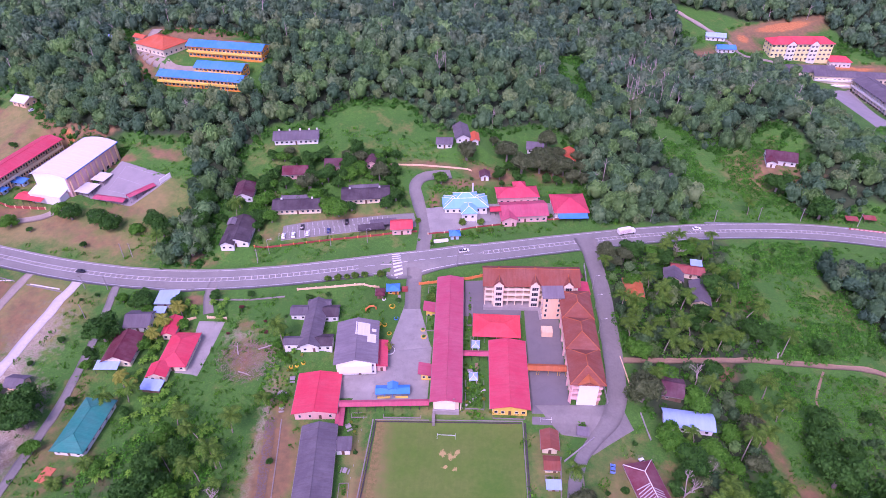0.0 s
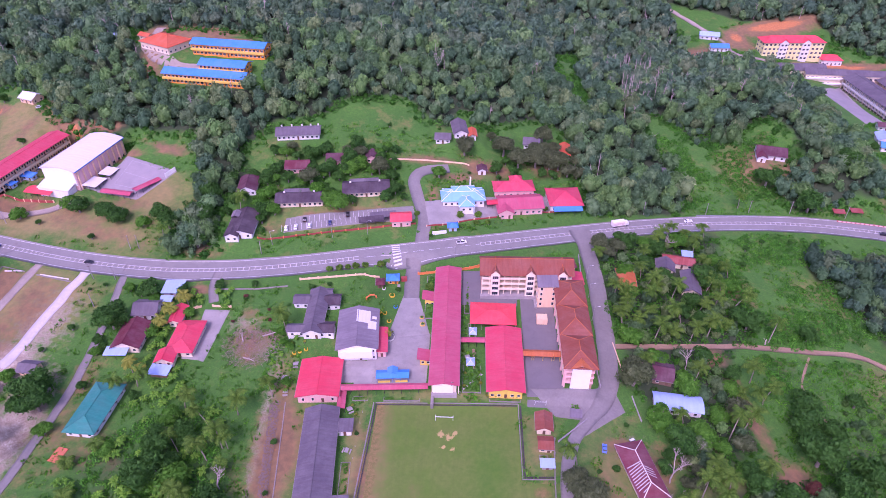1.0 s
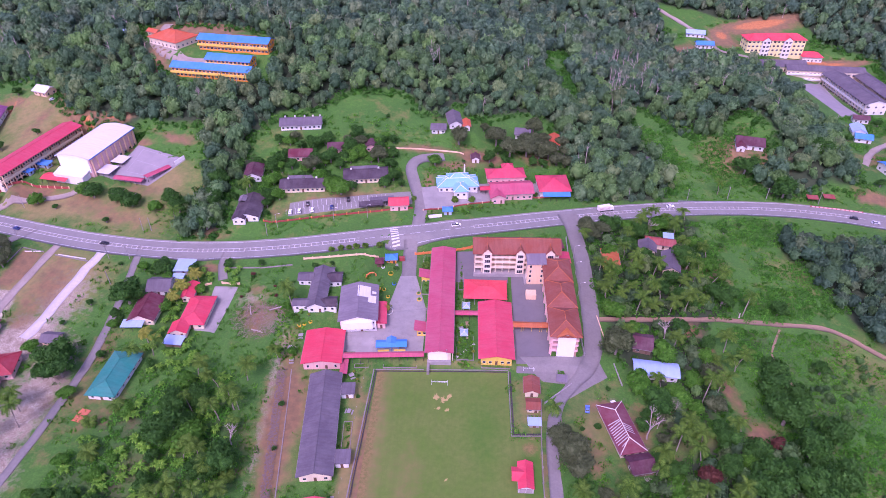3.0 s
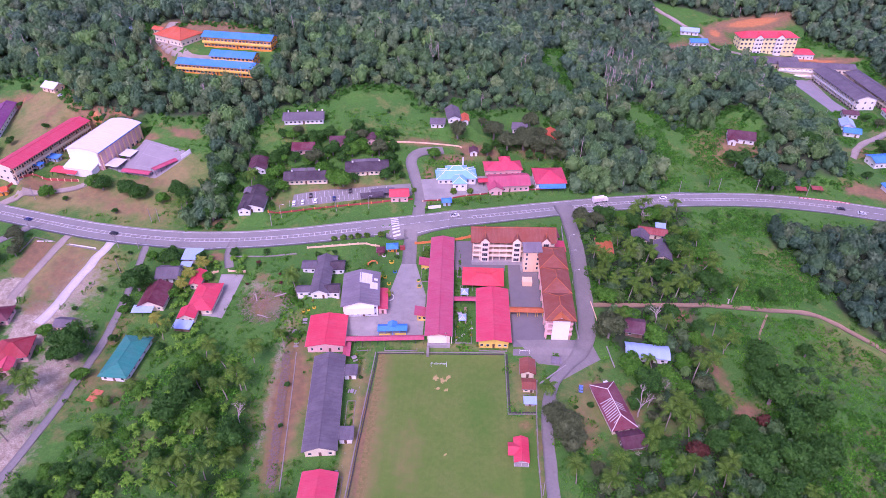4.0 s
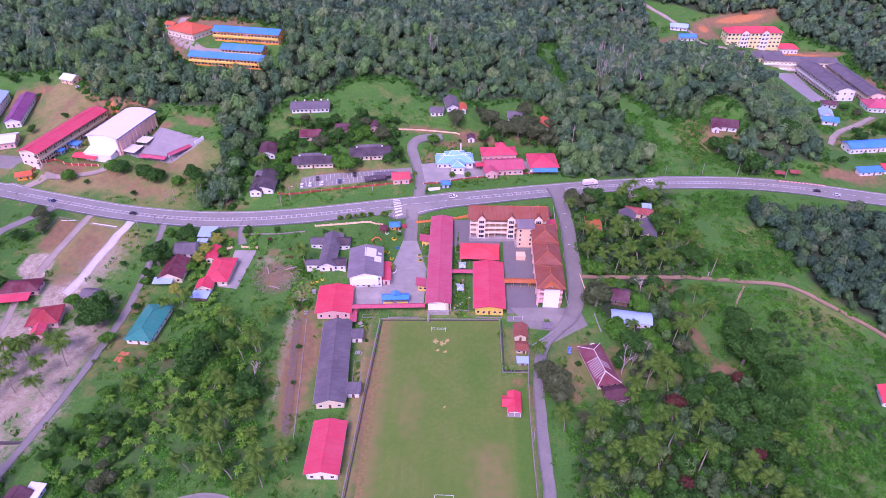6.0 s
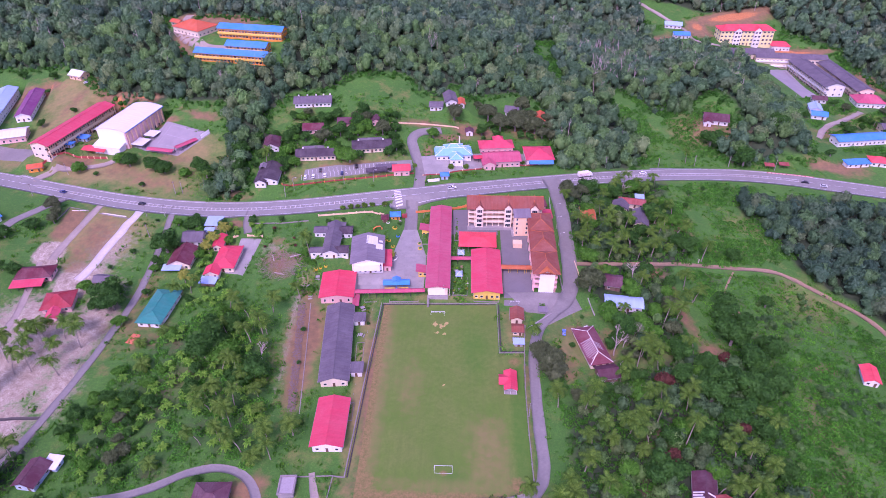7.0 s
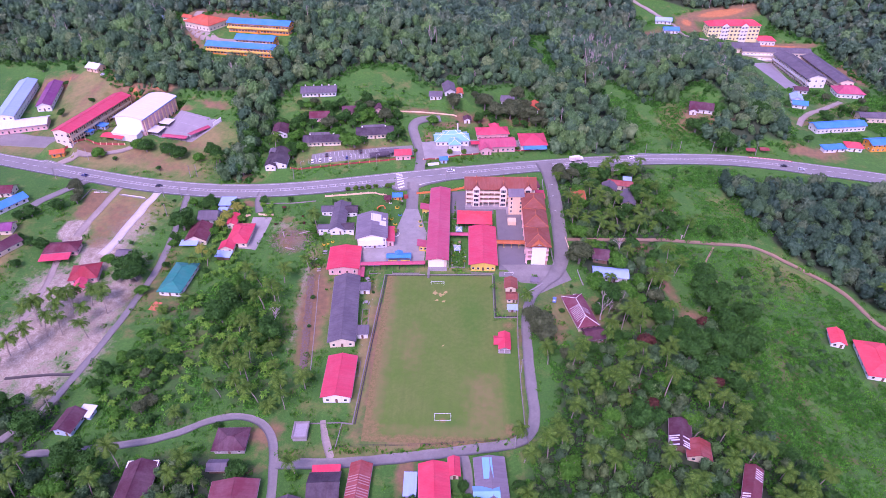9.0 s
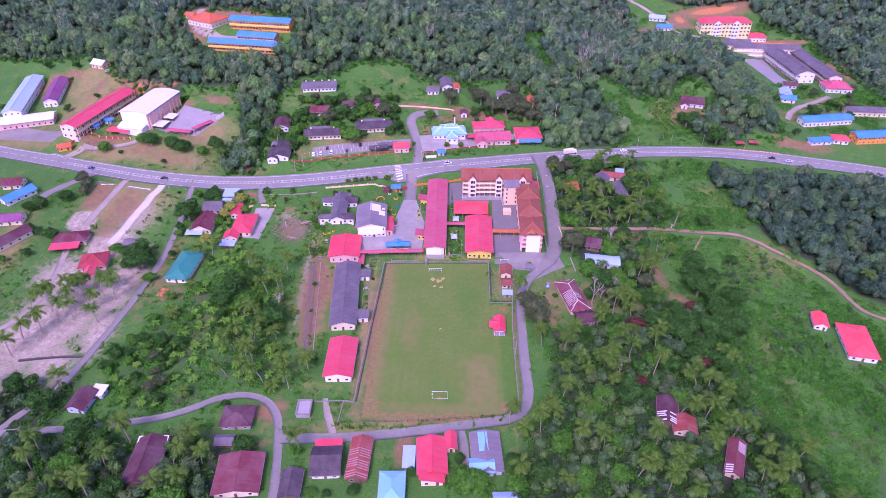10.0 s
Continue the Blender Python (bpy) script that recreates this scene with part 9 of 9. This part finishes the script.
for x, y, w, d, yaw in ((-22, 91.4, 14, 1.8, 2), (-38, 91.4, 6, 2.2, 3), (4.8, 103.5, 7.2, 18, 0), (17.5, 92.2, 12, 1.4, 0), (-14, 139, 4.4, 11, 0), (-14.2, 157, 4.4, 9, 0), (-3, 94.4, 7, 1.8, 0), (2.4, 148.0, 2.4, 22, 0), (4.4, 127.0, 3.0, 9, 0),
                        (30.4, 68.3, 3.0, 2.0, 0), (44, 91, 4.0, 4.5, 20), (-38.6, 57, 3.4, 13, 4), (-38.2, 25, 3.0, 9, 2)):
    kerb_bed(x, y, w, d, yaw, "kerbed school garden bed with low shrubs")


def shrine(x, y):
    root = thing("garden_pond", x, y, H(x, y), 0, "small pale pavilion roof in a school garden", "garden feature")
    put_roof(root, "hip", 3.4, 4.4, 1.0, 2.0, R_PALE, axis="y", cap=TRIM)
    for sx in (-1, 1):
        for sy in (-1, 1):
            part("post", column_mesh(0.18, -0.6, 1.9, TRIM), None, root, at=pose(sx * 1.3, sy * 1.8, 0))


shrine(4.2, 108.6)
shrine(5.0, 125.2)


def flat_pad(name, x, y, w, d, yaw, h, mat, label, category):
    root = thing(name, x, y, H(x, y), yaw, label, category)
    m = Mesh()
    m.box(-w / 2, w / 2, -d / 2, d / 2, -0.5, h)
    part("slab", m, mat, root)


flat_pad("drying_pad", -141.2, 61.6, 4.0, 6.0, -12, 0.2, EARTHPAD, "terracotta-coloured pad on grass beside a house", "slab")
flat_pad("notice_board", -27.0, 157.6, 2.6, 1.6, 5, 2.0, REDPAINT, "red and white sign box at a school gate", "sign")
flat_pad("stage_box", 34.6, 134.0, 4.6, 4.0, 0, 2.6, W_PEACH, "peach flat-roofed kiosk in a yard", "kiosk")
flat_pad("signboard", -12.0, 186.0, 7.0, 0.7, 12, 1.6, WHITEPAINT, "long low white sign wall beside the road", "sign")
for x, y, yaw in ((197.5, 219.9, -8), (206.7, 220.6, -8)):
    canopy(x, y, 6.0, 4.0, yaw, 2.4, "mono", R_RUST, "roadside stall of poles and rusty sheets", rise=0.4, post=TIMBER, name="stall", category="stall", step=2.6)
canopy(-46.0, 190.4, 12.5, 4.4, 12, 2.6, "mono", R_DARK, "parking shelter under a dark sheet roof", rise=0.5, name="parking_shelter", category="shelter")
canopy(-40.5, 194.6, 13.0, 4.4, 12, 2.6, "mono", R_SLATE, "parking shelter under a dark sheet roof", rise=0.5, name="parking_shelter", category="shelter")

# roadside and garden palms, small and round
FAN = palm_kind(58, 1.6, PALMLEAF, "small fan palm planted on a road verge", 14, 1.7, 0.05)
for x, y in ((-61.8, 159.2), (-57.3, 159.9), (-53.4, 160.7), (-49.7, 161.4), (-45.4, 162.2), (-38.3, 163.6), (-12, 146), (-12.4, 150), (-15, 153), (12, 196.6), (6, 195.4), (18, 201), (34, 208.5), (42, 211), (-2, 199.5), (7, 201), (-24, 199)):
    plant([FAN], x, y, g5, (0.8, 1.2), force=True)
SHRUB = tree_kind(59, 0.9, 1.6, LEAF_BRIGHT, "clipped bright green shrub", 120, 0.3, 3, 0.8, "shrub")
SHRUB2 = tree_kind(60, 1.5, 2.6, LEAF, "dark green bush on open grass", 200, 0.38, 4, 0.8, "bush")
YELLOWBALL = tree_kind(63, 0.62, 1.15, PALMYELLOW, "clipped yellow-leaved shrub beside a school wall", 90, 0.26, 2, 0.8, "shrub")
for k in range(16):
    plant([SHRUB], -14 + k * 3.3, 187.5 + k * 1.02, g5, (0.7, 1.2), force=True)
for x, y in ((-28, 146), (-29, 150), (-60, 150), (-68, 148), (-76, 137), (-66, 126), (-67, 120), (-73, 116), (-98, 148.6), (-94, 148.4), (-104, 131), (-16, 118), (-17, 123), (36, 86), (52, 92), (55, 64), (49, 63), (62, 83), (44, 60), (-104, 178), (-99, 182)):
    plant([SHRUB2], x, y, g5, (0.6, 1.3))
for x, y in ((-22.5, 178), (-16, 183.6), (-46, 84), (-37, 75), (-38, 12), (-56, 18), (-66, 70), (-64, 50), (-76, 128), (-96, 140), (-146, 128), (-148, 112), (-165, 120), (-172, 108), (-162, 146), (-168, 143), (-220, 172), (-214, 186), (-182, 176), (-10, 232), (2, 232),
             (34, 231), (18, 232), (58, 232), (64, 226), (-36, 225), (-30, 214), (-68, 210), (-98, 214), (-44, 262), (-36, 258), (-50, 254), (150, 196), (164, 196), (178, 192), (140, 190), (135, 178), (-88, -8), (-86, -4), (-70, -14), (-25, -22), (-4, -24), (10, -20)):
    plant([SHRUB2], x, y, g5, (0.6, 1.3))
drop_kind(FAN)
drop_kind(SHRUB)
for k in range(9):
    plant([YELLOWBALL], -9.6 + k * 1.1, 93.5, g5, (0.8, 1.15), force=True)
for k in range(11):
    plant([YELLOWBALL], 10.6 + k * 1.15, 93.3, g5, (0.8, 1.15), force=True)
for x, y in ((-69, 110), (-64.5, 116), (1.8, 97.5), (2.2, 104), (8.2, 99), (-40.6, 88), (-38.6, 84)):
    plant([YELLOWBALL], x, y, g5, (1.0, 1.5), force=True)
drop_kind(YELLOWBALL)
drop_kind(SHRUB2)


# ---- felled trunks and brushwood ----
def felled(x, y, yaw, L, label):
    root = thing("felled_trunk", x, y, H(x, y) + 0.2, yaw, label, "trunk")
    m = Mesh()
    m.tube([(-L / 2, 0, 0), (0, 0.2, 0.1), (L / 2, -0.1, 0.25)], [0.32, 0.26, 0.12], 6)
    m.tube([(L * 0.1, 0, 0.1), (L * 0.3, 1.4, 0.5)], [0.14, 0.05], 5)
    part("log", m, DEADWOOD, root)


felled(-77.5, 122.5, 25, 13, "bleached felled trunk lying on cleared ground")
felled(-92.0, 120.0, 110, 7, "bleached felled trunk on brushwood")
felled(-86.0, 108.0, -20, 6, "bleached felled trunk on brushwood")
felled(130.2, 130.5, 60, 4, "pale felled trunk beside a path")
m = Mesh()
for k in range(700):
    a, r = g5.uniform(0, 6.283), 11.0 * math.sqrt(g5.random())
    x, y = -87 + r * math.cos(a) * 1.1, 114.5 + r * math.sin(a) * 0.95
    b, L = g5.uniform(0, 6.283), g5.uniform(0.8, 2.6)
    z = H(x, y) + g5.uniform(0.0, 0.5)
    m.tube([(x, y, z), (x + L * math.cos(b), y + L * math.sin(b), z + g5.uniform(-0.1, 0.5))], [0.07, 0.025], 3)
tagged(new("brushwood", m.data("brushwood", plain_mat("dry_brushwood", "9a8078", 0.9, 0.6, 0.8))), "heap of dry pinkish brushwood on cleared ground", "brushwood", kind="stuff")
